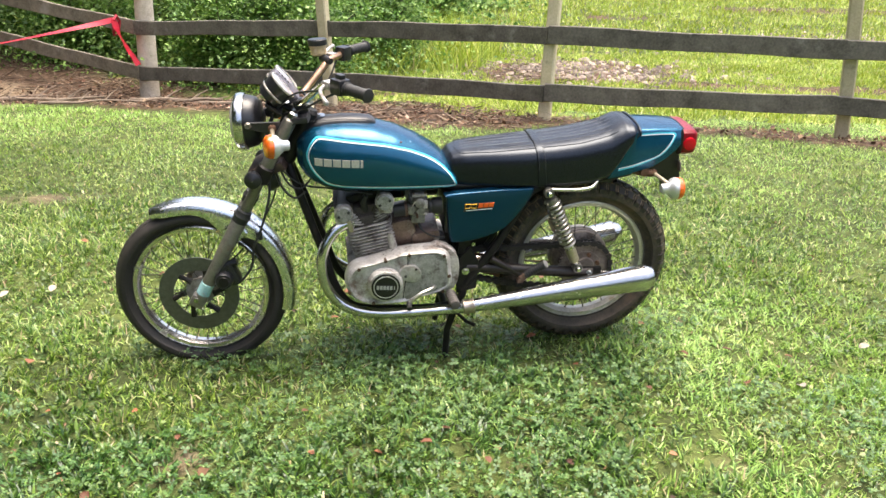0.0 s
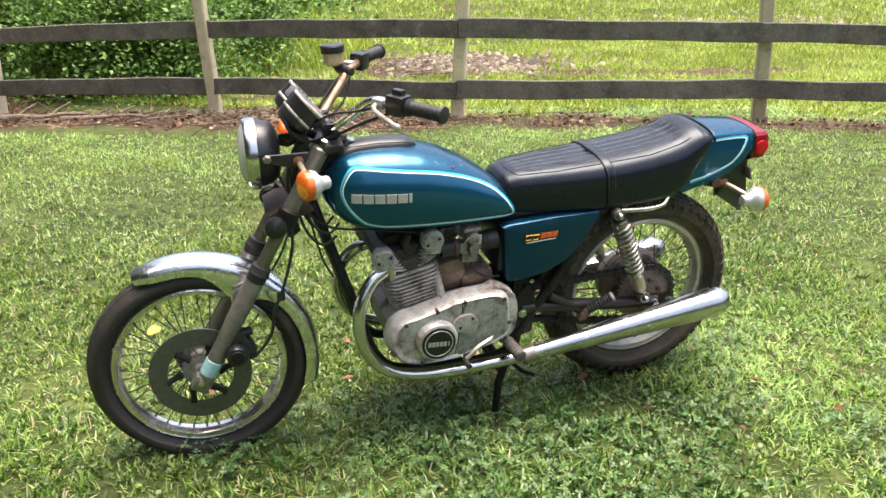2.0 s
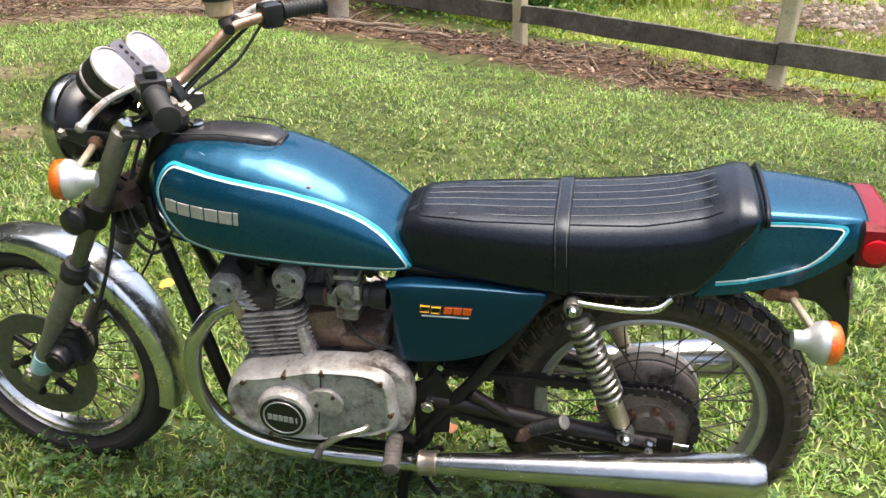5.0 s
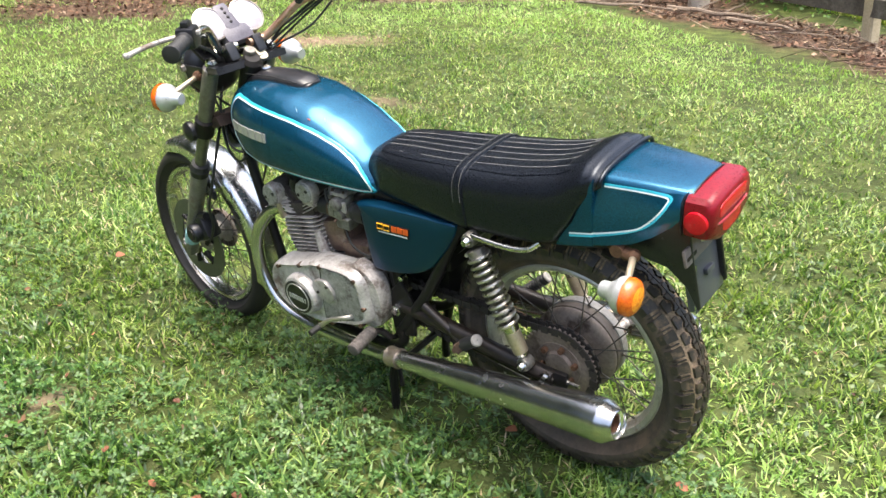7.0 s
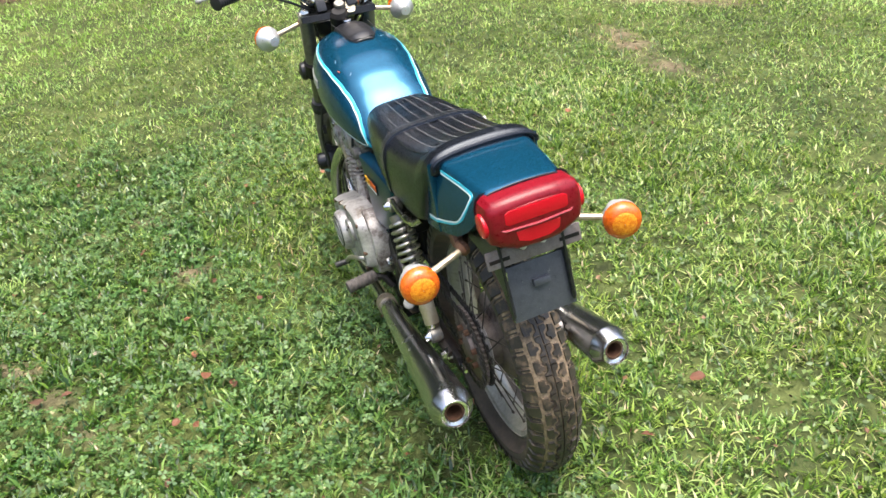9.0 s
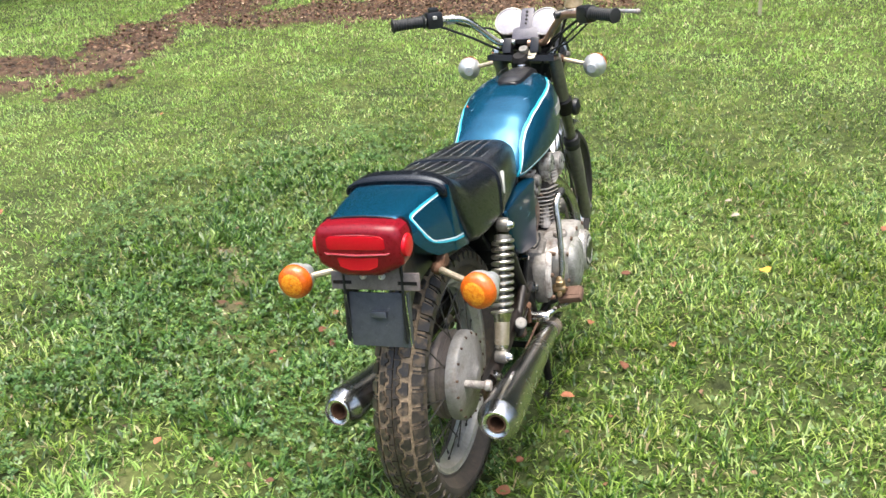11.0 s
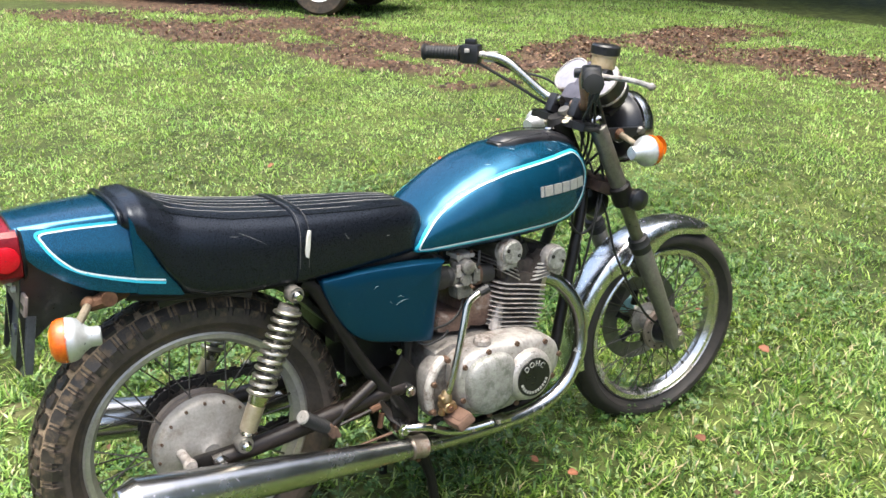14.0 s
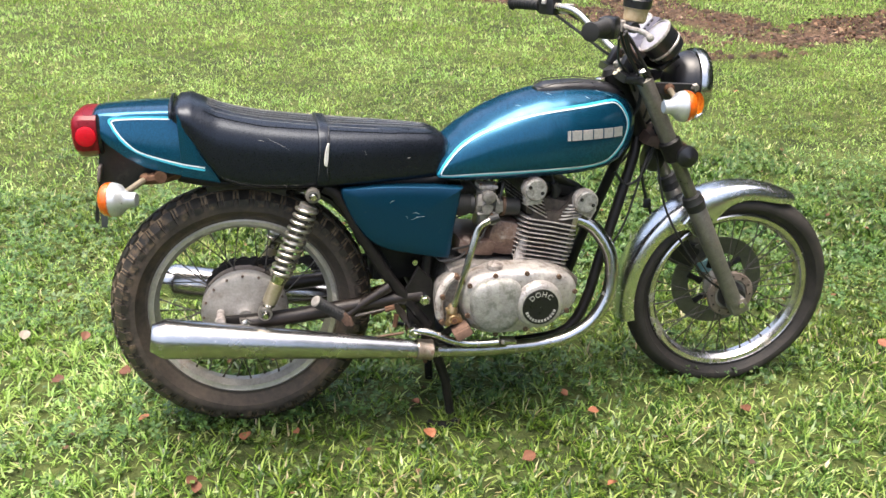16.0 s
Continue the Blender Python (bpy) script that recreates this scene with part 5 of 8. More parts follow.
def signal(base, tip, lens_dir, name, turn=0.0):
    """An indicator: stalk, chrome cone and amber lens that faces along lens_dir (x)."""
    base, tip = Vector(base), Vector(tip)
    ax = (-lens_dir * math.cos(radians(turn)), math.sin(radians(turn)), 0)
    house = part(name, lathe([(0.001, 0.048), (0.014, 0.0475), (0.0165, 0.044), (0.0172, 0.030), (0.024, 0.020), (0.033, 0.012), (0.0365, 0.004), (0.0375, -0.006)], tip, ax, 32), satin, bike, "satin silver indicator with amber lens")
    part("stalk", tube([base, base.lerp(tip, 0.3), tip], 0.0072, 10), tan_metal, house)
    part("stalk_nut", lathe([(0.0075, -0.006), (0.013, -0.006), (0.014, 0.004), (0.008, 0.012)], base, tuple(tip - base), 10), rusty, house)
    lens = part("lens", lathe([(0.0373, -0.004), (0.0376, -0.007), (0.0372, -0.017), (0.034, -0.024), (0.026, -0.029), (0.013, -0.0315), (0.001, -0.032)], tip, ax, 32), amber, house, "ribbed amber lens")
    # Faceted disc over the lens, carrying the glow as plain colour.
    part("lens_ribs", lathe([(0.027, -0.0270), (0.024, -0.0300), (0.014, -0.0322), (0.001, -0.0330)], tip, ax, 14), amber_glow, lens, "faceted lens middle, coloured yellow for the glow inside")
    return house


for s in (-1, 1):
    signal((-0.425, 0.100 * s, 0.845), (-0.411, 0.212 * s, 0.823), -1, "front_indicator", 18 if s < 0 else 0)
    signal((0.872, 0.098 * s, 0.684), (0.909 if s < 0 else 0.928, 0.207 * s, 0.669), 1, "rear_indicator", 14 if s > 0 else 0)
both("indicator_bracket", lambda: tube([(0.80, -0.070, 0.682), (0.84, -0.092, 0.684), (0.872, -0.100, 0.682)], [0.010, 0.015, 0.012], 10) + lathe([(0.001, -0.108), (0.014, -0.108), (0.016, -0.100), (0.016, -0.09)], (0.838, 0, 0.688), (0, 1, 0), 16), rusty)

# ---------------------------------------------------------------- tank
TX = [-0.350, -0.345, -0.325, -0.295, -0.255, -0.20, -0.15, -0.09, -0.02, 0.05, 0.11, 0.155, 0.180, 0.192]
TT = [0.775, 0.795, 0.815, 0.831, 0.841, 0.846, 0.846, 0.840, 0.822, 0.792, 0.757, 0.722, 0.693, 0.668]
TB = [0.735, 0.712, 0.680, 0.655, 0.638, 0.630, 0.628, 0.626, 0.625, 0.625, 0.626, 0.630, 0.636, 0.645]
TW = [0.040, 0.062, 0.088, 0.108, 0.123, 0.134, 0.139, 0.140, 0.137, 0.129, 0.119, 0.108, 0.098, 0.084]


def tank_ring(x):
    zt, zb, w = interp(x, TX, TT), interp(x, TX, TB), interp(x, TX, TW)
    wide = 0.40
    zm = zb + (zt - zb) * wide
    ring = []
    for k in range(48):
        a = 2 * math.pi * k / 48
        c, s = math.cos(a), math.sin(a)
        if s >= 0:
            e = 0.72
            y, z = w * math.copysign(abs(c) ** e, c), zm + (zt - zm) * abs(s) ** 0.86
        else:
            y, z = w * math.copysign(abs(c) ** 0.42, c), zm - (zm - zb) * abs(s) ** 0.62
        ring.append(Vector((x, y, z)))
    return ring


xs = []
for a, b in zip(TX[:-1], TX[1:]):
    xs += [a + (b - a) * k / 4 for k in range(4)]
xs.append(TX[-1])
tank = part("fuel_tank", loft([tank_ring(x) for x in xs]), teal, bike, "teal metallic fuel tank with turquoise pinstripes", sharp=60)


def tank_y(x, z):
    """Half width of the tank's skin at that place."""
    zt, zb, w = interp(x, TX, TT), interp(x, TX, TB), interp(x, TX, TW)
    zm = zb + (zt - zb) * 0.40
    if z >= zm:
        s = min(1, max(0, (z - zm) / max(1e-6, zt - zm))) ** (1 / 0.86)
        c = math.sqrt(max(0, 1 - s * s))
        return w * c ** 0.72
    s = min(1, (zm - z) / max(1e-6, zm - zb)) ** (1 / 0.62)
    return w * math.sqrt(max(0, 1 - s * s)) ** 0.42


def skin_ribbon(path, width, skin, lift, closed=True, step=6):
    """A painted line on a side skin: path in (x, z), y from skin(x, z), on the left."""
    line = smooth_line([(x, 0, z) for x, z in path], step, closed)
    n = len(line)
    f, rings = Form(), []
    for i, p in enumerate(line):
        a = line[(i - 1) % n] if (closed or i) else p
        b = line[(i + 1) % n] if (closed or i < n - 1) else p
        d = (b - a).normalized()
        nrm = Vector((-d.z, 0, d.x)) * width / 2
        ring = []
        for q in (p - nrm, p, p + nrm):
            ring.append(Vector((q.x, -(skin(q.x, q.z) + lift), q.z)))
        for q in (p + nrm, p - nrm):
            ring.append(Vector((q.x, -(skin(q.x, q.z) + lift - 0.0025), q.z)))
        rings.append(ring)
    if closed:
        rings.append(rings[0])
    return loft(rings, caps=not closed)


def both_skin(name, f, mat, parent, label=""):
    part(name, f.mirrored(), mat, parent, label)
    g = Form()
    g.v, g.f = f.v, f.f
    return part(name, g, mat, parent, label)


TS = [(0.184, 0.650), (0.160, 0.690), (0.120, 0.728), (0.070, 0.757), (0.010, 0.780), (-0.060, 0.797), (-0.130, 0.806), (-0.200, 0.812), (-0.262, 0.816), (-0.287, 0.810), (-0.306, 0.785), (-0.314, 0.755),
      (-0.304, 0.722), (-0.280, 0.690), (-0.248, 0.665), (-0.195, 0.656), (-0.10, 0.654), (0.0, 0.652), (0.10, 0.649), (0.165, 0.645)]
inner = [(x + (-0.10 - x) * 0.022, z + (0.72 - z) * 0.050) for x, z in TS]
both_skin("pinstripe", skin_ribbon(TS, 0.0046, tank_y, 0.0008), stripe_blue, tank, "turquoise pinstripe")
both_skin("pinstripe", skin_ribbon(inner, 0.0030, tank_y, 0.0008), stripe_white, tank, "white pinstripe")
# maker's emblem as plain raised blocks
for i in range(6):
    x0 = -0.290 + i * 0.0296
    wdt = 0.0255 if i < 5 else 0.008
    z0, z1 = 0.729, 0.7525
    rings = []
    for x in (x0, x0 + wdt / 2, x0 + wdt):
        ring = []
        for z, lift in ((z0, 0.0), (z0, 0.004), (z1, 0.004), (z1, 0.0)):
            ring.append(Vector((x, -(tank_y(x, z) + lift - 0.001), z)))
        rings.append(ring)
    f = loft(rings)
    both_skin("emblem_block", f, emblem_silver, tank, "worn silver tank emblem")
part("paint_chip", slab([(-0.006, -0.010), (0.004, -0.006), (0.008, 0.008), (0.002, 0.012)], -0.0006, 0.0006, 0, 1).moved(pose(-0.012, -0.088, 0.7935, 42, 0, 0)), decal_orange, tank, "small orange rust chip")
# scuffs on the tank's shoulders
tank_scuff = material("pale_tank_scuff", (0.22, 0.36, 0.44), (0.40, 0.52, 0.58), 0.5, 0, 90, 0.1)
for x, k, ln in ((-0.275, 8, 0.020), (-0.245, 9, 0.012), (-0.23, 15, 0.016), (-0.205, 7, 0.010), (-0.06, 16, 0.012), (-0.03, 8, 0.014), (0.02, 15, 0.008), (-0.11, 9, 0.009)):
    pts = [tank_ring(x + ln * t)[k] + (tank_ring(x + ln * t)[k + 1] - tank_ring(x + ln * t)[k]) * (0.6 * t) + Vector((0, 0, 0.0002)) for t in (0, 0.5, 1)]
    part("scuff", tube(pts, [0.0003, 0.0008, 0.0003], 4), tank_scuff, tank)
# black flap over the filler cap
rings = []
for i in range(13):
    t = i / 12
    x = -0.322 + 0.236 * t
    hw = 0.044 * (1 - 0.42 * max(0, (t - 0.75) / 0.25) ** 2) * (0.8 + 0.2 * min(1, t / 0.15))
    lift = 0.016 * min(1, (1 - t) / 0.12 + 0.35) * (0.7 + 0.3 * min(1, t / 0.2))
    ring = []
    for v in (-1, -0.9, -0.5, 0, 0.5, 0.9, 1):
        zt = interp(x, TX, TT) - 0.10 * (v * hw) ** 2 / 0.02
        ring.append(Vector((x, 0.012 + v * hw, zt + lift * (0.2 if abs(v) == 1 else 0.9 if abs(v) == 0.9 else 1.0))))
    ring += [Vector((x, 0.012 + hw, interp(x, TX, TT) - 0.03)), Vector((x, 0.012 - hw, interp(x, TX, TT) - 0.03))]
    rings.append(ring)
flap = part("filler_flap", loft(rings), plastic, tank, "black hinged flap over the filler", sharp=50)
part("flap_edge", tube([(-0.300, -0.030, 0.850), (-0.20, -0.034, 0.860), (-0.125, -0.033, 0.858), (-0.095, -0.022, 0.848), (-0.088, 0.012, 0.846), (-0.095, 0.046, 0.848), (-0.125, 0.057, 0.858), (-0.20, 0.058, 0.860)], 0.0014, 6), grip_rubber, flap)
part("flap_lock", lathe([(0.001, 0.004), (0.012, 0.004), (0.014, 0.0)], (-0.265, 0.012, 0.8585), (0, 0, 1), 18), chrome, flap)

# ---------------------------------------------------------------- seat and tail
SX = [0.150, 0.165, 0.20, 0.27, 0.36, 0.44, 0.52, 0.60, 0.66, 0.705, 0.735, 0.760, 0.785, 0.800]
ST = [0.728, 0.744, 0.757, 0.766, 0.774, 0.782, 0.792, 0.804, 0.817, 0.832, 0.848, 0.858, 0.856, 0.842]
SW = [0.070, 0.084, 0.094, 0.106, 0.118, 0.126, 0.130, 0.131, 0.130, 0.128, 0.125, 0.121, 0.114, 0.103]
SB = [0.642, 0.640, 0.638, 0.637, 0.636, 0.636, 0.638, 0.643, 0.651, 0.668, 0.712, 0.760, 0.798, 0.812]


def seat_ring(x, grow=0.0, pleat=True):
    zt, zb, w = interp(x, SX, ST), interp(x, SX, SB), interp(x, SX, SW)
    ring = []
    for k in range(72):
        a = 2 * math.pi * k / 72
        c, s = math.cos(a), math.sin(a)
        tail = min(1.0, max(0.0, (x - 0.66) / 0.12))
        y = (w + grow) * math.copysign(abs(c) ** (0.55 + 0.22 * tail if s >= 0 else 0.34), c)
        zm = zb + (zt - zb) * 0.28
        if s >= 0:
            z = zm + (zt + grow - zm) * abs(s) ** (0.50 + 0.16 * tail)
        else:
            z = zm - (zm - zb) * abs(s) ** 0.5
        if pleat and s > 0.45 and 0.19 < x < 0.735:
            edge = min(1, (x - 0.19) / 0.03, (0.735 - x) / 0.03)
            ph = (y / 0.028) % 1.0
            if abs(y) < 0.080 * min(1, 0.55 + (x - 0.19) * 3):
                z -= 0.0048 * edge * (1 - min(1, abs(ph - 0.5) * 2 / 0.9) ** 2 < 0.16) + 0.0016 * edge * abs(ph - 0.5)
        ring.append(Vector((x, y, z)))
    return ring


xs = []
for a, b in zip(SX[:-1], SX[1:]):
    xs += [a + (b - a) * k / 4 for k in range(4)]
xs.append(SX[-1])


def seat_top(x, y):
    """Height of the cushion at that place."""
    ring = [p for p in seat_ring(x, 0, False) if p.z > interp(x, SX, SB) + 0.02]
    ring.sort(key=lambda p: p.y)
    return float(np.interp(y, [p.y for p in ring], [p.z for p in ring]))


seat = part("seat", loft([seat_ring(x) for x in xs]), vinyl, bike, "pleated black vinyl dual seat with white stitching", sharp=70)
for k in range(-3, 3):
    y = 0.028 * (k + 0.5)
    lo, hi = 0.20 + 0.35 * max(0, abs(y) - 0.05), 0.725 - 0.5 * max(0, abs(y) - 0.05)
    pts = [(x, y * min(1, 0.80 + (x - 0.19)), seat_top(x, y) + 0.0004) for x in np.linspace(lo, hi, 40)]
    part("stitch_line", tube(pts, 0.00055, 4), stitch, seat)
rim_line = []
for i in range(30):
    t = i / 29 * math.pi
    x = 0.205 - 0.022 * math.sin(t)
    y = -0.080 * math.cos(t) * 0.86
    rim_line.append((x, y, seat_top(x, y) + 0.0006))
for s in (-1, 1):
    side_pts = [(x, s * interp(x, [0.205, 0.3, 0.6, 0.73], [0.069, 0.084, 0.098, 0.090]), 0) for x in np.linspace(0.205, 0.73, 36)]
    part("piping", tube([(x, y, seat_top(x, y) + 0.0006) for x, y, _ in side_pts], 0.0014, 5), vinyl, seat)
part("piping", tube(rim_line, 0.0014, 5), vinyl, seat)
# strap across the cushion
rings = []
for x, g in ((0.445, -0.001), (0.447, 0.004), (0.460, 0.0055), (0.473, 0.004), (0.475, -0.001)):
    r0 = seat_ring(x, g, False)
    rings.append([p + Vector((0.012 * (1 - min(1, max(0, (p.z - 0.66) / 0.12))), 0, 0)) for p in r0])
strap = part("seat_strap", loft(rings, caps=False), vinyl, seat, "black strap across the seat")
for dx in (0.450, 0.470):
    pts = [p + Vector((0.012 * (1 - min(1, max(0, (p.z - 0.66) / 0.12))), 0, 0)) for p in seat_ring(dx, 0.0056, False) if p.z > 0.668]
    pts.sort(key=lambda p: math.atan2(p.z - 0.70, p.y))
    part("stitch_line", tube(pts, 0.0005, 4), strap_stitch, strap)
tear = [(0.452, 0.751), (0.456, 0.752), (0.462, 0.735), (0.467, 0.712), (0.466, 0.700), (0.460, 0.696), (0.456, 0.715)]
part("torn_patch", slab([(x, z) for x, z in tear], 0.126, 0.1345, 0.001, 1), torn_white, seat, "white torn patch on the strap")
for x, k, ln, dk in ((0.545, 3, 0.050, 3), (0.60, 5, 0.015, 0), (0.36, 2, 0.012, 1), (0.255, 1, 0.010, 0)):
    pts = [seat_ring(x + ln * t, 0.0002, False)[k + int(round(dk * t))] for t in (0, 0.34, 0.67, 1)]
    part("scratch", tube(pts, [0.0002, 0.0004, 0.0004, 0.0002], 4), stitch, seat)
# rolled lip at the cushion's rear
lip = [seat_ring(0.797, 0.003, False)[k] + Vector((0.006, 0, 0.002)) for k in range(0, 37)]
part("seat_lip", tube(lip, 0.0045, 10), vinyl, seat)

UX = [0.786, 0.82, 0.87, 0.91, 0.945, 0.965, 0.972]
UT = [0.838, 0.838, 0.838, 0.837, 0.8355, 0.834, 0.832]
UB = [0.690, 0.697, 0.712, 0.736, 0.765, 0.790, 0.800]
UW = [0.120, 0.117, 0.111, 0.105, 0.099, 0.094, 0.090]


def tail_y(x, z):
    zt, zb, w = interp(x, UX, UT), interp(x, UX, UB), interp(x, UX, UW)
    t = min(1, max(0, (z - zb) / (zt - zb)))
    return w * (0.94 + 0.06 * math.sin(math.pi * min(1, t * 1.15))) * (1 - 0.17 * t)


def tail_ring(x):
    zt, zb = interp(x, UX, UT), interp(x, UX, UB)
    pts = []
    side = [(tail_y(x, zb + (zt - zb) * t), zb + (zt - zb) * t) for t in (0, 0.04, 0.2, 0.4, 0.6, 0.8, 0.9)]
    w9 = side[-1][0]
    topline = [(w9 * 0.985, zt - 0.008), (w9 * 0.94, zt - 0.003), (w9 * 0.85, zt), (w9 * 0.4, zt + 0.003), (0, zt + 0.004)]
    right = side + topline
    for y, z in right:
        pts.append(Vector((x, y, z)))
    for y, z in reversed(right[:-1]):
        pts.append(Vector((x, -y, z)))
    return pts


xs = []
for a, b in zip(UX[:-1], UX[1:]):
    xs += [a + (b - a) * k / 3 for k in range(3)]
xs.append(UX[-1])
for x in (0.700, 0.73, 0.76):
    zb = interp(x, [0.70, 0.786], [0.672, 0.690])
    zt = zb + interp(x, [0.70, 0.786], [0.012, 0.10])
tail_cowl = part("tail_cowl", loft([tail_ring(x) for x in xs]), teal, bike, "teal metallic tail cowl with turquoise pinstripes", sharp=40)
# forward tongues of the cowl below the cushion
both("cowl_tongue", lambda: slab([(0.705, 0.668), (0.790, 0.688), (0.790, 0.835), (0.772, 0.800), (0.745, 0.735), (0.715, 0.690)], -0.1152, -0.100, 0.003, 2), teal, parent=tail_cowl)
US = [(0.806, 0.822), (0.860, 0.824), (0.900, 0.824), (0.936, 0.821), (0.933, 0.806), (0.922, 0.786), (0.905, 0.764), (0.880, 0.746), (0.845, 0.731), (0.800, 0.716), (0.770, 0.708), (0.738, 0.700)]
cowl_skin = lambda x, z: max(tail_y(x, z), 0.1152 if x < 0.792 else 0)
UI = [(x - 0.005 if x > 0.9 else x, z + (0.775 - z) * 0.075) for x, z in US]
both_skin("pinstripe", skin_ribbon(US, 0.0046, cowl_skin, 0.0008, closed=False), stripe_blue, tail_cowl, "turquoise pinstripe")
both_skin("pinstripe", skin_ribbon(UI, 0.0030, cowl_skin, 0.0008, closed=False), stripe_white, tail_cowl, "white pinstripe")
part("cowl_rear_trim", tube([tuple(p + Vector((0.002, 0, 0))) for p in tail_ring(0.970)], 0.0018, 8), plastic, tail_cowl, "thin black edge trim")

# tail lamp: a red box with rounded corners and a brighter panel
def lamp_ring(x, wy, zt, zs, zb):
    """Half-round box: zt top, zs lower side corner, zb middle of the lower edge."""
    o = [(0, zb), (wy * 0.45, zb + 0.002), (wy * 0.80, zs - (zs - zb) * 0.35), (wy * 0.95, zs), (wy, zs + 0.020), (wy * 0.995, zt - 0.022), (wy * 0.95, zt - 0.008), (wy * 0.84, zt), (wy * 0.4, zt + 0.003), (0, zt + 0.004)]
    pts = [Vector((x, y, z)) for y, z in o]
    return pts + [Vector((x, -y, z)) for y, z in reversed(o[1:-1])]


lamp = part("tail_lamp", loft([lamp_ring(0.962, 0.086, 0.822, 0.758, 0.734), lamp_ring(0.966, 0.0915, 0.8295, 0.753, 0.729), lamp_ring(1.000, 0.0915, 0.831, 0.752, 0.727), lamp_ring(1.010, 0.0895, 0.829, 0.754, 0.729), lamp_ring(1.017, 0.0855, 0.824, 0.759, 0.734), lamp_ring(1.021, 0.079, 0.817, 0.766, 0.741)]), red_lens, bike, "large red rear lamp", sharp=32)
part("brake_panel", slab([(-0.060, 0.791), (-0.054, 0.787), (0.054, 0.787), (0.060, 0.791), (0.060, 0.810), (0.052, 0.815), (-0.052, 0.815), (-0.060, 0.810)], -0.003, 0.003, 0.002, 2).moved(pose(1.0195, 0, 0, 0, 0, 90)), red_deep, lamp, "bright red lamp panel")
part("panel_lip", tube([(1.018, -0.070, 0.782), (1.022, -0.062, 0.779), (1.024, 0, 0.777), (1.022, 0.062, 0.779), (1.018, 0.070, 0.782)], 0.0022, 6), red_highlight, lamp)
part("panel_lip", tube([(1.011, -0.072, 0.796), (1.017, -0.068, 0.812), (1.019, -0.050, 0.816), (1.020, 0, 0.817), (1.019, 0.050, 0.816), (1.017, 0.068, 0.812), (1.011, 0.072, 0.796)], 0.0020, 6), red_highlight, lamp)
part("lamp_lens", slab([(-0.040, 0.752), (-0.020, 0.744), (0.020, 0.744), (0.040, 0.752), (0.044, 0.772), (-0.044, 0.772)], -0.002, 0.002, 0.0015, 1).moved(pose(1.0195, 0, 0, 0, 0, 90)), red_deep, lamp)
both("side_reflector", lambda: lathe([(0.001, -0.097), (0.018, -0.097), (0.022, -0.0955), (0.023, -0.088)], (0.990, 0, 0.786), (0, 1, 0), 28), red_deep, "round red side reflector", lamp)
part("lamp_gasket", loft([lamp_ring(0.958, 0.090, 0.827, 0.755, 0.729), lamp_ring(0.964, 0.0945, 0.8325, 0.751, 0.7255)]), plastic, lamp)

# rear mudguard and plate bracket
rings = []
for i in range(30):
    t = i / 29
    a = radians(112 - 98 * t)
    r = 0.352 + 0.010 * t
    hw = 0.062
    ring = []
    for v in (-1, -0.96, -0.8, -0.4, 0, 0.4, 0.8, 0.96, 1):
        rr = r - 0.020 * abs(v) ** 3 - (0.020 if abs(v) == 1 else 0)
        ring.append(Vector((RA.x + rr * math.cos(a), hw * v, RA.z + rr * math.sin(a) * 1.0 + 0.012)))
    innr = [Vector((p.x - 0.003 * math.cos(a), p.y * 0.95, p.z - 0.003 * math.sin(a))) for p in reversed(ring)]
    rings.append(ring + innr)
rear_guard = part("rear_mudguard", loft(rings[:11]), plastic, bike, "black plastic rear mudguard", sharp=60)
skirt = slab([(0.80, 0.694), (0.955, 0.775), (0.968, 0.760), (0.977, 0.70), (1.000, 0.583), (0.995, 0.574), (0.966, 0.624), (0.926, 0.655), (0.86, 0.665), (0.80, 0.668)], -0.066, -0.059, 0.002, 1)
part("mudguard_side", skirt, plastic, rear_guard)
part("mudguard_side", skirt.mirrored(), plastic, rear_guard)
plate = part("plate_bracket", box((0.978, 0.004, 0.618), (0.006, 0.128, 0.112), 0.002, (0, -11, 0)) + box((0.971, -0.058, 0.618), (0.014, 0.004, 0.108), 0.0015, (0, -11, 0)) + box((0.971, 0.066, 0.618), (0.014, 0.004, 0.108), 0.0015, (0, -11, 0)), plate_grey, bike, "dark grey scratched number plate tray")
bracket = part("bracket_bar", box((0.972, 0.004, 0.700), (0.007, 0.190, 0.036), 0.003, (0, -11, 0)) + box((0.968, 0.004, 0.722), (0.006, 0.120, 0.030), 0.003, (0, -11, 0)), bracket_brown, plate, "slotted dusty steel plate bracket")
for y in (-0.066, 0.074):
    part("bracket_slot", box((0.9755, y, 0.698), (0.003, 0.040, 0.007), 0.0, (0, -11, 0)), black, bracket)
part("bracket_ridge", box((0.983, 0.006, 0.632), (0.010, 0.034, 0.014), 0.003, (0, -11, 0)), plate_grey, plate)
part("bracket_edge", tube([(0.982, -0.060, 0.674), (0.988, -0.060, 0.566), (0.989, 0.004, 0.564), (0.988, 0.068, 0.566), (0.982, 0.068, 0.674)], 0.0016, 6), guard_chrome, plate, "worn bright edge")
for y in (-0.018, 0.022):
    part("bracket_bolt", lathe([(0.001, 0.008), (0.006, 0.006), (0.0072, 0.0)], (0.9745, y, 0.712), (1, 0, 0.1), 10), torn_white, plate)
for y, z, ln in ((-0.028, 0.575, 0.016), (-0.018, 0.570, 0.006), (0.030, 0.640, 0.005), (0.042, 0.645, 0.003), (0.046, 0.610, 0.005)):
    part("scratch", box((0.9805 + (0.612 - z) * 0.19, y, z), (0.0012, 0.002, ln), 0.0, (0, -11, 0)), torn_white, plate)

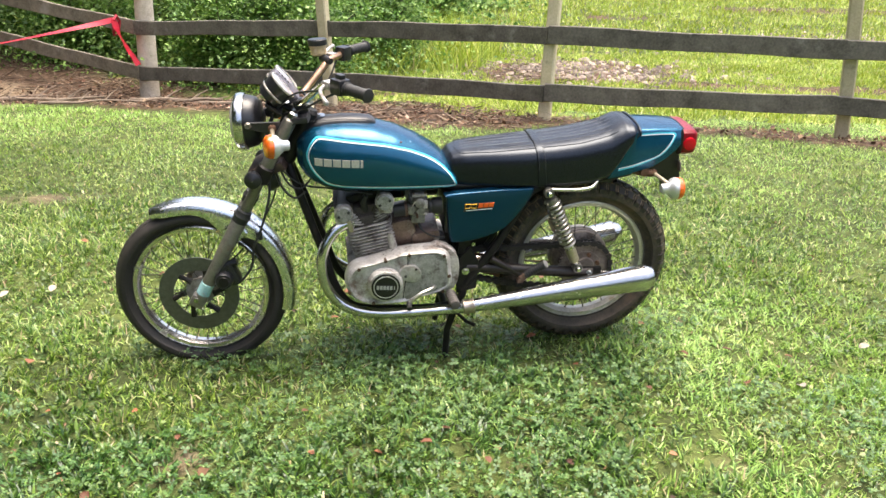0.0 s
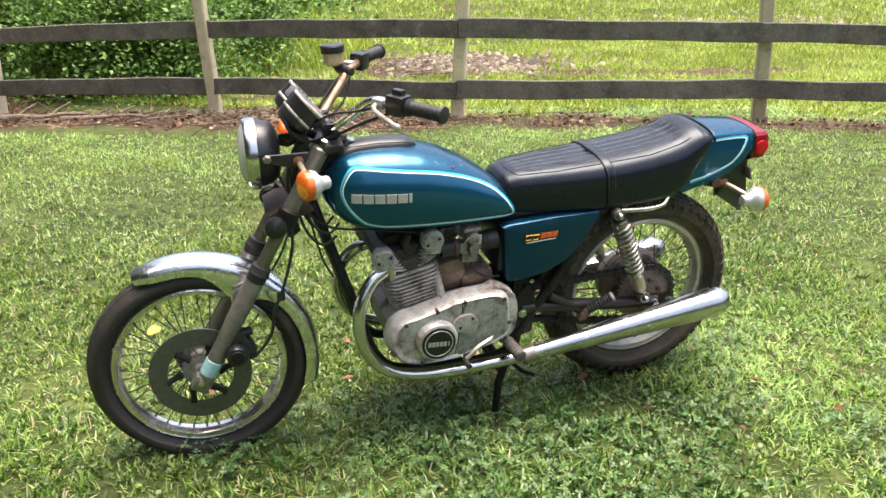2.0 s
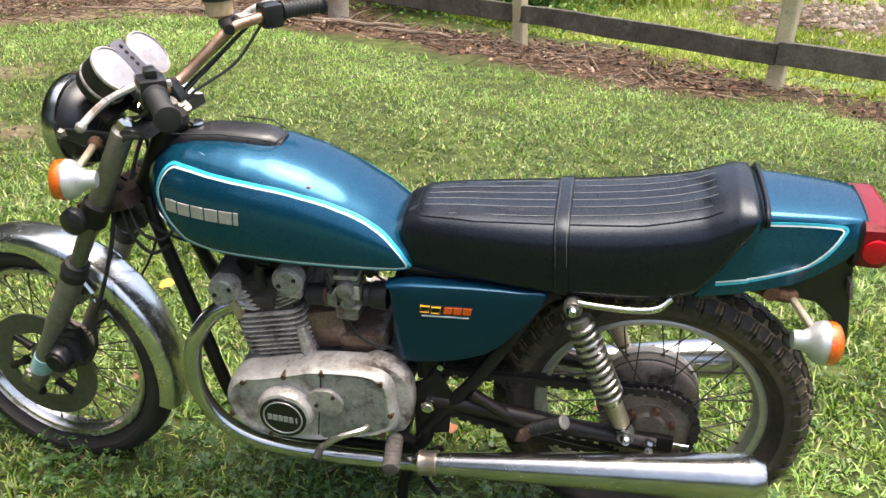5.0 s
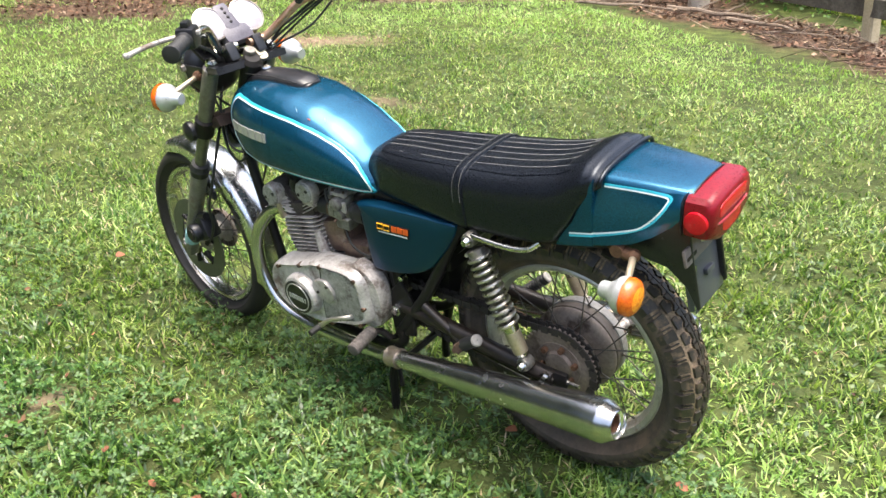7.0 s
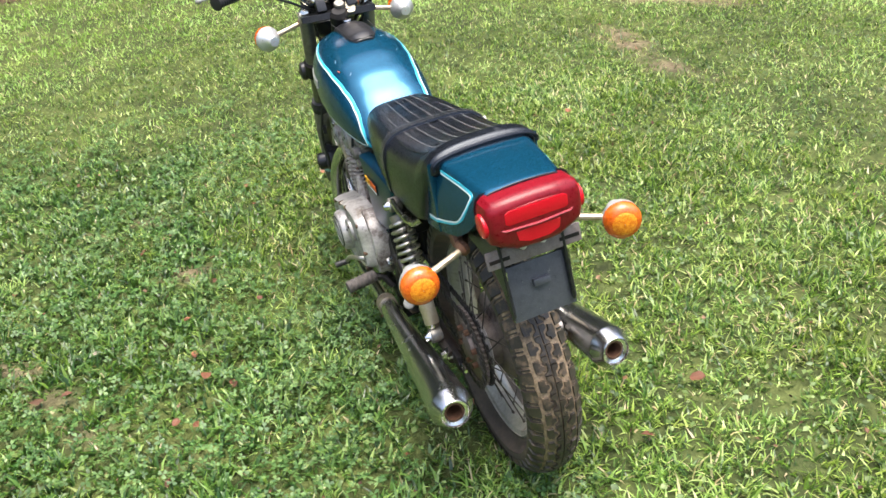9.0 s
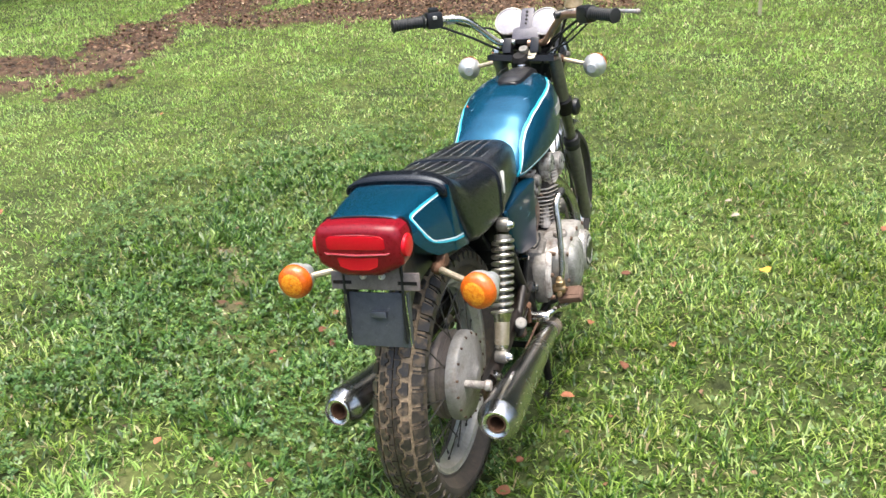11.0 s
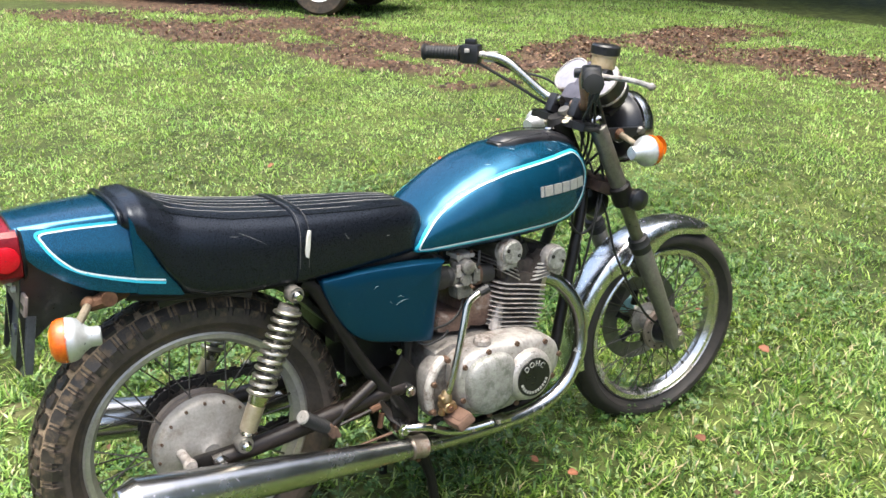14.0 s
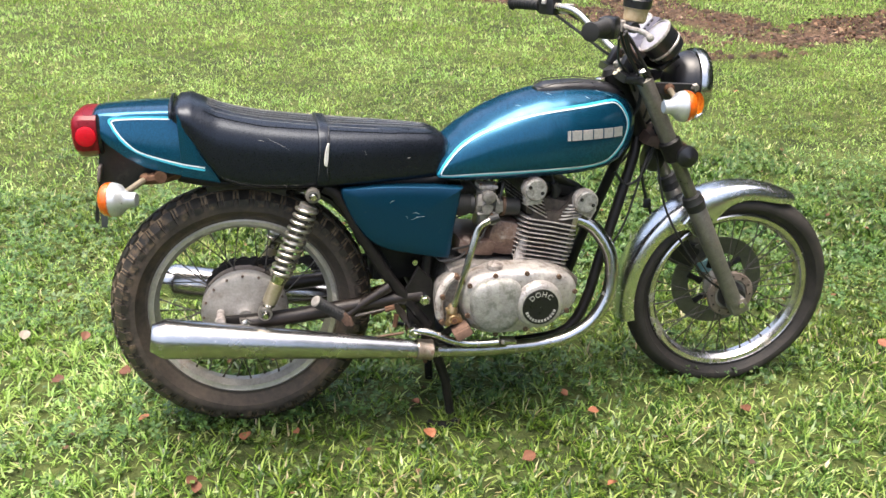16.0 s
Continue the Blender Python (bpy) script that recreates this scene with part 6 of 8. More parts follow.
# ---------------------------------------------------------------- side covers
LC = [(0.448, 0.640), (0.400, 0.640), (0.298, 0.636), (0.152, 0.622), (0.148, 0.604), (0.156, 0.524), (0.166, 0.452), (0.184, 0.441), (0.244, 0.449), (0.305, 0.467), (0.357, 0.496), (0.397, 0.542), (0.432, 0.595)]


COVER_PROFILE = [(1.0, -0.092), (1.0, -0.114), (0.988, -0.1195), (0.965, -0.1225), (0.90, -0.1245), (0.7, -0.1262), (0.4, -0.1270), (0.05, -0.1272)]
RC = [(0.428, 0.633), (0.400, 0.637), (0.298, 0.636), (0.140, 0.622), (0.131, 0.611), (0.148, 0.524), (0.160, 0.447), (0.174, 0.439), (0.244, 0.454), (0.315, 0.473), (0.357, 0.496), (0.390, 0.535), (0.416, 0.587)]
lcov = part("side_cover", dome(LC, COVER_PROFILE), teal_flat, bike, "teal side cover with small model badge")
rcov = part("side_cover", dome(RC, COVER_PROFILE).mirrored(), teal_flat, bike, "scratched teal side cover")
scuff = material("pale_scuff", (0.05, 0.12, 0.16), (0.10, 0.19, 0.23), 0.6, 0, 90, 0.1)
for x0, z0, x1, z1 in ((0.225, 0.556, 0.262, 0.548), (0.238, 0.562, 0.256, 0.566), (0.268, 0.552, 0.275, 0.559), (0.30, 0.60, 0.312, 0.596)):
    part("scratch", tube([(x0, 0.1268, z0), ((x0 + x1) / 2, 0.1271, (z0 + z1) / 2 + 0.003), (x1, 0.1268, z1)], [0.0004, 0.0009, 0.0004], 4), scuff, rcov)
badge = part("model_badge", slab([(0.207, 0.562), (0.308, 0.569), (0.311, 0.597), (0.210, 0.590)], -0.1300, -0.126, 0.0005, 1), decal_black, lcov, "yellow and orange model badge")
for x0 in (0.2105, 0.2320):
    ring = [(x0, -0.1306, 0.5745), (x0 + 0.017, -0.1306, 0.5757), (x0 + 0.0185, -0.1306, 0.5895), (x0 + 0.0015, -0.1306, 0.5885)]
    part("badge_frame", tube(ring, 0.0019, 6, True), decal_yellow, badge, "yellow outlined shape")
for i in range(3):
    x0, z0 = 0.2555 + 0.0182 * i, 0.5760 + 0.0012 * i
    part("badge_block", slab([(x0, z0), (x0 + 0.0160, z0 + 0.001), (x0 + 0.0185, z0 + 0.0165), (x0 + 0.0025, z0 + 0.0155)], -0.1312, -0.129, 0.0004, 1), decal_orange, badge, "orange slanted block")
part("badge_bar", slab([(0.214, 0.5652), (0.305, 0.5715), (0.305, 0.5740), (0.214, 0.5677)], -0.1312, -0.129, 0, 1), stripe_white, badge, "thin white bar")
both("cover_knob", lambda: lathe([(0.001, -0.118), (0.007, -0.118), (0.008, -0.108), (0.006, -0.09)], (0.250, 0, 0.432), (0, 1, 0), 12), pitted_chrome)
part("battery_box", box((0.28, 0, 0.55), (0.22, 0.17, 0.15), 0.01), black, bike)
part("tool_tray", box((0.275, 0.0, 0.425), (0.15, 0.10, 0.12), 0.012) + box((0.225, -0.095, 0.43), (0.05, 0.014, 0.09), 0.004), black, bike)
part("air_box", box((0.19, 0, 0.54), (0.09, 0.19, 0.16), 0.02), plastic, bike)

# ---------------------------------------------------------------- frame
def bar(name, pts, r, mirror=True, mat=None, label="", step=5):
    line = smooth_line(pts, step)
    f = tube(line, r, 12)
    if mirror:
        part(name, f.mirrored(), mat or black, bike, label)
        g = Form()
        g.v, g.f = f.v, f.f
        return part(name, g, mat or black, bike, label)
    return part(name, f, mat or black, bike, label)


bar("down_tube", [(-0.375, -0.020, 0.700), (-0.355, -0.040, 0.640), (-0.300, -0.062, 0.483), (-0.265, -0.075, 0.385), (-0.230, -0.085, 0.275), (-0.190, -0.092, 0.210), (-0.130, -0.098, 0.182), (0.00, -0.100, 0.175), (0.15, -0.102, 0.180), (0.215, -0.104, 0.215), (0.225, -0.104, 0.27)], 0.0145)
bar("backbone", [(-0.335, 0, 0.775), (-0.20, 0, 0.735), (0.05, 0, 0.675), (0.16, 0, 0.640)], 0.022, False)
bar("seat_rail", [(0.06, -0.050, 0.650), (0.16, -0.075, 0.638), (0.30, -0.080, 0.638), (0.50, -0.082, 0.642), (0.70, -0.076, 0.658), (0.80, -0.066, 0.676)], 0.0125)
bar("rear_tube", [(0.470, -0.102, 0.640), (0.430, -0.102, 0.605), (0.335, -0.104, 0.425), (0.262, -0.104, 0.318), (0.215, -0.104, 0.250)], 0.0150)
bar("seat_post", [(0.17, -0.070, 0.640), (0.20, -0.085, 0.50), (0.232, -0.100, 0.330)], 0.0125)
both("pivot_plate", lambda: slab([(0.20, 0.235), (0.27, 0.255), (0.275, 0.36), (0.24, 0.42), (0.205, 0.38), (0.195, 0.30)], -0.112, -0.100, 0.003, 1), black)
both("pivot_bolt", lambda: lathe([(0.001, -0.132), (0.009, -0.132), (0.010, -0.126), (0.015, -0.125), (0.016, -0.110)], (0.226, 0, 0.330), (0, 1, 0), 6), pitted_chrome)
bar("swingarm", [(0.232, -0.098, 0.336), (0.36, -0.104, 0.329), (0.55, -0.112, 0.316), (0.690, -0.114, 0.309)], 0.0195, True, greasy_iron, "greasy brown-black swingarm")
both("axle_plate", lambda: box((0.682, -0.113, 0.311), (0.085, 0.014, 0.038), 0.004), black)
both("rear_axle_nut", lambda: lathe([(0.001, -0.142), (0.009, -0.142), (0.010, -0.132), (0.016, -0.132), (0.016, -0.118)], RA, (0, 1, 0), 6), pitted_chrome)
both("chain_adjuster", lambda: tube([(0.715, -0.113, 0.310), (0.755, -0.113, 0.309)], 0.005, 8), pitted_chrome)
part("cross_tube", tube([(0.232, -0.1, 0.336), (0.232, 0.1, 0.336)], 0.02, 12), black, bike)
part("cross_tube", tube([(0.16, -0.1, 0.182), (0.16, 0.1, 0.182)], 0.014, 12), black, bike)
part("inner_mudguard", slab([(0.30, 0.40), (0.36, 0.50), (0.44, 0.59), (0.53, 0.645), (0.66, 0.672), (0.66, 0.666), (0.53, 0.636), (0.45, 0.58), (0.372, 0.492), (0.315, 0.395)], -0.058, 0.058, 0.002, 1), plastic, bike)


def shock():
    """Upper mount to lower mount, as lists along the leg."""
    return Vector((0.497, -0.131, 0.629)), Vector((0.628, -0.133, 0.340))


for s in (1, -1):
    a, b = shock()
    a, b = Vector((a.x, a.y * s, a.z)), Vector((b.x, b.y * s, b.z))
    d = b - a
    at = lambda t: a + d * t
    body = part("shock_absorber", tube([at(t) for t in (0.66, 0.67, 0.74, 0.93, 0.96)], [0.020, 0.0235, 0.0175, 0.0165, 0.010], 16), bar_chrome, bike, "chrome coil-spring shock absorber")
    part("damper_rod", tube([at(0.08), at(0.70)], 0.009, 10), dull_steel, body)
    part("spring_cap", tube([at(t) for t in (0.075, 0.08, 0.13, 0.135)], [0.014, 0.021, 0.0215, 0.016], 18), dull_steel, body)
    u = d.normalized()
    e1 = u.orthogonal().normalized()
    e2 = u.cross(e1)
    turns = 11
    coil = [at(0.10 + 0.58 * i / (turns * 16)) + 0.0240 * (math.cos(2 * math.pi * i / 16) * e1 + math.sin(2 * math.pi * i / 16) * e2) for i in range(turns * 16 + 1)]
    part("coil_spring", tube(coil, 0.0047, 8), spring_steel, body, "chrome coil spring")
    part("lower_sleeve", tube([at(t) for t in (0.735, 0.74, 0.90, 0.94, 0.955)], [0.016, 0.0185, 0.0180, 0.014, 0.010], 16), tan_metal, body)
    for p in (a, b):
        part("mount_eye", lathe([(0.005, -0.014), (0.016, -0.014), (0.0175, -0.010), (0.0175, 0.010), (0.016, 0.014), (0.005, 0.014)], p, (0, 1, 0), 18), dull_steel, body)
        part("mount_nut", lathe([(0.001, 0.027 * -s), (0.007, 0.027 * -s), (0.011, 0.020 * -s), (0.012, 0.013 * -s)], p, (0, 1, 0), 10), pitted_chrome, body)
bar("grab_rail", [(0.505, -0.136, 0.642), (0.53, -0.138, 0.641), (0.60, -0.137, 0.640), (0.645, -0.132, 0.646), (0.668, -0.118, 0.662)], 0.0068, False, bar_chrome, "thin tarnished chrome grab rail")

# ---------------------------------------------------------------- exhaust
def pipe():
    line = smooth_line([(-0.165, -0.085, 0.508), (-0.195, -0.092, 0.506), (-0.232, -0.105, 0.484), (-0.264, -0.124, 0.435), (-0.275, -0.138, 0.375), (-0.262, -0.148, 0.305), (-0.222, -0.153, 0.243),
                        (-0.160, -0.155, 0.205), (-0.08, -0.156, 0.190), (0.02, -0.156, 0.189), (0.12, -0.158, 0.195), (0.24, -0.162, 0.208)], 6)
    return tube(line, 0.0182, 16)


both("exhaust_pipe", pipe, chrome, "chrome exhaust header pipe")
M0, M1 = Vector((0.205, -0.161, 0.205)), Vector((0.893, -0.188, 0.325))


def silencer():
    d = M1 - M0
    n = d.length
    ts = [0.0, 0.01, 0.10, 0.25, 0.45, 0.65, 0.85, 0.950, 0.958, 0.990, 0.998, 1.0, 0.995, 0.970]
    rs_ = [0.0185, 0.0215, 0.0235, 0.0285, 0.0345, 0.0400, 0.0455, 0.0480, 0.0475, 0.0350, 0.0325, 0.0305, 0.0290, 0.0285]
    return lathe([(r, t * n) for r, t in zip(rs_, ts)], M0, tuple(d), 32)


clamp_mat = material("rust_stained_clamp", (0.30, 0.24, 0.19), (0.46, 0.40, 0.34), 0.34, 0.85, 40, 0.1, 5, 0.12, dirt=(0.12, 0.055, 0.03), dirt_scale=24, dirt_amount=0.38)
sil = both("silencer", silencer, silencer_chrome, "long tapered chrome silencer")
for o, s in zip(sil, (1, -1)):
    m0, m1 = Vector((M0.x, M0.y * s, M0.z)), Vector((M1.x, M1.y * s, M1.z))
    d = m1 - m0
    n = d.length
    part("end_ring", lathe([(0.0304, 0.9995 * n), (0.0288, 0.992 * n), (0.0225, 0.9885 * n), (0.0205, 0.984 * n), (0.0205, 0.975 * n)], m0, tuple(d), 28), guard_chrome, o, "bright chrome end ring")
    part("outlet", lathe([(0.0202, 0.976 * n), (0.0198, 0.986 * n), (0.0175, 0.9865 * n), (0.0170, 0.90 * n), (0.001, 0.90 * n)], m0, tuple(d), 24), rusty, o, "rusty silencer outlet")
    part("clamp", lathe([(0.020, 0.018 * n), (0.0262, 0.019 * n), (0.0275, 0.024 * n), (0.0262, 0.030 * n), (0.0258, 0.060 * n), (0.0275, 0.068 * n), (0.0275, 0.076 * n), (0.021, 0.077 * n)], m0, tuple(d), 24), clamp_mat, o, "rust-stained pipe clamp")
    part("clamp_bolt", box(tuple(m0 + d * 0.046 + Vector((0, 0, -0.030))), (0.010, 0.014, 0.012), 0.003), rusty, o)
both("exhaust_flange", lambda: box((-0.176, -0.080, 0.505), (0.016, 0.060, 0.046), 0.006, (0, -13, 0)), tan_metal)

# ---------------------------------------------------------------- engine
EU, EF = Vector((-0.235, 0, 0.972)), Vector((-0.972, 0, -0.235))
C0 = Vector((-0.090, 0, 0.422))
TOP_Y, TOP_ROLL = 0.008, 0.05


def eng(f, u, y=0.0):
    """A place in the leaning cylinder's own axes: f forward, u up."""
    p = C0 + EF * f + EU * u
    return Vector((p.x, y, p.z + TOP_ROLL * (y - 0.12)))


lean = math.degrees(math.atan2(0.235, 0.972))
part("crankcase", slab([(-0.185, 0.355), (-0.15, 0.385), (-0.06, 0.400), (0.03, 0.412), (0.12, 0.425), (0.165, 0.41), (0.185, 0.35), (0.165, 0.26), (0.05, 0.225), (-0.10, 0.228), (-0.17, 0.27)], -0.125, 0.135, 0.012, 2), crank_alloy, bike, "grimy alloy crankcase")
LCOV = [(-0.196, 0.330), (-0.182, 0.366), (-0.154, 0.386), (-0.126, 0.392), (-0.083, 0.405), (-0.034, 0.420), (-0.005, 0.430), (0.061, 0.438), (0.121, 0.440), (0.150, 0.428), (0.164, 0.406), (0.168, 0.366), (0.176, 0.308), (0.158, 0.288), (0.12, 0.270), (0.06, 0.255), (0.01, 0.238), (-0.06, 0.232), (-0.13, 0.236), (-0.175, 0.262), (-0.194, 0.300)]
lcover = part("engine_cover", dome(LCOV, [(1.0, -0.110), (1.0, -0.146), (0.992, -0.156), (0.975, -0.165), (0.95, -0.1725), (0.92, -0.1760), (0.89, -0.1745), (0.865, -0.1700), (0.84, -0.1685), (0.7, -0.1700), (0.4, -0.1715), (0.05, -0.172)]), lightened_left_alloy, bike, "polished alloy left engine cover")
part("engine_cover_boss", lathe([(0.062, -0.160), (0.061, -0.186), (0.056, -0.196), (0.052, -0.198), (0.0, -0.198)], (-0.060, 0, 0.317), (0, 1, 0), 40), lightened_left_alloy, lcover)
part("cover_disc", lathe([(0.001, -0.2005), (0.049, -0.2005), (0.050, -0.197)], (-0.060, 0, 0.317), (0, 1, 0), 40), decal_black, lcover, "round black cap with silver ring")
part("disc_ring", lathe([(0.039, -0.2005), (0.0395, -0.2018), (0.042, -0.2018), (0.0425, -0.2005)], (-0.060, 0, 0.317), (0, 1, 0), 40), emblem_silver, lcover)
for i in range(6):
    x = -0.0895 + i * 0.0112
    part("disc_bar", box((x + 0.0025, -0.2012, 0.317 - i * 0.0006), (0.0088 if i < 5 else 0.003, 0.002, 0.014), 0.0), emblem_silver, lcover)
part("inspection_cap", slab([(-0.012, 0.345), (-0.005, 0.378), (0.036, 0.388), (0.062, 0.362), (0.058, 0.334), (0.030, 0.322)], -0.183, -0.165, 0.005, 2, smooth=3), alloy_polish, lcover)
seam = smooth_line([(0.015, -0.168, 0.424), (0.016, -0.1720, 0.39), (0.010, -0.1725, 0.33), (0.002, -0.168, 0.248)], 5)
rear_half = [(0.022, 0.414), (0.060, 0.424), (0.115, 0.425), (0.144, 0.412), (0.152, 0.370), (0.156, 0.315), (0.136, 0.293), (0.060, 0.268), (0.010, 0.256)]
part("sprocket_panel", slab(rear_half, -0.1738, -0.160, 0.003, 2, smooth=3), cap_alloy, lcover, "dull grey rear half of the cover")
for x, z in ((0.008, 0.348), (0.044, 0.374)):
    part("cap_screw", lathe([(0.001, -0.1865), (0.004, -0.1862), (0.005, -0.180)], (x, 0, z), (0, 1, 0), 10), greasy_iron, lcover)
part("cover_seam", tube(seam, 0.0016, 5), black, lcover)
for x, z in ((-0.150, 0.374), (-0.06, 0.404), (0.02, 0.424), (0.14, 0.418), (0.160, 0.34), (0.14, 0.282), (0.03, 0.250), (-0.10, 0.242), (-0.182, 0.285)):
    part("cover_screw", lathe([(0.001, -0.178), (0.006, -0.178), (0.007, -0.160)], (x, 0, z), (0, 1, 0), 10), brown_iron, lcover)
part("sprocket_cover", slab([(0.10, 0.44), (0.175, 0.425), (0.20, 0.36), (0.185, 0.28), (0.11, 0.275)], -0.150, -0.100, 0.01, 2, smooth=3), alloy, bike)

RCOV = [(0.140, 0.388), (0.122, 0.406), (0.095, 0.415), (0.055, 0.420), (0.0, 0.420), (-0.06, 0.416), (-0.115, 0.402), (-0.150, 0.380), (-0.162, 0.350), (-0.158, 0.312), (-0.125, 0.285), (-0.085, 0.262), (-0.03, 0.250), (0.03, 0.246), (0.085, 0.252), (0.122, 0.275), (0.142, 0.315), (0.148, 0.360)]
rcover = part("engine_cover", dome(RCOV, [(1.0, 0.120), (1.0, 0.170), (0.985, 0.182), (0.955, 0.190), (0.90, 0.196), (0.80, 0.200), (0.6, 0.203), (0.3, 0.205), (0.05, 0.205)]), alloy_polish, bike, "stained alloy right engine cover")
part("clutch_dome", dome([(0.128, 0.35), (0.115, 0.388), (0.075, 0.404), (0.02, 0.400), (-0.005, 0.372), (-0.005, 0.31), (0.02, 0.270), (0.08, 0.262), (0.118, 0.295)], [(1.0, 0.185), (1.0, 0.205), (0.97, 0.212), (0.90, 0.217), (0.75, 0.221), (0.5, 0.2235), (0.05, 0.2245)], 4), dome_alloy, rcover, "corroded clutch dome")
part("round_boss", lathe([(0.064, 0.190), (0.063, 0.212), (0.058, 0.222), (0.052, 0.226), (0.0, 0.226)], (-0.049, 0, 0.328), (0, 1, 0), 40), alloy_polish, rcover)
part("cover_disc", lathe([(0.001, 0.2285), (0.047, 0.2285), (0.048, 0.2255)], (-0.049, 0, 0.328), (0, 1, 0), 40), decal_black, rcover, "round black cap lettered DOHC")
for ch, ang in zip("DOHC", (42, 14, -14, -42)):
    word(ch, 0.019, 0.0008, "lettering", emblem_silver, rcover, Matrix.Translation((-0.049, 0.2293, 0.328)) @ pose(0, 0, 0, 0, ang, 0) @ Matrix.Translation((0, 0, 0.034)) @ pose(0, 0, 0, 90, 0, 180))
for i in range(12):
    a = radians(200 + 140 * i / 11)
    part("disc_bar", box((-0.049 - 0.038 * math.cos(a), 0.2292, 0.328 + 0.038 * math.sin(a)), (0.0052, 0.0014, 0.0065), 0.0, (0, 90 + math.degrees(a), 0)), emblem_silver, rcover)
for x, z in ((0.128, 0.390), (0.062, 0.411), (-0.02, 0.410), (-0.105, 0.394), (-0.150, 0.35), (-0.13, 0.298), (-0.02, 0.258), (0.06, 0.252), (0.134, 0.31)):
    part("cover_screw", lathe([(0.001, 0.202), (0.006, 0.202), (0.007, 0.197)], (x, 0, z), (0, 1, 0), 10), brown_iron, rcover)
part("oil_cap", lathe([(0.001, 0.014), (0.016, 0.014), (0.020, 0.010), (0.021, 0.0)], (0.055, 0.165, 0.420), (0, 0, 1), 20), alloy, rcover)
part("kickstart_housing", slab([(0.145, 0.40), (0.195, 0.385), (0.205, 0.33), (0.195, 0.27), (0.160, 0.262), (0.145, 0.30)], 0.110, 0.150, 0.010, 2, smooth=3), crank_alloy, bike, "grimy kickstart housing")
rim_arc = smooth_line([(0.150, 0.150, 0.403), (0.176, 0.152, 0.385), (0.193, 0.152, 0.350), (0.197, 0.152, 0.315), (0.192, 0.150, 0.285)], 5)
part("housing_flange", tube(rim_arc, [0.006] + [0.0115] * (len(rim_arc) - 2) + [0.007], 10), alloy, bike, "pale oxidised housing flange")
for x, z in ((0.152, 0.402), (0.190, 0.352), (0.192, 0.284)):
    part("housing_screw", lathe([(0.001, 0.170), (0.006, 0.170), (0.0075, 0.162), (0.0075, 0.150)], (x, 0, z), (0, 1, 0), 8), brown_iron, bike)
brass_metal = material("stained_brassy_steel", (0.26, 0.17, 0.085), (0.46, 0.34, 0.19), 0.36, 0.85, 30, 0.12, 5, 0.12, dirt=(0.10, 0.05, 0.025), dirt_scale=40, dirt_amount=0.40)
kick = part("kickstart_lever", tube(smooth_line([(0.167, 0.182, 0.328), (0.160, 0.186, 0.350), (0.140, 0.184, 0.410), (0.118, 0.178, 0.480), (0.104, 0.172, 0.520), (0.092, 0.172, 0.538), (0.068, 0.176, 0.552)], 5), 0.0085, 10), bar_chrome, bike, "tarnished kickstart lever")
boss = part("kickstart_boss", tube([(0.166, 0.178, 0.338), (0.168, 0.181, 0.326), (0.170, 0.182, 0.314)], [0.009, 0.0135, 0.014], 14)
            + box((0.172, 0.181, 0.322), (0.026, 0.022, 0.016), 0.005, (0, 12, 0)) + lathe([(0.001, 0.196), (0.011, 0.196), (0.014, 0.192), (0.015, 0.166), (0.012, 0.160)], (0.167, 0, 0.300), (0, 1, 0), 18), brass_metal, kick, "brassy stained lever boss")
part("boss_bolt", lathe([(0.001, 0.201), (0.006, 0.201), (0.0065, 0.195)], (0.167, 0, 0.300), (0, 1, 0), 6), rusty, boss)
part("boss_pinch", box((0.152, 0.182, 0.298), (0.014, 0.016, 0.020), 0.003, (0, 20, 0)) + box((0.180, 0.180, 0.288), (0.012, 0.014, 0.016), 0.003, (0, -18, 0)), brass_metal, boss)
part("kickstart_tip", tube([(0.072, 0.175, 0.550), (0.050, 0.180, 0.558)], 0.0105, 10), grip_rubber, kick)
part("starter_cover", box((0.010, 0, 0.470), (0.090, 0.19, 0.100), 0.030, (0, -14, 0)) + box((0.085, 0, 0.452), (0.10, 0.20, 0.044), 0.015, (0, -8, 0)), hot_rust, bike, "rust-brown cover behind the cylinders")

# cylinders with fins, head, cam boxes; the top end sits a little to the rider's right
barrel = part("cylinder_block", box(tuple(eng(0, 0.050, TOP_Y)), (0.116, 0.204, 0.15), 0.01, (0, -lean, 0)), fin_core_brown, bike, "grey alloy cylinder block")


def fin_plate(f0, f1, w, u, thick, mat, parent, tilt=0.0, sag=0.0):
    """A rounded fin from f0 to f1, w to each side, tilted and sagging towards its ends."""
    pts = []
    for k in range(32):
        a = 2 * math.pi * k / 32
        c, s = math.cos(a), math.sin(a)
        pts.append((math.copysign(abs(c) ** 0.38, c), math.copysign(abs(s) ** 0.38, s)))
    fm, fh = (f0 + f1) / 2, (f1 - f0) / 2
    rings = []
    for du, k in ((-thick / 2, 0.985), (-thick * 0.3, 1.0), (thick * 0.3, 1.0), (thick / 2, 0.985)):
        rings.append([eng(fm + c * fh * k, u + du + tilt * c * fh - sag * c * c, TOP_Y + s * w * k) for c, s in pts])
    return part("cooling_fin", loft(rings), mat, parent)


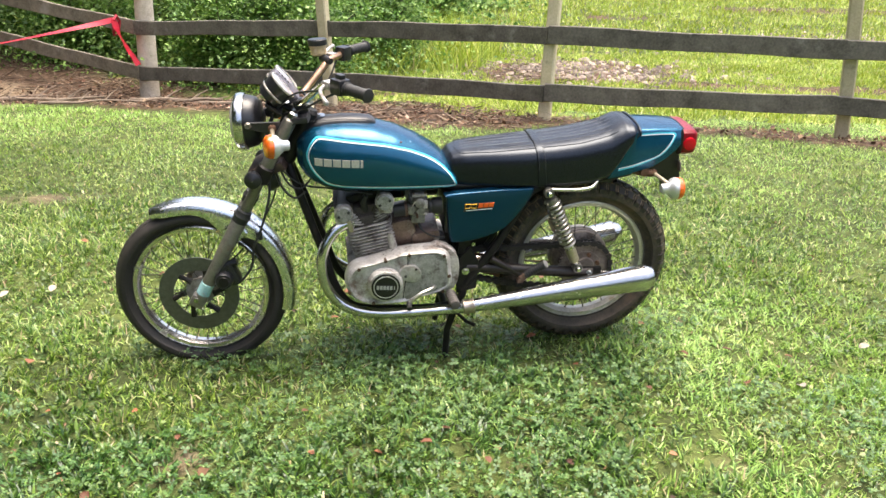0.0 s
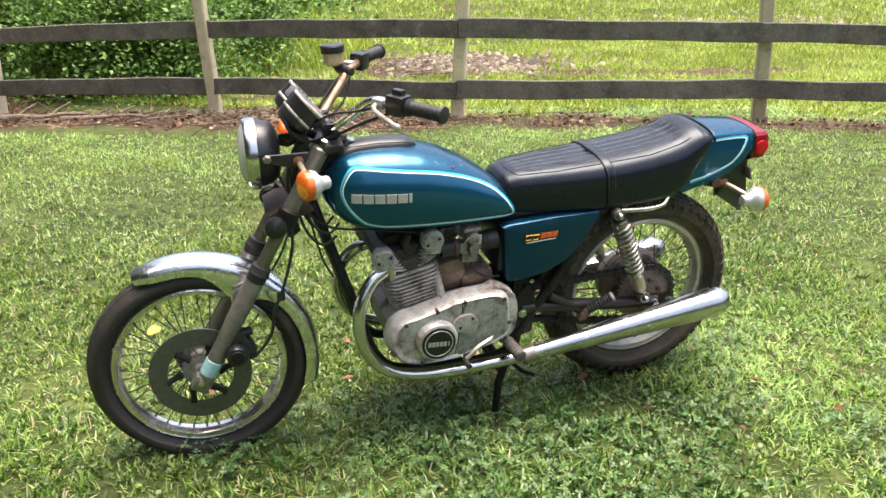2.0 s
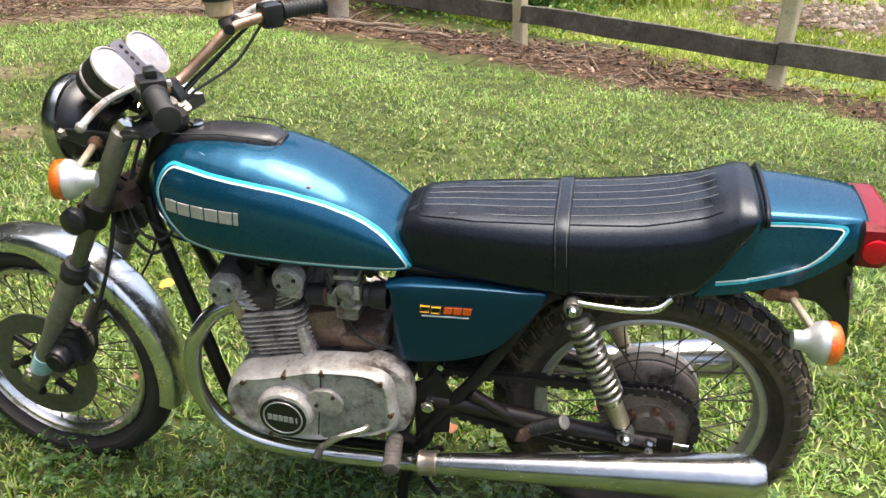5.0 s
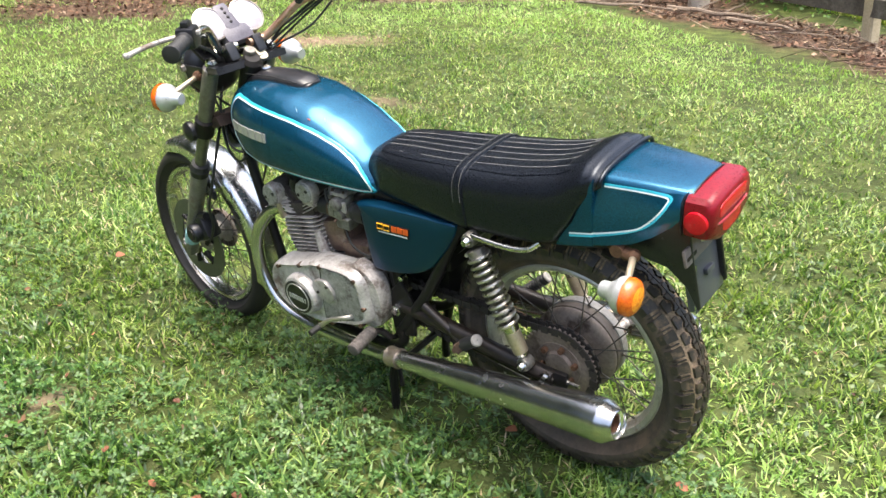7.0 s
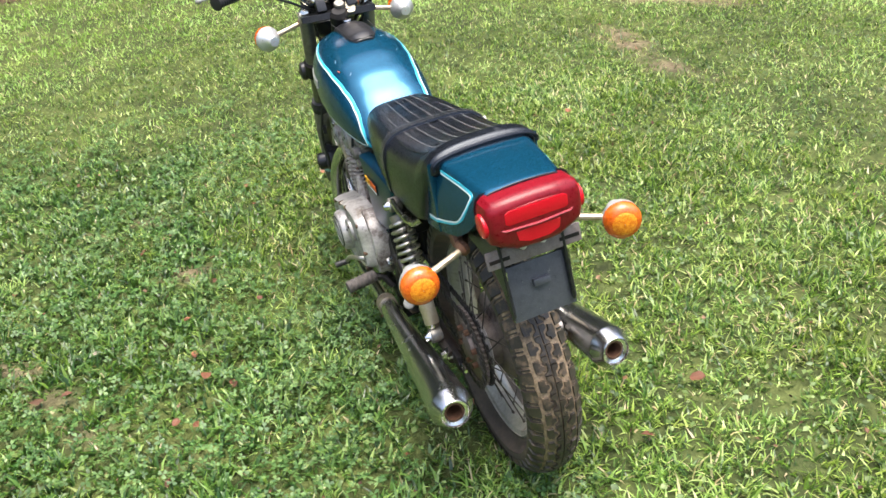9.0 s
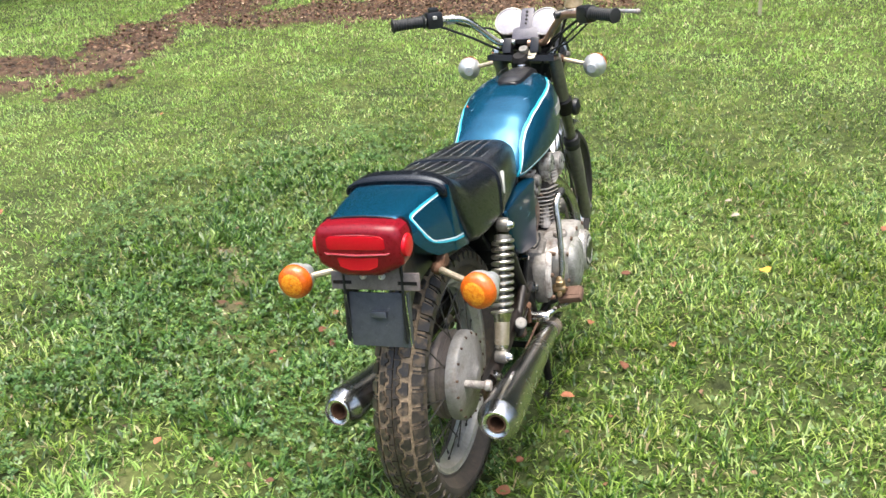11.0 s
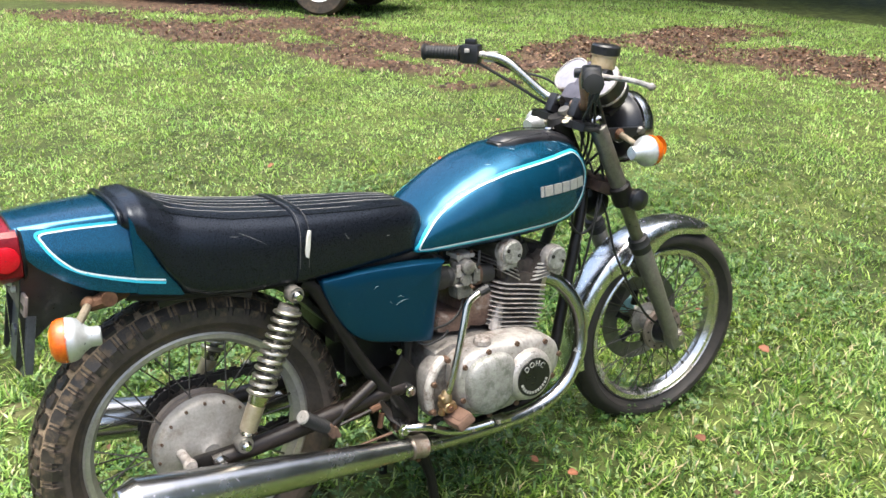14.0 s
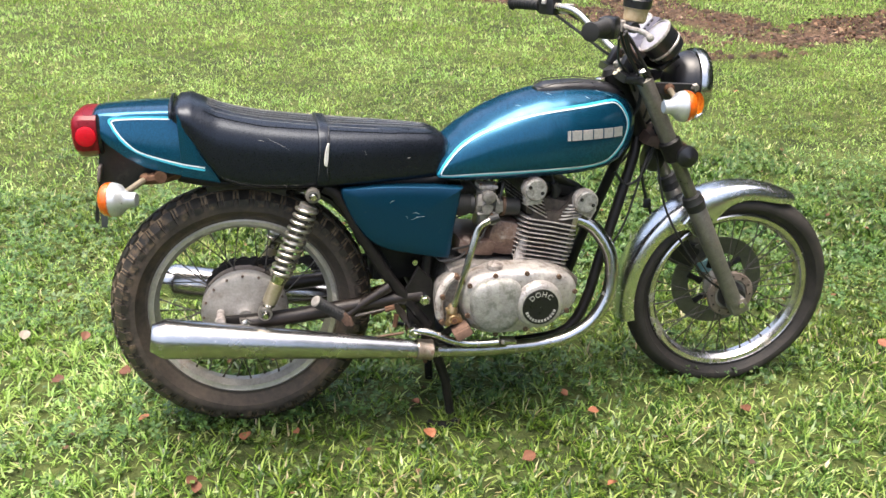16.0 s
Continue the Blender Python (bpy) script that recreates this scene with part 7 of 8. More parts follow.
for i in range(10):
    grow = 0.004 * math.sin(math.pi * i / 9)
    fin_plate(-0.080 - grow, 0.080 + grow, 0.118 + grow, -0.010 + i * 0.0116, 0.0028, alloy, barrel, sag=0.004)
head = part("cylinder_head", box(tuple(eng(0, 0.134, TOP_Y)), (0.105, 0.17, 0.040), 0.01, (0, -lean, 0)), fin_core_brown, bike, "grey alloy cylinder head")
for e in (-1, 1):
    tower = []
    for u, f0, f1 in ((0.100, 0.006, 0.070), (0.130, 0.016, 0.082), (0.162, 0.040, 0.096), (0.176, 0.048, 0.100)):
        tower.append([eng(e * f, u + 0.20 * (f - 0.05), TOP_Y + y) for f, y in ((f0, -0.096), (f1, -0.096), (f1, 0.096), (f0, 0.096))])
    part("head_tower", loft(tower), fin_core_brown, head)
    for i in range(5):
        inner_f, outer_f = 0.010 + 0.0052 * i, 0.084 + 0.0028 * i
        ends = (inner_f, outer_f) if e > 0 else (-outer_f, -inner_f)
        fin_plate(*ends, 0.112, 0.112 + i * 0.0098, 0.0030, alloy, head, tilt=0.32 * e)
for e, cx, axle_z in ((-1, -0.060, 0.604), (1, -0.198, 0.563)):
    cz = axle_z - 0.006
    y0, y1 = TOP_Y - 0.122, TOP_Y + 0.122
    cam_box = part("cam_box", lathe([(0.001, y0 + 0.014), (0.026, y0 + 0.014), (0.026, y1 - 0.014), (0.001, y1 - 0.014)], (cx, 0, cz), (0, 1, 0), 24), cam_shade, bike, "alloy cam box coloured dark for the shade under the tank")
    for s, y in ((-1, y0), (1, y1)):
        cz = axle_z + TOP_ROLL * (y - 0.12)
        part("cap_housing", lathe([(0.024, y - 0.034 * s), (0.031, y - 0.030 * s), (0.0325, y - 0.012 * s), (0.031, y - 0.003 * s), (0.001, y - 0.002 * s)], (cx, 0, cz), (0, 1, 0), 24)
             + box((cx - 0.004 * e, y - 0.018 * s, cz - 0.024), (0.046, 0.026, 0.034), 0.007, (0, -lean - 16 * e, 0)), alloy, cam_box)
        part("cam_cap", lathe([(0.001, y + 0.003 * s), (0.025, y + 0.003 * s), (0.0280, y), (0.0290, y - 0.006 * s)], (cx, 0, cz), (0, 1, 0), 28), cap_alloy, cam_box, "round alloy end cap")
        for a in (0.5, 3.6):
            part("cap_screw", lathe([(0.001, y + 0.0045 * s), (0.0045, y + 0.0045 * s), (0.0055, y)], (cx + 0.018 * math.cos(a), 0, cz + 0.018 * math.sin(a)), (0, 1, 0), 8), black, cam_box)
part("cam_cover", box((-0.130, TOP_Y, 0.590), (0.120, 0.13, 0.030), 0.01, (0, -lean, 0)), black, bike)
both("plug_cap", lambda: tube([eng(0.0, 0.140, -0.070), eng(0.0, 0.180, -0.080), eng(-0.015, 0.200, -0.085)], [0.011, 0.013, 0.009], 10), grip_rubber)
both("plug_lead", lambda: tube(smooth_line([eng(-0.015, 0.200, -0.085), (-0.11, -0.075, 0.636), (-0.06, -0.04, 0.655)], 6), 0.0035, 7), grip_rubber)
both("cylinder_stud", lambda: lathe([(0.001, 0.040), (0.009, 0.038), (0.013, 0.010), (0.016, -0.03)], eng(-0.062, 0.016, -0.104), tuple(EU), 10), alloy)

# carburettors
for s in (-1, 1):
    y = 0.082 * s
    carb = part("carburettor", lathe([(0.016, -0.036), (0.021, -0.035), (0.021, -0.022), (0.018, -0.020), (0.018, 0.018), (0.022, 0.020), (0.022, 0.034), (0.017, 0.035)], (0.056, y, 0.560), (1, 0, 0.12), 20)
                + lathe([(0.001, -0.020), (0.017, -0.020), (0.017, 0.016), (0.023, 0.018), (0.025, 0.024), (0.0245, 0.036), (0.016, 0.042), (0.001, 0.043)], (0.056, y, 0.565), (0.05, 0, 1), 20), carb_metal, bike, "grimy alloy carburettor")
    part("vacuum_cover", lathe([(0.001, 0.040 * s), (0.012, 0.040 * s), (0.017, 0.037 * s), (0.018, 0.020 * s)], (0.058, y, 0.590), (0, 1, 0), 18), carb_metal, carb)
    part("top_cap", box((0.057, y, 0.613), (0.050, 0.046, 0.010), 0.003, (0, -4, 0)) + box((0.057, y, 0.603), (0.036, 0.034, 0.016), 0.004), alloy, carb)
    for cx, cy in ((-0.019, -0.017), (0.019, -0.017), (-0.019, 0.017), (0.019, 0.017)):
        part("cap_screw", lathe([(0.001, 0.004), (0.0035, 0.004), (0.004, -0.002)], (0.057 + cx, y + cy, 0.619), (0, 0, 1), 8), brown_iron, carb)
    part("bowl_flange", box((0.056, y, 0.545), (0.058, 0.050, 0.006), 0.002), alloy, carb)
    part("fuel_pipe", tube(smooth_line([(0.044, y + 0.018 * s, 0.575), (0.028, y + 0.030 * s, 0.592), (0.020, y + 0.024 * s, 0.620)], 5), 0.0036, 8), grip_rubber, carb)
    part("intake_clamp", lathe([(0.0235, 0.0), (0.0262, 0.001), (0.0262, 0.009), (0.0235, 0.010)], (0.020, y, 0.556), (-1, 0, -0.12), 18), brown_iron, carb)
    part("intake_boot", lathe([(0.020, 0.0), (0.024, 0.003), (0.023, 0.025), (0.022, 0.050)], (0.022, y, 0.556), (-1, 0, -0.12), 18), grip_rubber, carb)
    part("air_boot", lathe([(0.022, 0.0), (0.026, 0.005), (0.024, 0.014), (0.029, 0.022), (0.029, 0.05)], (0.088, y, 0.566), (1, 0, 0.05), 18), grip_rubber, carb)
    part("float_bowl", box((0.056, y, 0.526), (0.048, 0.040, 0.034), 0.008), carb_metal, carb)
    part("bowl_nut", lathe([(0.001, -0.012), (0.008, -0.012), (0.009, 0.0)], (0.056, y, 0.509), (0.05, 0, 1), 6), brown_iron, carb)
    part("choke_body", box((0.030, y + 0.022 * s, 0.562), (0.020, 0.014, 0.030), 0.003), carb_metal, carb)
    part("throttle_bracket", box((0.072, y + 0.024 * s, 0.582), (0.026, 0.006, 0.030), 0.002), alloy, carb)
    part("throttle_drum", lathe([(0.001, 0.034 * s), (0.014, 0.034 * s), (0.014, 0.024 * s), (0.006, 0.020 * s)], (0.062, y, 0.560), (0, 1, 0), 16), carb_metal, carb)
    part("idle_screw", tube([(0.050, y + 0.020 * s, 0.548), (0.050, y + 0.040 * s, 0.540)], 0.004, 8), brown_iron, carb)
    part("choke_lever", tube([(0.030, y + 0.028 * s, 0.572), (0.042, y + 0.034 * s, 0.595), (0.058, y + 0.034 * s, 0.600)], 0.0028, 6), alloy, carb)
    part("overflow_hose", tube(smooth_line([(0.056, y + 0.010 * s, 0.510), (0.075, y + 0.02 * s, 0.480), (0.110, y + 0.025 * s, 0.462), (0.150, y + 0.02 * s, 0.455)], 5), 0.0032, 6), grip_rubber, carb)
part("throttle_rod", tube([(0.062, -0.082, 0.585), (0.062, 0.082, 0.585)], 0.004, 8), carb_metal, bike)
part("fuel_tap", tube([(0.02, -0.07, 0.632), (0.02, -0.085, 0.605), (0.03, -0.105, 0.600)], [0.009, 0.011, 0.007], 10), dull_steel, bike)

# pegs, levers, stand
hinge_rust = material("rusted_hinge", (0.075, 0.042, 0.030), (0.20, 0.125, 0.09), 0.6, 0.3, 30, 0.3, 5, 0.12, dirt=(0.045, 0.02, 0.012), dirt_scale=30, dirt_amount=0.4)
for s in (-1, 1):
    p0, p1 = Vector((0.166, 0.160 * s, 0.268)), Vector((0.176, 0.248 * s, 0.264))
    if s > 0:
        p0, p1 = Vector((0.150, 0.160, 0.262)), Vector((0.158, 0.250, 0.284))
    peg_form = tube([p0.lerp(p1, t) for t in (0, 0.02)] + [p0.lerp(p1, 0.04 + 0.94 * i / 14) for i in range(15)] + [p1], [0.010, 0.016] + [0.0185 if i % 2 else 0.0165 for i in range(15)] + [0.012], 12)
    if s > 0:
        peg_form = box((0.150, 0.205, 0.273), (0.046, 0.070, 0.024), 0.007, (10, 26, 0)) + box((0.148, 0.203, 0.281), (0.034, 0.064, 0.016), 0.005, (10, 26, 0))
    peg = part("foot_peg", peg_form, peg_rubber if s > 0 else dusty_peg, bike, "brown worn rubber foot peg" if s > 0 else "dusty grey ribbed rubber foot peg")
    part("peg_bracket", tube([p0 + Vector((0.03, -0.035 * s, -0.035)), p0 + Vector((0.01, -0.02 * s, -0.01)), p0 + Vector((0, 0.01 * s, 0))], 0.010, 8), black, peg)
    r0, r1 = Vector((0.435, 0.122 * s, 0.304)), Vector((0.506, 0.153 * s, 0.367))
    rear_peg = part("pillion_peg", tube([r0.lerp(r1, i / 33) for i in range(34)], [0.0158 if i % 3 == 1 else 0.0150 if i % 3 == 2 else 0.0118 for i in range(34)], 14), grip_rubber, bike, "folded rubber pillion peg")
    part("peg_tip", lathe([(0.001, 0.004), (0.012, 0.003), (0.015, 0.0), (0.014, -0.004)], r1, tuple(r1 - r0), 16), drum_alloy, rear_peg, "pale peg end")
    bar_p = part("pillion_peg_strut", tube([(0.315, 0.112 * s, 0.372), (0.39, 0.114 * s, 0.330), (0.435, 0.116 * s, 0.300)], [0.0135, 0.0125, 0.0130], 12), greasy_iron, rear_peg, "rusty brown peg strut")
    part("peg_hinge", box((0.432, 0.124 * s, 0.302), (0.022, 0.030, 0.036), 0.005, (0, 35, 0)) + box((0.421, 0.128 * s, 0.296), (0.012, 0.024, 0.026), 0.004, (0, 20, 0)), hinge_rust, rear_peg, "rusty hinge of the peg")
part("gear_lever", tube(smooth_line([(0.112, -0.165, 0.300), (0.108, -0.182, 0.301), (0.085, -0.195, 0.297), (0.055, -0.203, 0.286), (0.020, -0.210, 0.258)], 5), 0.0068, 8), spring_steel, bike, "dull steel gear lever")
part("gear_lever_toe", tube([(0.020, -0.203, 0.257), (0.018, -0.245, 0.255)], 0.0085, 10), grip_rubber, bike)
part("brake_pedal", tube(smooth_line([(0.268, 0.150, 0.262), (0.245, 0.170, 0.266), (0.213, 0.176, 0.258), (0.17, 0.182, 0.238), (0.12, 0.186, 0.226), (0.05, 0.198, 0.228)], 6), 0.0092, 12) + box((0.028, 0.200, 0.232), (0.040, 0.034, 0.010), 0.003, (0, -6, 0)), pitted_chrome, bike, "chrome rear brake pedal")
part("brake_pedal_boss", lathe([(0.001, 0.166), (0.009, 0.166), (0.0095, 0.161), (0.0155, 0.160), (0.0165, 0.155), (0.0165, 0.12)], (0.267, 0, 0.260), (0, 1, 0), 14), pitted_chrome, bike)
part("brake_rod", tube([(0.285, 0.135, 0.250), (0.50, 0.130, 0.235), (0.725, 0.122, 0.228)], 0.0035, 7), brown_iron, bike)
part("brake_arm", slab([(0.310, 0.325), (0.300, 0.330), (0.276, 0.300), (0.270, 0.272), (0.280, 0.268), (0.300, 0.300)], 0.112, 0.120, 0.002, 1), greasy_iron, bike, "grimy brake lever plate")
part("cable_end", tube([(0.306, 0.122, 0.318), (0.330, 0.122, 0.314)], 0.008, 8), rusty, bike)
part("brake_link", tube([(0.330, 0.122, 0.314), (0.407, 0.122, 0.303)], 0.004, 7), greasy_iron, bike)
part("brake_switch", tube([(0.300, 0.118, 0.296), (0.306, 0.118, 0.262)], [0.007, 0.006], 8), rusty, bike)
both("brake_spring", lambda: tube([(0.30, -0.07, 0.30), (0.36, -0.075, 0.285)], 0.007, 8), rusty)
stand = part("centre_stand", tube([(0.205, -0.108, 0.205), (0.172, -0.115, 0.09), (0.168, -0.120, -0.03)], [0.015, 0.0125, 0.012], 10) + tube([(0.205, 0.108, 0.205), (0.172, 0.115, 0.09), (0.160, 0.120, -0.005)], [0.015, 0.0125, 0.012], 10)
             + tube([(0.182, -0.11, 0.12), (0.182, 0.11, 0.12)], 0.010, 8), black, bike, "black steel centre stand")
for s in (-1, 1):
    part("stand_foot", tube([(0.140, 0.120 * s, -0.030), (0.165, 0.120 * s, -0.046), (0.200, 0.122 * s, -0.040), (0.222, 0.124 * s, -0.024)], [0.007, 0.013, 0.013, 0.007], 8), black, stand)
part("stand_tang", tube([(0.20, -0.118, 0.165), (0.235, -0.150, 0.140), (0.262, -0.176, 0.140)], 0.0065, 8), black, stand)

# cables
def cable(name, pts, r=0.0032, mat=None, label=""):
    part(name, tube(smooth_line(pts, 7), r, 7), mat or grip_rubber, bike, label)


cable("clutch_cable", [(-0.236, -0.192, 1.012), (-0.275, -0.140, 0.985), (-0.355, -0.085, 0.955), (-0.43, -0.060, 0.86), (-0.425, -0.050, 0.74), (-0.345, -0.055, 0.645), (-0.22, -0.075, 0.63), (-0.10, -0.09, 0.615)])
cable("wiring_loom", [(-0.215, -0.225, 1.005), (-0.27, -0.145, 0.955), (-0.335, -0.075, 0.900), (-0.42, -0.030, 0.870)], 0.004)
cable("throttle_cable", [(-0.215, 0.225, 1.000), (-0.265, 0.150, 0.950), (-0.330, 0.080, 0.880), (-0.36, 0.045, 0.800), (-0.30, 0.030, 0.700), (-0.05, 0.040, 0.640), (0.04, 0.06, 0.600)])
cable("throttle_cable", [(-0.222, 0.235, 0.994), (-0.275, 0.160, 0.935), (-0.335, 0.095, 0.865), (-0.35, 0.060, 0.780), (-0.28, 0.040, 0.690)])
cable("throttle_cable", [(-0.205, 0.245, 0.988), (-0.242, 0.170, 0.925), (-0.305, 0.090, 0.885), (-0.345, 0.050, 0.830)])
cable("wiring_loom", [(-0.232, 0.222, 1.000), (-0.285, 0.138, 0.945), (-0.345, 0.070, 0.900), (-0.40, 0.030, 0.870)], 0.0042)
cable("brake_hose", [(-0.248, 0.172, 1.008), (-0.285, 0.152, 0.985), (-0.325, 0.128, 0.935), (-0.365, 0.105, 0.880), (-0.425, 0.060, 0.790), (-0.425, -0.01, 0.700)], 0.0045)
cable("brake_hose", [(-0.435, -0.050, 0.690), (-0.435, -0.085, 0.600), (-0.465, -0.105, 0.490), (-0.490, -0.110, 0.430), (-0.500, -0.105, 0.360), (-0.540, -0.100, 0.300), (-0.575, -0.095, 0.285)], 0.0045, None, "black brake hose hanging beside the fork")
cable("speedometer_cable", [(-0.405, -0.045, 0.895), (-0.445, -0.060, 0.800), (-0.420, 0.060, 0.640), (-0.450, 0.085, 0.500), (-0.56, 0.085, 0.330), (-0.655, 0.070, 0.250)])
cable("wiring_loom", [(-0.47, 0.02, 0.80), (-0.43, -0.045, 0.72), (-0.40, -0.070, 0.64), (-0.36, -0.075, 0.60), (-0.32, -0.070, 0.62)], 0.004)
cable("wiring_loom", [(-0.40, 0.050, 0.800), (-0.405, 0.066, 0.700), (-0.372, 0.070, 0.610), (-0.335, 0.060, 0.585), (-0.300, 0.058, 0.620)], 0.0038)
cable("clutch_cable", [(-0.43, 0.030, 0.720), (-0.375, 0.075, 0.640), (-0.352, 0.078, 0.560), (-0.330, 0.074, 0.480), (-0.300, 0.070, 0.420)])
cable("wiring_loom", [(-0.42, -0.040, 0.730), (-0.380, -0.075, 0.655), (-0.340, -0.070, 0.630), (-0.310, -0.055, 0.650)], 0.0036)
part("hose_clip", box((-0.470, -0.100, 0.470), (0.022, 0.012, 0.026), 0.003), plastic, bike)
part("ignition_lead", tube(smooth_line([(0.20, 0.10, 0.445), (0.18, 0.12, 0.432), (0.14, 0.125, 0.440), (0.12, 0.12, 0.452)], 6), 0.003, 6), grip_rubber, bike)

# the front end stands turned a little to the rider's right
STEM_AT, STEM_UP = Vector((-0.398, 0, 0.682)), Vector((0.31, 0, 0.604)).normalized()


def turned(names, degrees, back=0.0):
    m = Matrix.Translation(STEM_AT + Vector((back, 0, 0))) @ Matrix.Rotation(radians(-degrees), 4, STEM_UP) @ Matrix.Translation(-STEM_AT)
    for piece in bike.children:
        if piece.name.split(".")[0] in names:
            for ob in [piece] + list(piece.children):
                ob.data.transform(m)


turned({"front_wheel", "axle_nut", "fork_tube", "stanchion", "dust_seal", "fork_slider", "tape_band", "axle_clamp", "upper_yoke", "lower_yoke", "yoke_clamp", "reflector", "fork_cap",
        "headlight", "headlight_ear", "headlight_bolt", "front_mudguard", "mudguard_stay", "brake_caliper", "brake_hose", "hose_clip"}, 6.0)
turned({"handlebar", "bar_clamp", "grip", "switch_housing", "throttle_housing", "clutch_lever", "brake_lever", "brake_reservoir", "master_cylinder", "front_indicator"}, 3.0, 0.008)

# ---------------------------------------------------------------- grass, clover and litter
grass_mat = bpy.data.materials.new("grass_blades")
leaf_material(grass_mat, [(0.0, (0.028, 0.063, 0.016)), (0.28, (0.076, 0.144, 0.034)), (0.58, (0.174, 0.277, 0.063)), (0.86, (0.391, 0.499, 0.152)), (0.94, (0.514, 0.588, 0.267)), (0.96, (0.446, 0.367, 0.219)), (1.0, (0.559, 0.466, 0.316))], 0.28, 0.32)
# Broad-bladed tufts; the foreground's dimmer light is put into their darker green.
dim_lush_mat = bpy.data.materials.new("dimmed_lush_grass_blades")
leaf_material(dim_lush_mat, [(0.0, (0.016, 0.045, 0.012)), (0.30, (0.047, 0.097, 0.025)), (0.65, (0.097, 0.174, 0.041)), (0.92, (0.209, 0.309, 0.086)), (0.97, (0.278, 0.364, 0.130)), (1.0, (0.325, 0.263, 0.161))], 0.30, 0.17)
# Paler blades: the stronger light on the outer lawn is put into colour.
lit_lawn_mat = bpy.data.materials.new("sunlit_tone_lawn_blades")
leaf_material(lit_lawn_mat, [(0.0, (0.233, 0.362, 0.100)), (0.3, (0.291, 0.445, 0.123)), (0.6, (0.355, 0.521, 0.155)), (0.92, (0.444, 0.615, 0.213)), (0.95, (0.529, 0.483, 0.276)), (1.0, (0.613, 0.549, 0.376))], 0.45, 0.35)
field_mat = bpy.data.materials.new("paddock_grass_blades")
leaf_material(field_mat, [(0.0, (0.160, 0.230, 0.040)), (0.4, (0.290, 0.380, 0.070)), (0.75, (0.400, 0.480, 0.110)), (0.93, (0.480, 0.500, 0.170)), (1.0, (0.54, 0.46, 0.25))], 0.45, 0.35)


def scatter(rng, x0, x1, y0, y1, per_m2, keep):
    n = int((x1 - x0) * (y1 - y0) * per_m2)
    x, y = rng.uniform(x0, x1, n), rng.uniform(y0, y1, n)
    k = keep(x, y)
    x, y = x[k], y[k]
    bare = soil(x, y)
    thin = np.clip((0.40 - 0.6 * vnoise(x, y, 0.30, 3) - 0.4 * vnoise(x, y, 0.09, 4)) * 2.0, 0, 0.42)
    rooted = np.where(fence_distance(x, y)[0] < 1.4, np.where(x < -0.6, 0.95, 0.80), np.where((x > -4.2) & (y > 0) & (y < 3.6), 0.60, np.where(y < 0, 0.74, 0.92)))
    k = rng.uniform(0, 1, len(x)) > np.maximum(bare * rooted, thin)
    return x[k], y[k]


def blades(rng, x, y, long, wide, levels, bow=1.0):
    """Bent tapering blades; levels rows of two points and a tip."""
    n = len(x)
    clump = 0.5 * vnoise(x, y, 0.22, 0) + 0.5 * vnoise(x, y, 0.06, 1)
    L = long * (0.35 + 1.3 * clump) * rng.uniform(0.6, 1.25, n)
    a = rng.uniform(0, 2 * math.pi, n) + 2.2 * vnoise(x, y, 0.12, 2)
    tilt = rng.uniform(0.2, 1.15, n) * bow
    curl = rng.uniform(0.2, 1.2, n) * bow
    w = wide * rng.uniform(0.6, 1.35, n)
    b = a + rng.normal(0, 0.5, n) + math.pi / 2
    z = ground_z(x, y) - 0.006
    px, py, pz = x.copy(), y.copy(), z.copy()
    out = []
    for i in range(levels + 1):
        t = i / levels
        if i < levels:
            k = w * (1 - 0.75 * t ** 1.6) / 2
            sx, sy = np.cos(b) * k, np.sin(b) * k
            out.append(np.stack([px - sx, py - sy, pz], -1))
            out.append(np.stack([px + sx, py + sy, pz], -1))
            th = tilt + curl * t
            s = L / levels
            px, py, pz = px + np.cos(a) * np.sin(th) * s, py + np.sin(a) * np.sin(th) * s, pz + np.cos(th) * s
        else:
            out.append(np.stack([px, py, pz], -1))
    return np.stack(out, 1)


def blade_faces(levels):
    f = [(2 * i, 2 * i + 1, 2 * i + 3, 2 * i + 2) for i in range(levels - 1)]
    return f + [(2 * levels - 2, 2 * levels - 1, 2 * levels)]


def tufts(rng, x, y, count, reach):
    """Several roots close together for each place."""
    n = len(x)
    x, y = np.repeat(x, count), np.repeat(y, count)
    return x + rng.normal(0, reach, n * count), y + rng.normal(0, reach, n * count)


rng = np.random.RandomState(5)
near = lambda x, y: (np.abs(x) < 2.35) & (np.abs(y) < 2.15) & (np.maximum(np.abs(x) - 2.05, np.abs(y) - 1.85) < 0.30 * (2 * vnoise(x * 7.1, y * 9.3, 0.11, 5) - 1))
def seen(x, y):
    """The lawn thins out behind the camera, with a ragged border."""
    w = 1.6 * (vnoise(x, y, 0.9, 3) + vnoise(x, y, 0.25, 1) - 1.0)
    return ~((x + w > 3.9) & (y - w < 0.4)) & ~((x + w > 5.9) & (y < 1.8 + w))
x, y = scatter(rng, -2.35, 2.35, -2.15, 2.15, 1650, near)
x, y = tufts(rng, x, y, 7, 0.006)
# Tufts gather on the left, where the dimmer tone is wanted.
lush = 0.5 * vnoise(x, y, 0.45, 2) + 0.5 * vnoise(x, y, 0.15, 3) + 0.42 * np.clip(np.minimum((-0.35 - y) / 0.6, (0.75 - x) / 0.5), -0.75, 1.0) > 0.60
# Blades behind the rear wheel that get the sunlit tone.
bright = ~lush & (rng.uniform(0, 1, len(x)) < 0.55 * np.clip((x - 0.5) / 0.7, 0, 1) * np.clip((0.6 - y) / 0.5, 0, 1) * np.clip((y + 1.5) / 0.6, 0.2, 1))
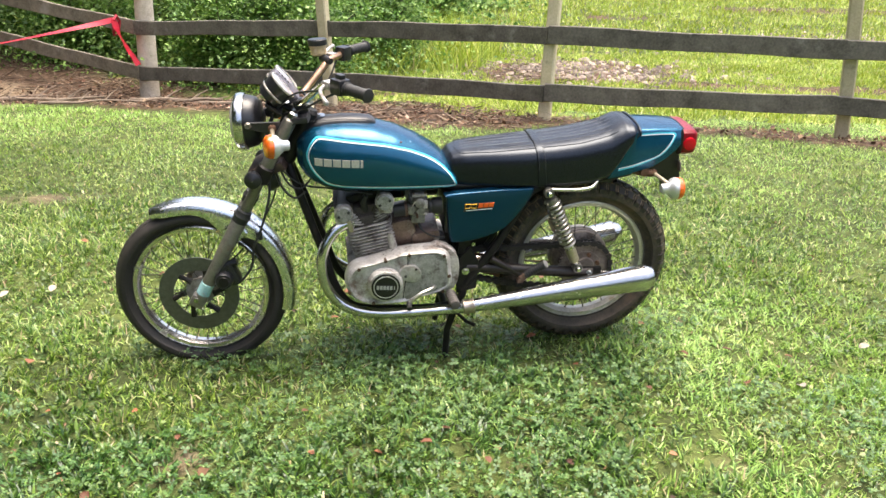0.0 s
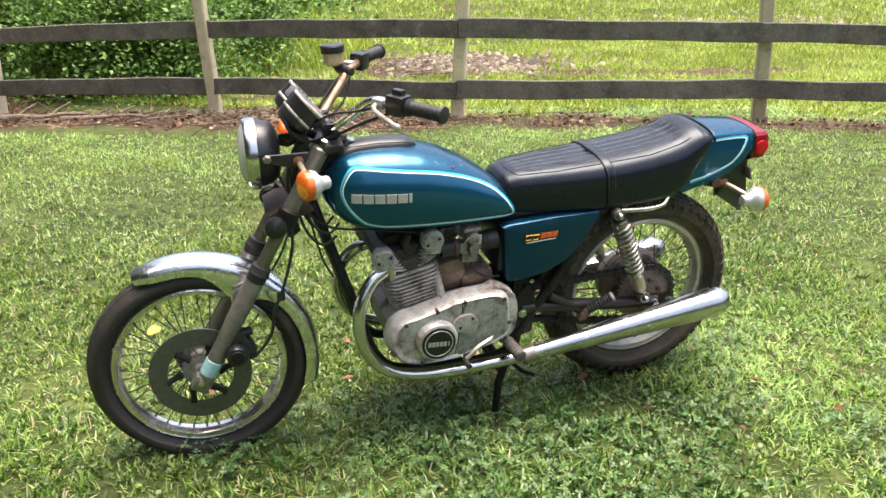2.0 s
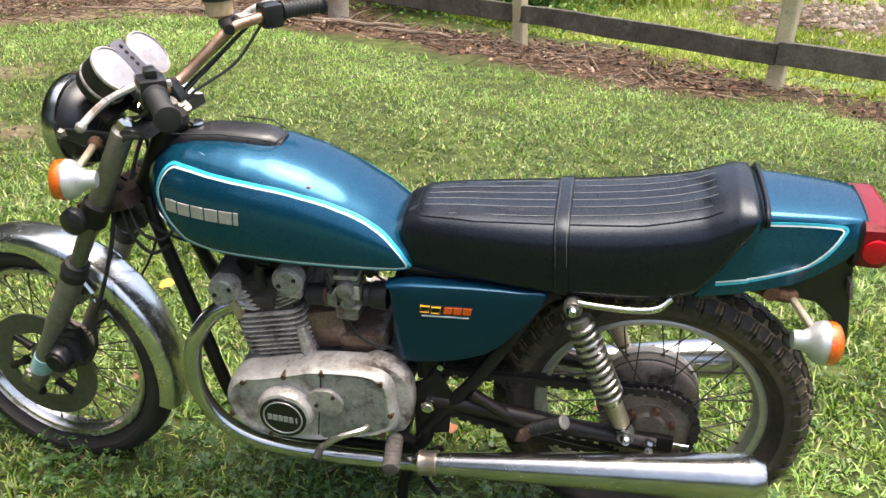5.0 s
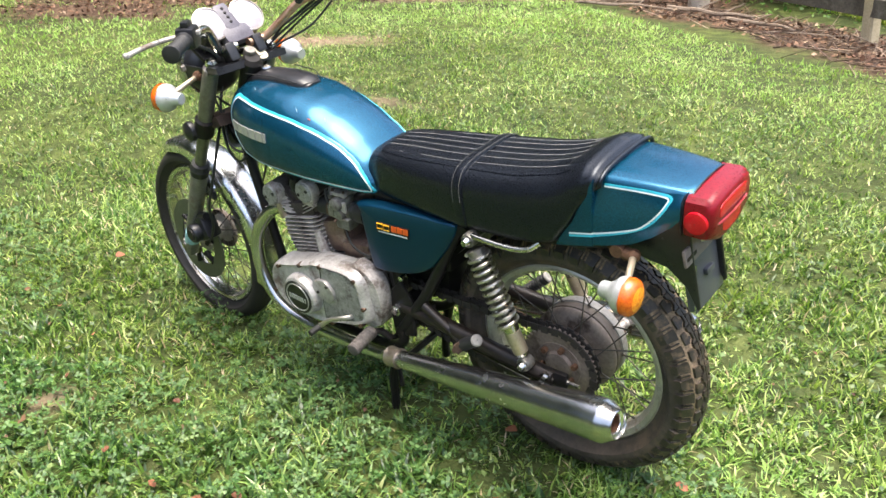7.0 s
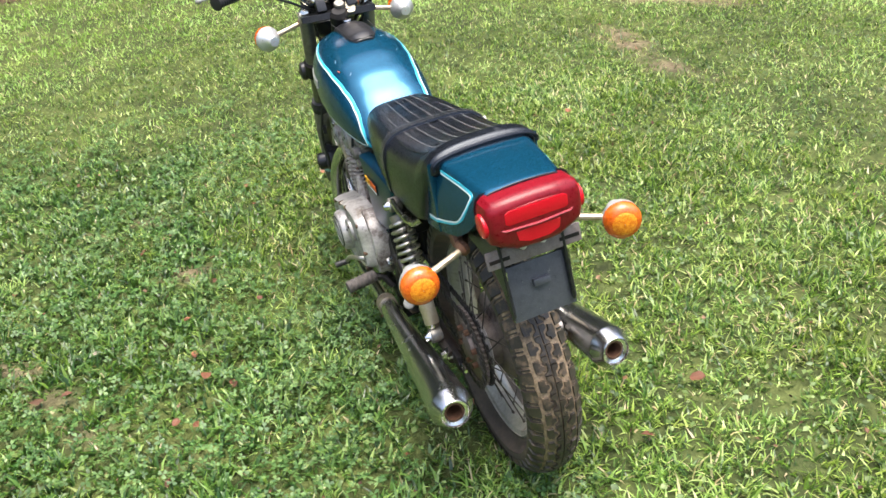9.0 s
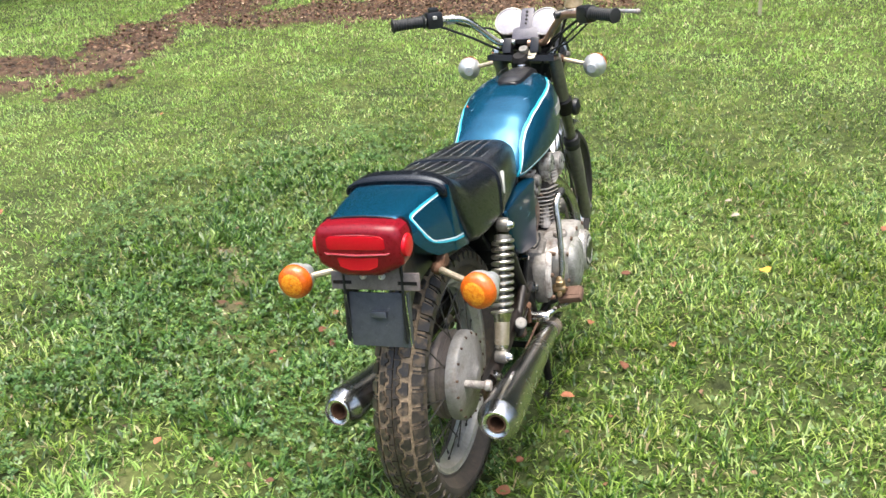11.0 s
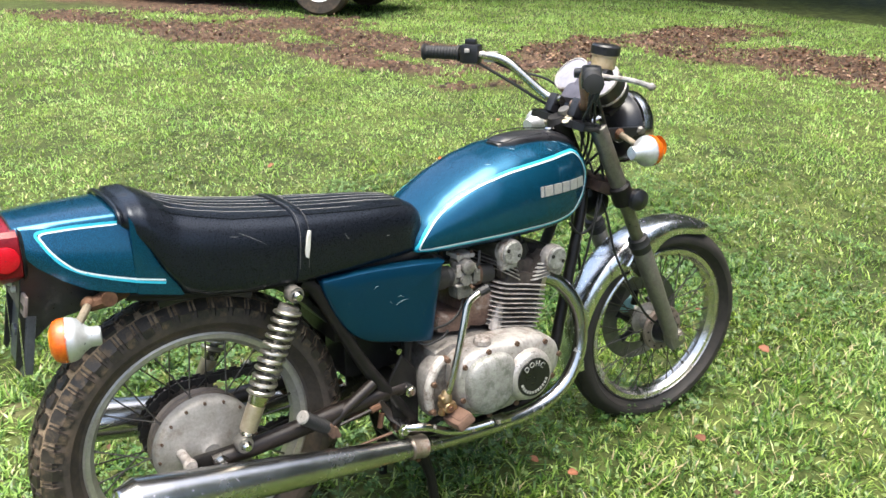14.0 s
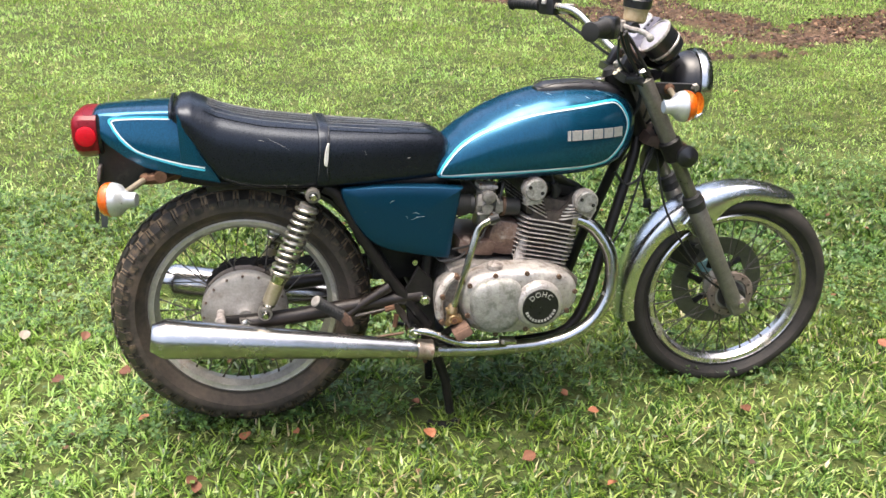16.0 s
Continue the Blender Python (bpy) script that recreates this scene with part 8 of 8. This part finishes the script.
tagged(new("grass", fast_mesh("grass", blades(rng, x[bright], y[bright], 0.044, 0.0068, 2, 1.25), blade_faces(2), lit_lawn_mat)), "lawn grass behind the rear wheel, coloured paler yellow-green as if sunlit", "grass", kind="stuff")
lawn = ~lush & ~bright
tagged(new("grass", fast_mesh("grass", blades(rng, x[lawn], y[lawn], 0.045, 0.0062, 2, 1.2), blade_faces(2), grass_mat)), "short green lawn grass with a few straw-coloured blades", "grass", kind="stuff")
tagged(new("grass", fast_mesh("grass", blades(rng, x[lush], y[lush], 0.050, 0.0088, 2, 1.25), blade_faces(2), dim_lush_mat)), "lush green tufts of broad-bladed grass, coloured darker for the dim foreground", "grass", kind="stuff")
def inner(x, y):
    """The closer ring of the lawn, with an uneven edge."""
    return np.maximum(np.abs(x), np.abs(y + 0.1)) < 4.7 + 1.2 * (vnoise(x, y, 0.7, 2) + vnoise(x, y, 0.2, 4) - 1.0)


x, y = scatter(rng, -5.8, 5.8, -5.9, 5.7, 4000, lambda x, y: inner(x, y) & ~near(x, y) & seen(x, y))
# Share of blades in the sunlit tone, raised where the lawn reads brighter.
far_off = np.clip((np.maximum(np.abs(x) - 1.2, np.abs(y)) - 1.9) / 2.2, 0, 1) * 0.8 + 0.9 * (vnoise(x, y, 0.8, 4) - 0.5) + 0.5 * np.clip(x - 0.9, 0, 1) * np.clip(y + 0.9, 0, 1) + 0.45 * np.clip(-0.9 - y, 0, 1)
k = rng.uniform(0, 1, len(x)) < far_off
tagged(new("grass", fast_mesh("grass", blades(rng, x[~k], y[~k], 0.040, 0.0064, 2, 1.25), blade_faces(2), grass_mat)), "short green lawn grass round the motorcycle", "grass", kind="stuff")
tagged(new("grass", fast_mesh("grass", blades(rng, x[k], y[k], 0.036, 0.0066, 2, 1.35), blade_faces(2), lit_lawn_mat)), "short lawn grass farther out, coloured paler yellow-green as if sunlit", "grass", kind="stuff")
x, y = scatter(rng, -11.0, 10.5, -10.5, 10.5, 1650, lambda x, y: ((x < 8.0) | (y > 4.5)) & ~inner(x, y) & seen(x, y) & ~((x < -1.2) & (y > 7.0) & (soil(x, y) > 0.3)) & ~((x < 0.9) & (y > 4.5) & (fence_distance(x, y)[0] < 1.1)))
d, side = fence_distance(x, y)
k = side < 0
tagged(new("grass", fast_mesh("grass", blades(rng, x[k], y[k], 0.044, 0.0150, 1, 1.6), blade_faces(1), lit_lawn_mat)), "lawn grass at the edge of the garden", "grass", kind="stuff")
tagged(new("grass", fast_mesh("grass", blades(rng, x[~k], y[~k], 0.075, 0.0190, 1, 1.3), blade_faces(1), field_mat)), "yellow-green paddock grass behind the fence", "grass", kind="stuff")
x, y = scatter(rng, -8.0, 26.0, 10.5, 30.0, 210, lambda x, y: x < 4 + 1.0 * y)
tagged(new("grass", fast_mesh("grass", blades(rng, x, y, 0.11, 0.032, 1), blade_faces(1), field_mat)), "yellow-green paddock grass far behind the fence", "grass", kind="stuff")
x, y = scatter(rng, -1.0, 4.2, 8.6, 17.0, 300, lambda x, y: np.abs(x - 0.12 * (y - 8) - 0.6) < 1.5 * vnoise(x, y, 1.5, 3) + 0.3)
tagged(new("tall_weeds", fast_mesh("tall_weeds", blades(rng, x, y, 0.42, 0.016, 3, 0.6), blade_faces(3), field_mat)), "tall rank weeds beside the shrubs", "weeds", kind="stuff")

clover_mat = bpy.data.materials.new("clover_leaves")
leaf_material(clover_mat, [(0.0, (0.034, 0.081, 0.022)), (0.6, (0.071, 0.140, 0.040)), (1.0, (0.143, 0.224, 0.077))], 0.5, 0.14)


def clovers(rng, x, y, size):
    n = len(x)
    z = ground_z(x, y) + rng.uniform(0.022, 0.055, n)
    turn = rng.uniform(0, 2 * math.pi, n)
    lean = rng.normal(0, 0.25, (n, 2))
    s = size * rng.uniform(0.6, 1.3, n)
    rows = []
    for leaf in range(3):
        a = turn + leaf * 2 * math.pi / 3
        for r, da, lift in ((0.0, 0, 0.0), (0.62, -0.62, 0.10), (1.0, -0.42, 0.12), (0.90, 0.0, 0.02), (1.0, 0.42, 0.12), (0.62, 0.62, 0.10)):
            dx, dy = s * r * np.cos(a + da), s * r * np.sin(a + da)
            rows.append(np.stack([x + dx, y + dy, z + lift * s + lean[:, 0] * dx + lean[:, 1] * dy], -1))
    return np.stack(rows, 1)


cf = []
for leaf in range(3):
    o = leaf * 6
    cf += [(o, o + 1, o + 2, o + 3), (o, o + 3, o + 4, o + 5)]
x, y = scatter(rng, -2.6, 2.6, -2.4, 2.2, 1500, lambda x, y: (0.6 * vnoise(x, y, 0.55, 4) + 0.4 * vnoise(x, y, 0.2, 5) + 0.06 * (y < -0.3) - 0.30 * (y > 0.1)) > 0.54)
tagged(new("clover", fast_mesh("clover", clovers(rng, x, y, 0.0115), cf, clover_mat)), "patches of three-leaved clover in the lawn", "clover", kind="stuff")

# small broad leaves of weeds between the blades
weed_mat = bpy.data.materials.new("lawn_weed_leaves")
leaf_material(weed_mat, [(0.0, (0.046, 0.081, 0.030)), (0.5, (0.102, 0.158, 0.048)), (1.0, (0.193, 0.252, 0.089))], 0.45, 0.18)
x, y = scatter(rng, -4.2, 4.0, -4.6, 3.8, 600, lambda x, y: (vnoise(x, y, 0.35, 1) > 0.34) & seen(x, y))
cent = np.stack([x, y, ground_z(x, y) + rng.uniform(0.012, 0.042, len(x))], -1)
v = leaf_cloud(rng, cent, 0.019, 0.002)
v[:, :, 2] = cent[:, None, 2] + (v[:, :, 2] - cent[:, None, 2]) * 0.55
tagged(new("lawn_weeds", fast_mesh("lawn_weeds", v, LEAF_FACES, weed_mat)), "small broad-leaved weeds scattered through the lawn", "weeds", kind="stuff")

litter_mat = bpy.data.materials.new("brown_leaf_litter")
leaf_material(litter_mat, [(0.0, (0.030, 0.015, 0.009)), (0.4, (0.085, 0.044, 0.026)), (0.75, (0.165, 0.092, 0.056)), (0.95, (0.27, 0.18, 0.12)), (1.0, (0.42, 0.32, 0.24))], 0.8, 0.05)
n = 150000
x, y = rng.uniform(-9, 8, n), rng.uniform(-9.5, 10, n)
b = soil(x, y)
heap = np.where((fence_distance(x, y)[0] < 1.5) | (x < -4.6), 0.85, np.where(y < 0, 0.22, 0.05))
k = (rng.uniform(0, 1, n) < b * heap) & seen(x, y)
x, y = x[k], y[k]
cent = np.stack([x, y, ground_z(x, y) + rng.uniform(0.005, 0.035, len(x))], -1)
v = leaf_cloud(rng, cent, 0.044, 0.006)
v[:, :, 2] = cent[:, None, 2] + np.abs(v[:, :, 2] - cent[:, None, 2]) * 0.8
tagged(new("leaf_litter", fast_mesh("leaf_litter", v, LEAF_FACES, litter_mat)), "brown leaf litter and bark on bare earth", "leaf litter", kind="stuff")

# twigs strewn over the litter under the fence
n = 5200
x, y = rng.uniform(-7.0, 3.0, n), rng.uniform(4.0, 9.5, n)
k = rng.uniform(0, 1, n) < soil(x, y)
x, y = x[k], y[k]
a, ln, th = rng.uniform(0, math.pi, len(x)), rng.uniform(0.08, 0.45, len(x)), rng.uniform(0.002, 0.007, len(x))
z = ground_z(x, y) + rng.uniform(0.012, 0.05, len(x))
dx, dy, dz = np.cos(a) * ln / 2, np.sin(a) * ln / 2, rng.normal(0, 0.12, len(x)) * ln
rows = []
for e in (-1, 1):
    for p, q in ((1, 0), (-0.5, 0.87), (-0.5, -0.87)):
        w = th * (1.0 if e < 0 else 0.5)
        rows.append(np.stack([x + e * dx - np.sin(a) * w * p, y + e * dy + np.cos(a) * w * p, z + e * dz + w * q], -1))
twig_mat = bpy.data.materials.new("dry_twigs")
leaf_material(twig_mat, [(0.0, (0.045, 0.030, 0.022)), (0.5, (0.12, 0.082, 0.060)), (1.0, (0.30, 0.235, 0.18))], 0.8, 0.0)
tagged(new("twigs", fast_mesh("twigs", np.stack(rows, 1), [(0, 1, 4, 3), (1, 2, 5, 4), (2, 0, 3, 5)], twig_mat)), "dry brown twigs strewn over the leaf litter", "twigs", kind="stuff")

CLOD = np.array([(-1, -1, -0.2), (1, -1, -0.2), (1, 1, -0.2), (-1, 1, -0.2), (-0.6, -0.6, 0.7), (0.6, -0.6, 0.7), (0.6, 0.6, 0.7), (-0.6, 0.6, 0.7)])
CLOD_FACES = [(4, 5, 6, 7), (0, 1, 5, 4), (1, 2, 6, 5), (2, 3, 7, 6), (3, 0, 4, 7)]
# churned clods of wet earth by the parked vehicle
n = 52000
x, y = rng.uniform(-8.5, 0.5, n), rng.uniform(-10.4, -2.0, n)
k = rng.uniform(0, 1, n) < soil(x, y) * 0.75
x, y = x[k], y[k]
sz = 0.007 + 0.024 * rng.uniform(0, 1, (len(x), 1, 1)) ** 2.5
v = CLOD[None] * sz * rng.uniform(0.5, 1.3, (len(x), 8, 3)) + np.stack([x, y, ground_z(x, y) + 0.012], -1)[:, None, :]
clod_mat = bpy.data.materials.new("wet_earth_clods")
leaf_material(clod_mat, [(0.0, (0.022, 0.013, 0.008)), (0.6, (0.072, 0.042, 0.026)), (0.93, (0.115, 0.070, 0.045)), (1.0, (0.17, 0.115, 0.08))], 0.85, 0.0)
tagged(new("earth_clods", fast_mesh("earth_clods", v, CLOD_FACES, clod_mat)), "churned dark brown clods of wet earth", "earth clods", kind="stuff")

# pale gravel in the bare hollow of the paddock
gravel_mat = bpy.data.materials.new("pale_gravel")
leaf_material(gravel_mat, [(0.0, (0.06, 0.045, 0.034)), (0.6, (0.15, 0.115, 0.09)), (1.0, (0.36, 0.30, 0.25))], 0.7, 0.0)
n = 800
x, y = rng.normal(3.4, 0.9, n), rng.normal(8.9, 0.5, n)
x, y = np.concatenate([x, rng.normal(9.5, 2.2, 900)]), np.concatenate([y, rng.normal(12.0, 0.7, 900)])
s = rng.uniform(0.012, 0.045, (len(x), 1, 1))
cube = np.array([(-1, -1, 0), (1, -1, 0), (1, 1, 0), (-1, 1, 0), (-0.6, -0.6, 0.8), (0.6, -0.6, 0.8), (0.6, 0.6, 0.8), (-0.6, 0.6, 0.8)])
v = cube[None] * s * rng.uniform(0.6, 1.2, (len(x), 8, 3)) + np.stack([x, y, ground_z(x, y) + 0.006], -1)[:, None, :]
tagged(new("gravel", fast_mesh("gravel", v, [(4, 5, 6, 7), (0, 1, 5, 4), (1, 2, 6, 5), (2, 3, 7, 6), (3, 0, 4, 7)], gravel_mat)), "pale gravel scattered on bare ground in the paddock", "gravel", kind="stuff")

# small crumbs of dry leaf sunk into the lawn
n = 620
x, y = rng.uniform(-2.2, 2.3, n), rng.uniform(-2.0, 2.0, n)
cent = np.stack([x, y, ground_z(x, y) + rng.uniform(0.008, 0.026, n)], -1)
tagged(new("leaf_crumbs", fast_mesh("leaf_crumbs", leaf_cloud(rng, cent, 0.017, 0.004), LEAF_FACES, litter_mat)), "small brown crumbs of dry leaf in the lawn", "leaf crumbs", kind="stuff")

# single fallen leaves on the lawn
dead_leaf = material("dry_brown_leaf", (0.12, 0.042, 0.020), (0.30, 0.115, 0.055), 0.7, 0, 40, 0.3, 4, 0.1, rand=0.55)
leaf_meshes = []
for kind in range(4):
    rr = random.Random(kind)
    rings = []
    for i in range(7):
        t = i / 6
        w = 0.40 * math.sin(math.pi * min(1, t * 0.96 + 0.04)) ** 0.8 * (0.85 + 0.3 * rr.random()) + 0.004
        curl = 0.10 * math.sin(math.pi * t) + 0.25 * (t - 0.4) ** 2
        top_row = [Vector((t - 0.5, w * u, curl + 0.30 * abs(u) ** 1.5 * w)) for u in (-1, -0.5, 0, 0.5, 1)]
        rings.append(top_row + [p + Vector((0, 0, -0.012)) for p in reversed(top_row)])
    leaf_meshes.append(loft(rings).mesh("fallen_leaf", 60))
    leaf_meshes[-1].materials.append(dead_leaf)
LEAVES_LEFT = [(0.1, -0.63), (0.51, -0.05), (1.21, -0.24), (1.4, -0.33), (0.96, 0.0), (-0.32, -0.72), (-0.34, -0.48), (-0.72, -0.59), (-0.88, -0.41), (0.75, -0.86), (-1.04, -0.72), (0.82, -0.47), (0.62, -0.27),
               (2.04, 0.64), (1.74, 0.75), (1.03, -0.25), (-1.41, 1.22), (0.24, -0.75), (-0.12, -0.72), (-1.16, -0.37), (-1.31, -0.03)]
LEAVES_REAR = [(-0.07, -1.09), (0.2, -0.8), (0.03, -0.7), (0.44, -0.84), (-0.85, -1.29), (-0.94, -0.83), (-0.97, 0.73), (0.82, 0.29), (0.69, 0.52), (-4.3, -1.76), (-2.1, -0.37)]
LEAVES_RIGHT = [(0.57, 0.13), (1.13, 0.02), (-0.23, 0.18), (0.0, 0.32), (-0.66, 0.24), (-0.17, 0.46), (0.83, 0.28), (0.24, 0.05), (-1.37, -0.37), (-2.17, -1.97), (-1.63, -4.34), (-0.18, 0.08), (0.70, 0.12), (0.23, 0.19), (1.17, -0.48), (-0.72, -2.82), (-2.6, -3.2), (-1.9, -0.9)]
rl = random.Random(21)
for px, py in LEAVES_LEFT + LEAVES_REAR + LEAVES_RIGHT:
    ob = new("fallen_leaf", leaf_meshes[rl.randrange(4)])
    s = rl.uniform(0.022, 0.042)
    ob.matrix_world = pose(px, py, float(ground_z(px, py)) + rl.uniform(0.018, 0.036), rl.uniform(-25, 25), rl.uniform(-25, 25), rl.uniform(0, 360)) @ Matrix.Scale(s, 4)
    tagged(ob, "dry reddish-brown fallen leaf lying on the lawn", "leaf", "leaves on the lawn")
pale_leaf = material("pale_dry_leaf", (0.26, 0.21, 0.16), (0.40, 0.34, 0.28), 0.7, 0, 40, 0.3, 4, 0.1, rand=0.2)
pale_me = leaf_meshes[1].copy()
pale_me.materials.clear()
pale_me.materials.append(pale_leaf)
for px, py in ((-1.40, 0.62), (1.74, -0.27), (-1.58, 0.58), (1.35, -0.52), (-0.26, -1.0)):
    ob = new("fallen_leaf", pale_me)
    ob.matrix_world = pose(px, py, float(ground_z(px, py)) + 0.028, 10, -15, px * 200) @ Matrix.Scale(0.04, 4)
    tagged(ob, "pale dry fallen leaf lying on the lawn", "leaf", "leaves on the lawn")
yellow_leaf = material("yellowing_leaf", (0.48, 0.24, 0.03), (0.66, 0.40, 0.07), 0.6, 0, 40, 0.3, 4, 0.1)
yellow_me = leaf_meshes[2].copy()
yellow_me.materials.clear()
yellow_me.materials.append(yellow_leaf)
ob = new("fallen_leaf", yellow_me)
ob.matrix_world = pose(-0.816, 0.742, float(ground_z(-0.816, 0.742)) + 0.032, 14, -8, 25) @ Matrix.Scale(0.055, 4)
tagged(ob, "bright yellow-orange fallen leaf lying on the lawn", "leaf", "leaves on the lawn")
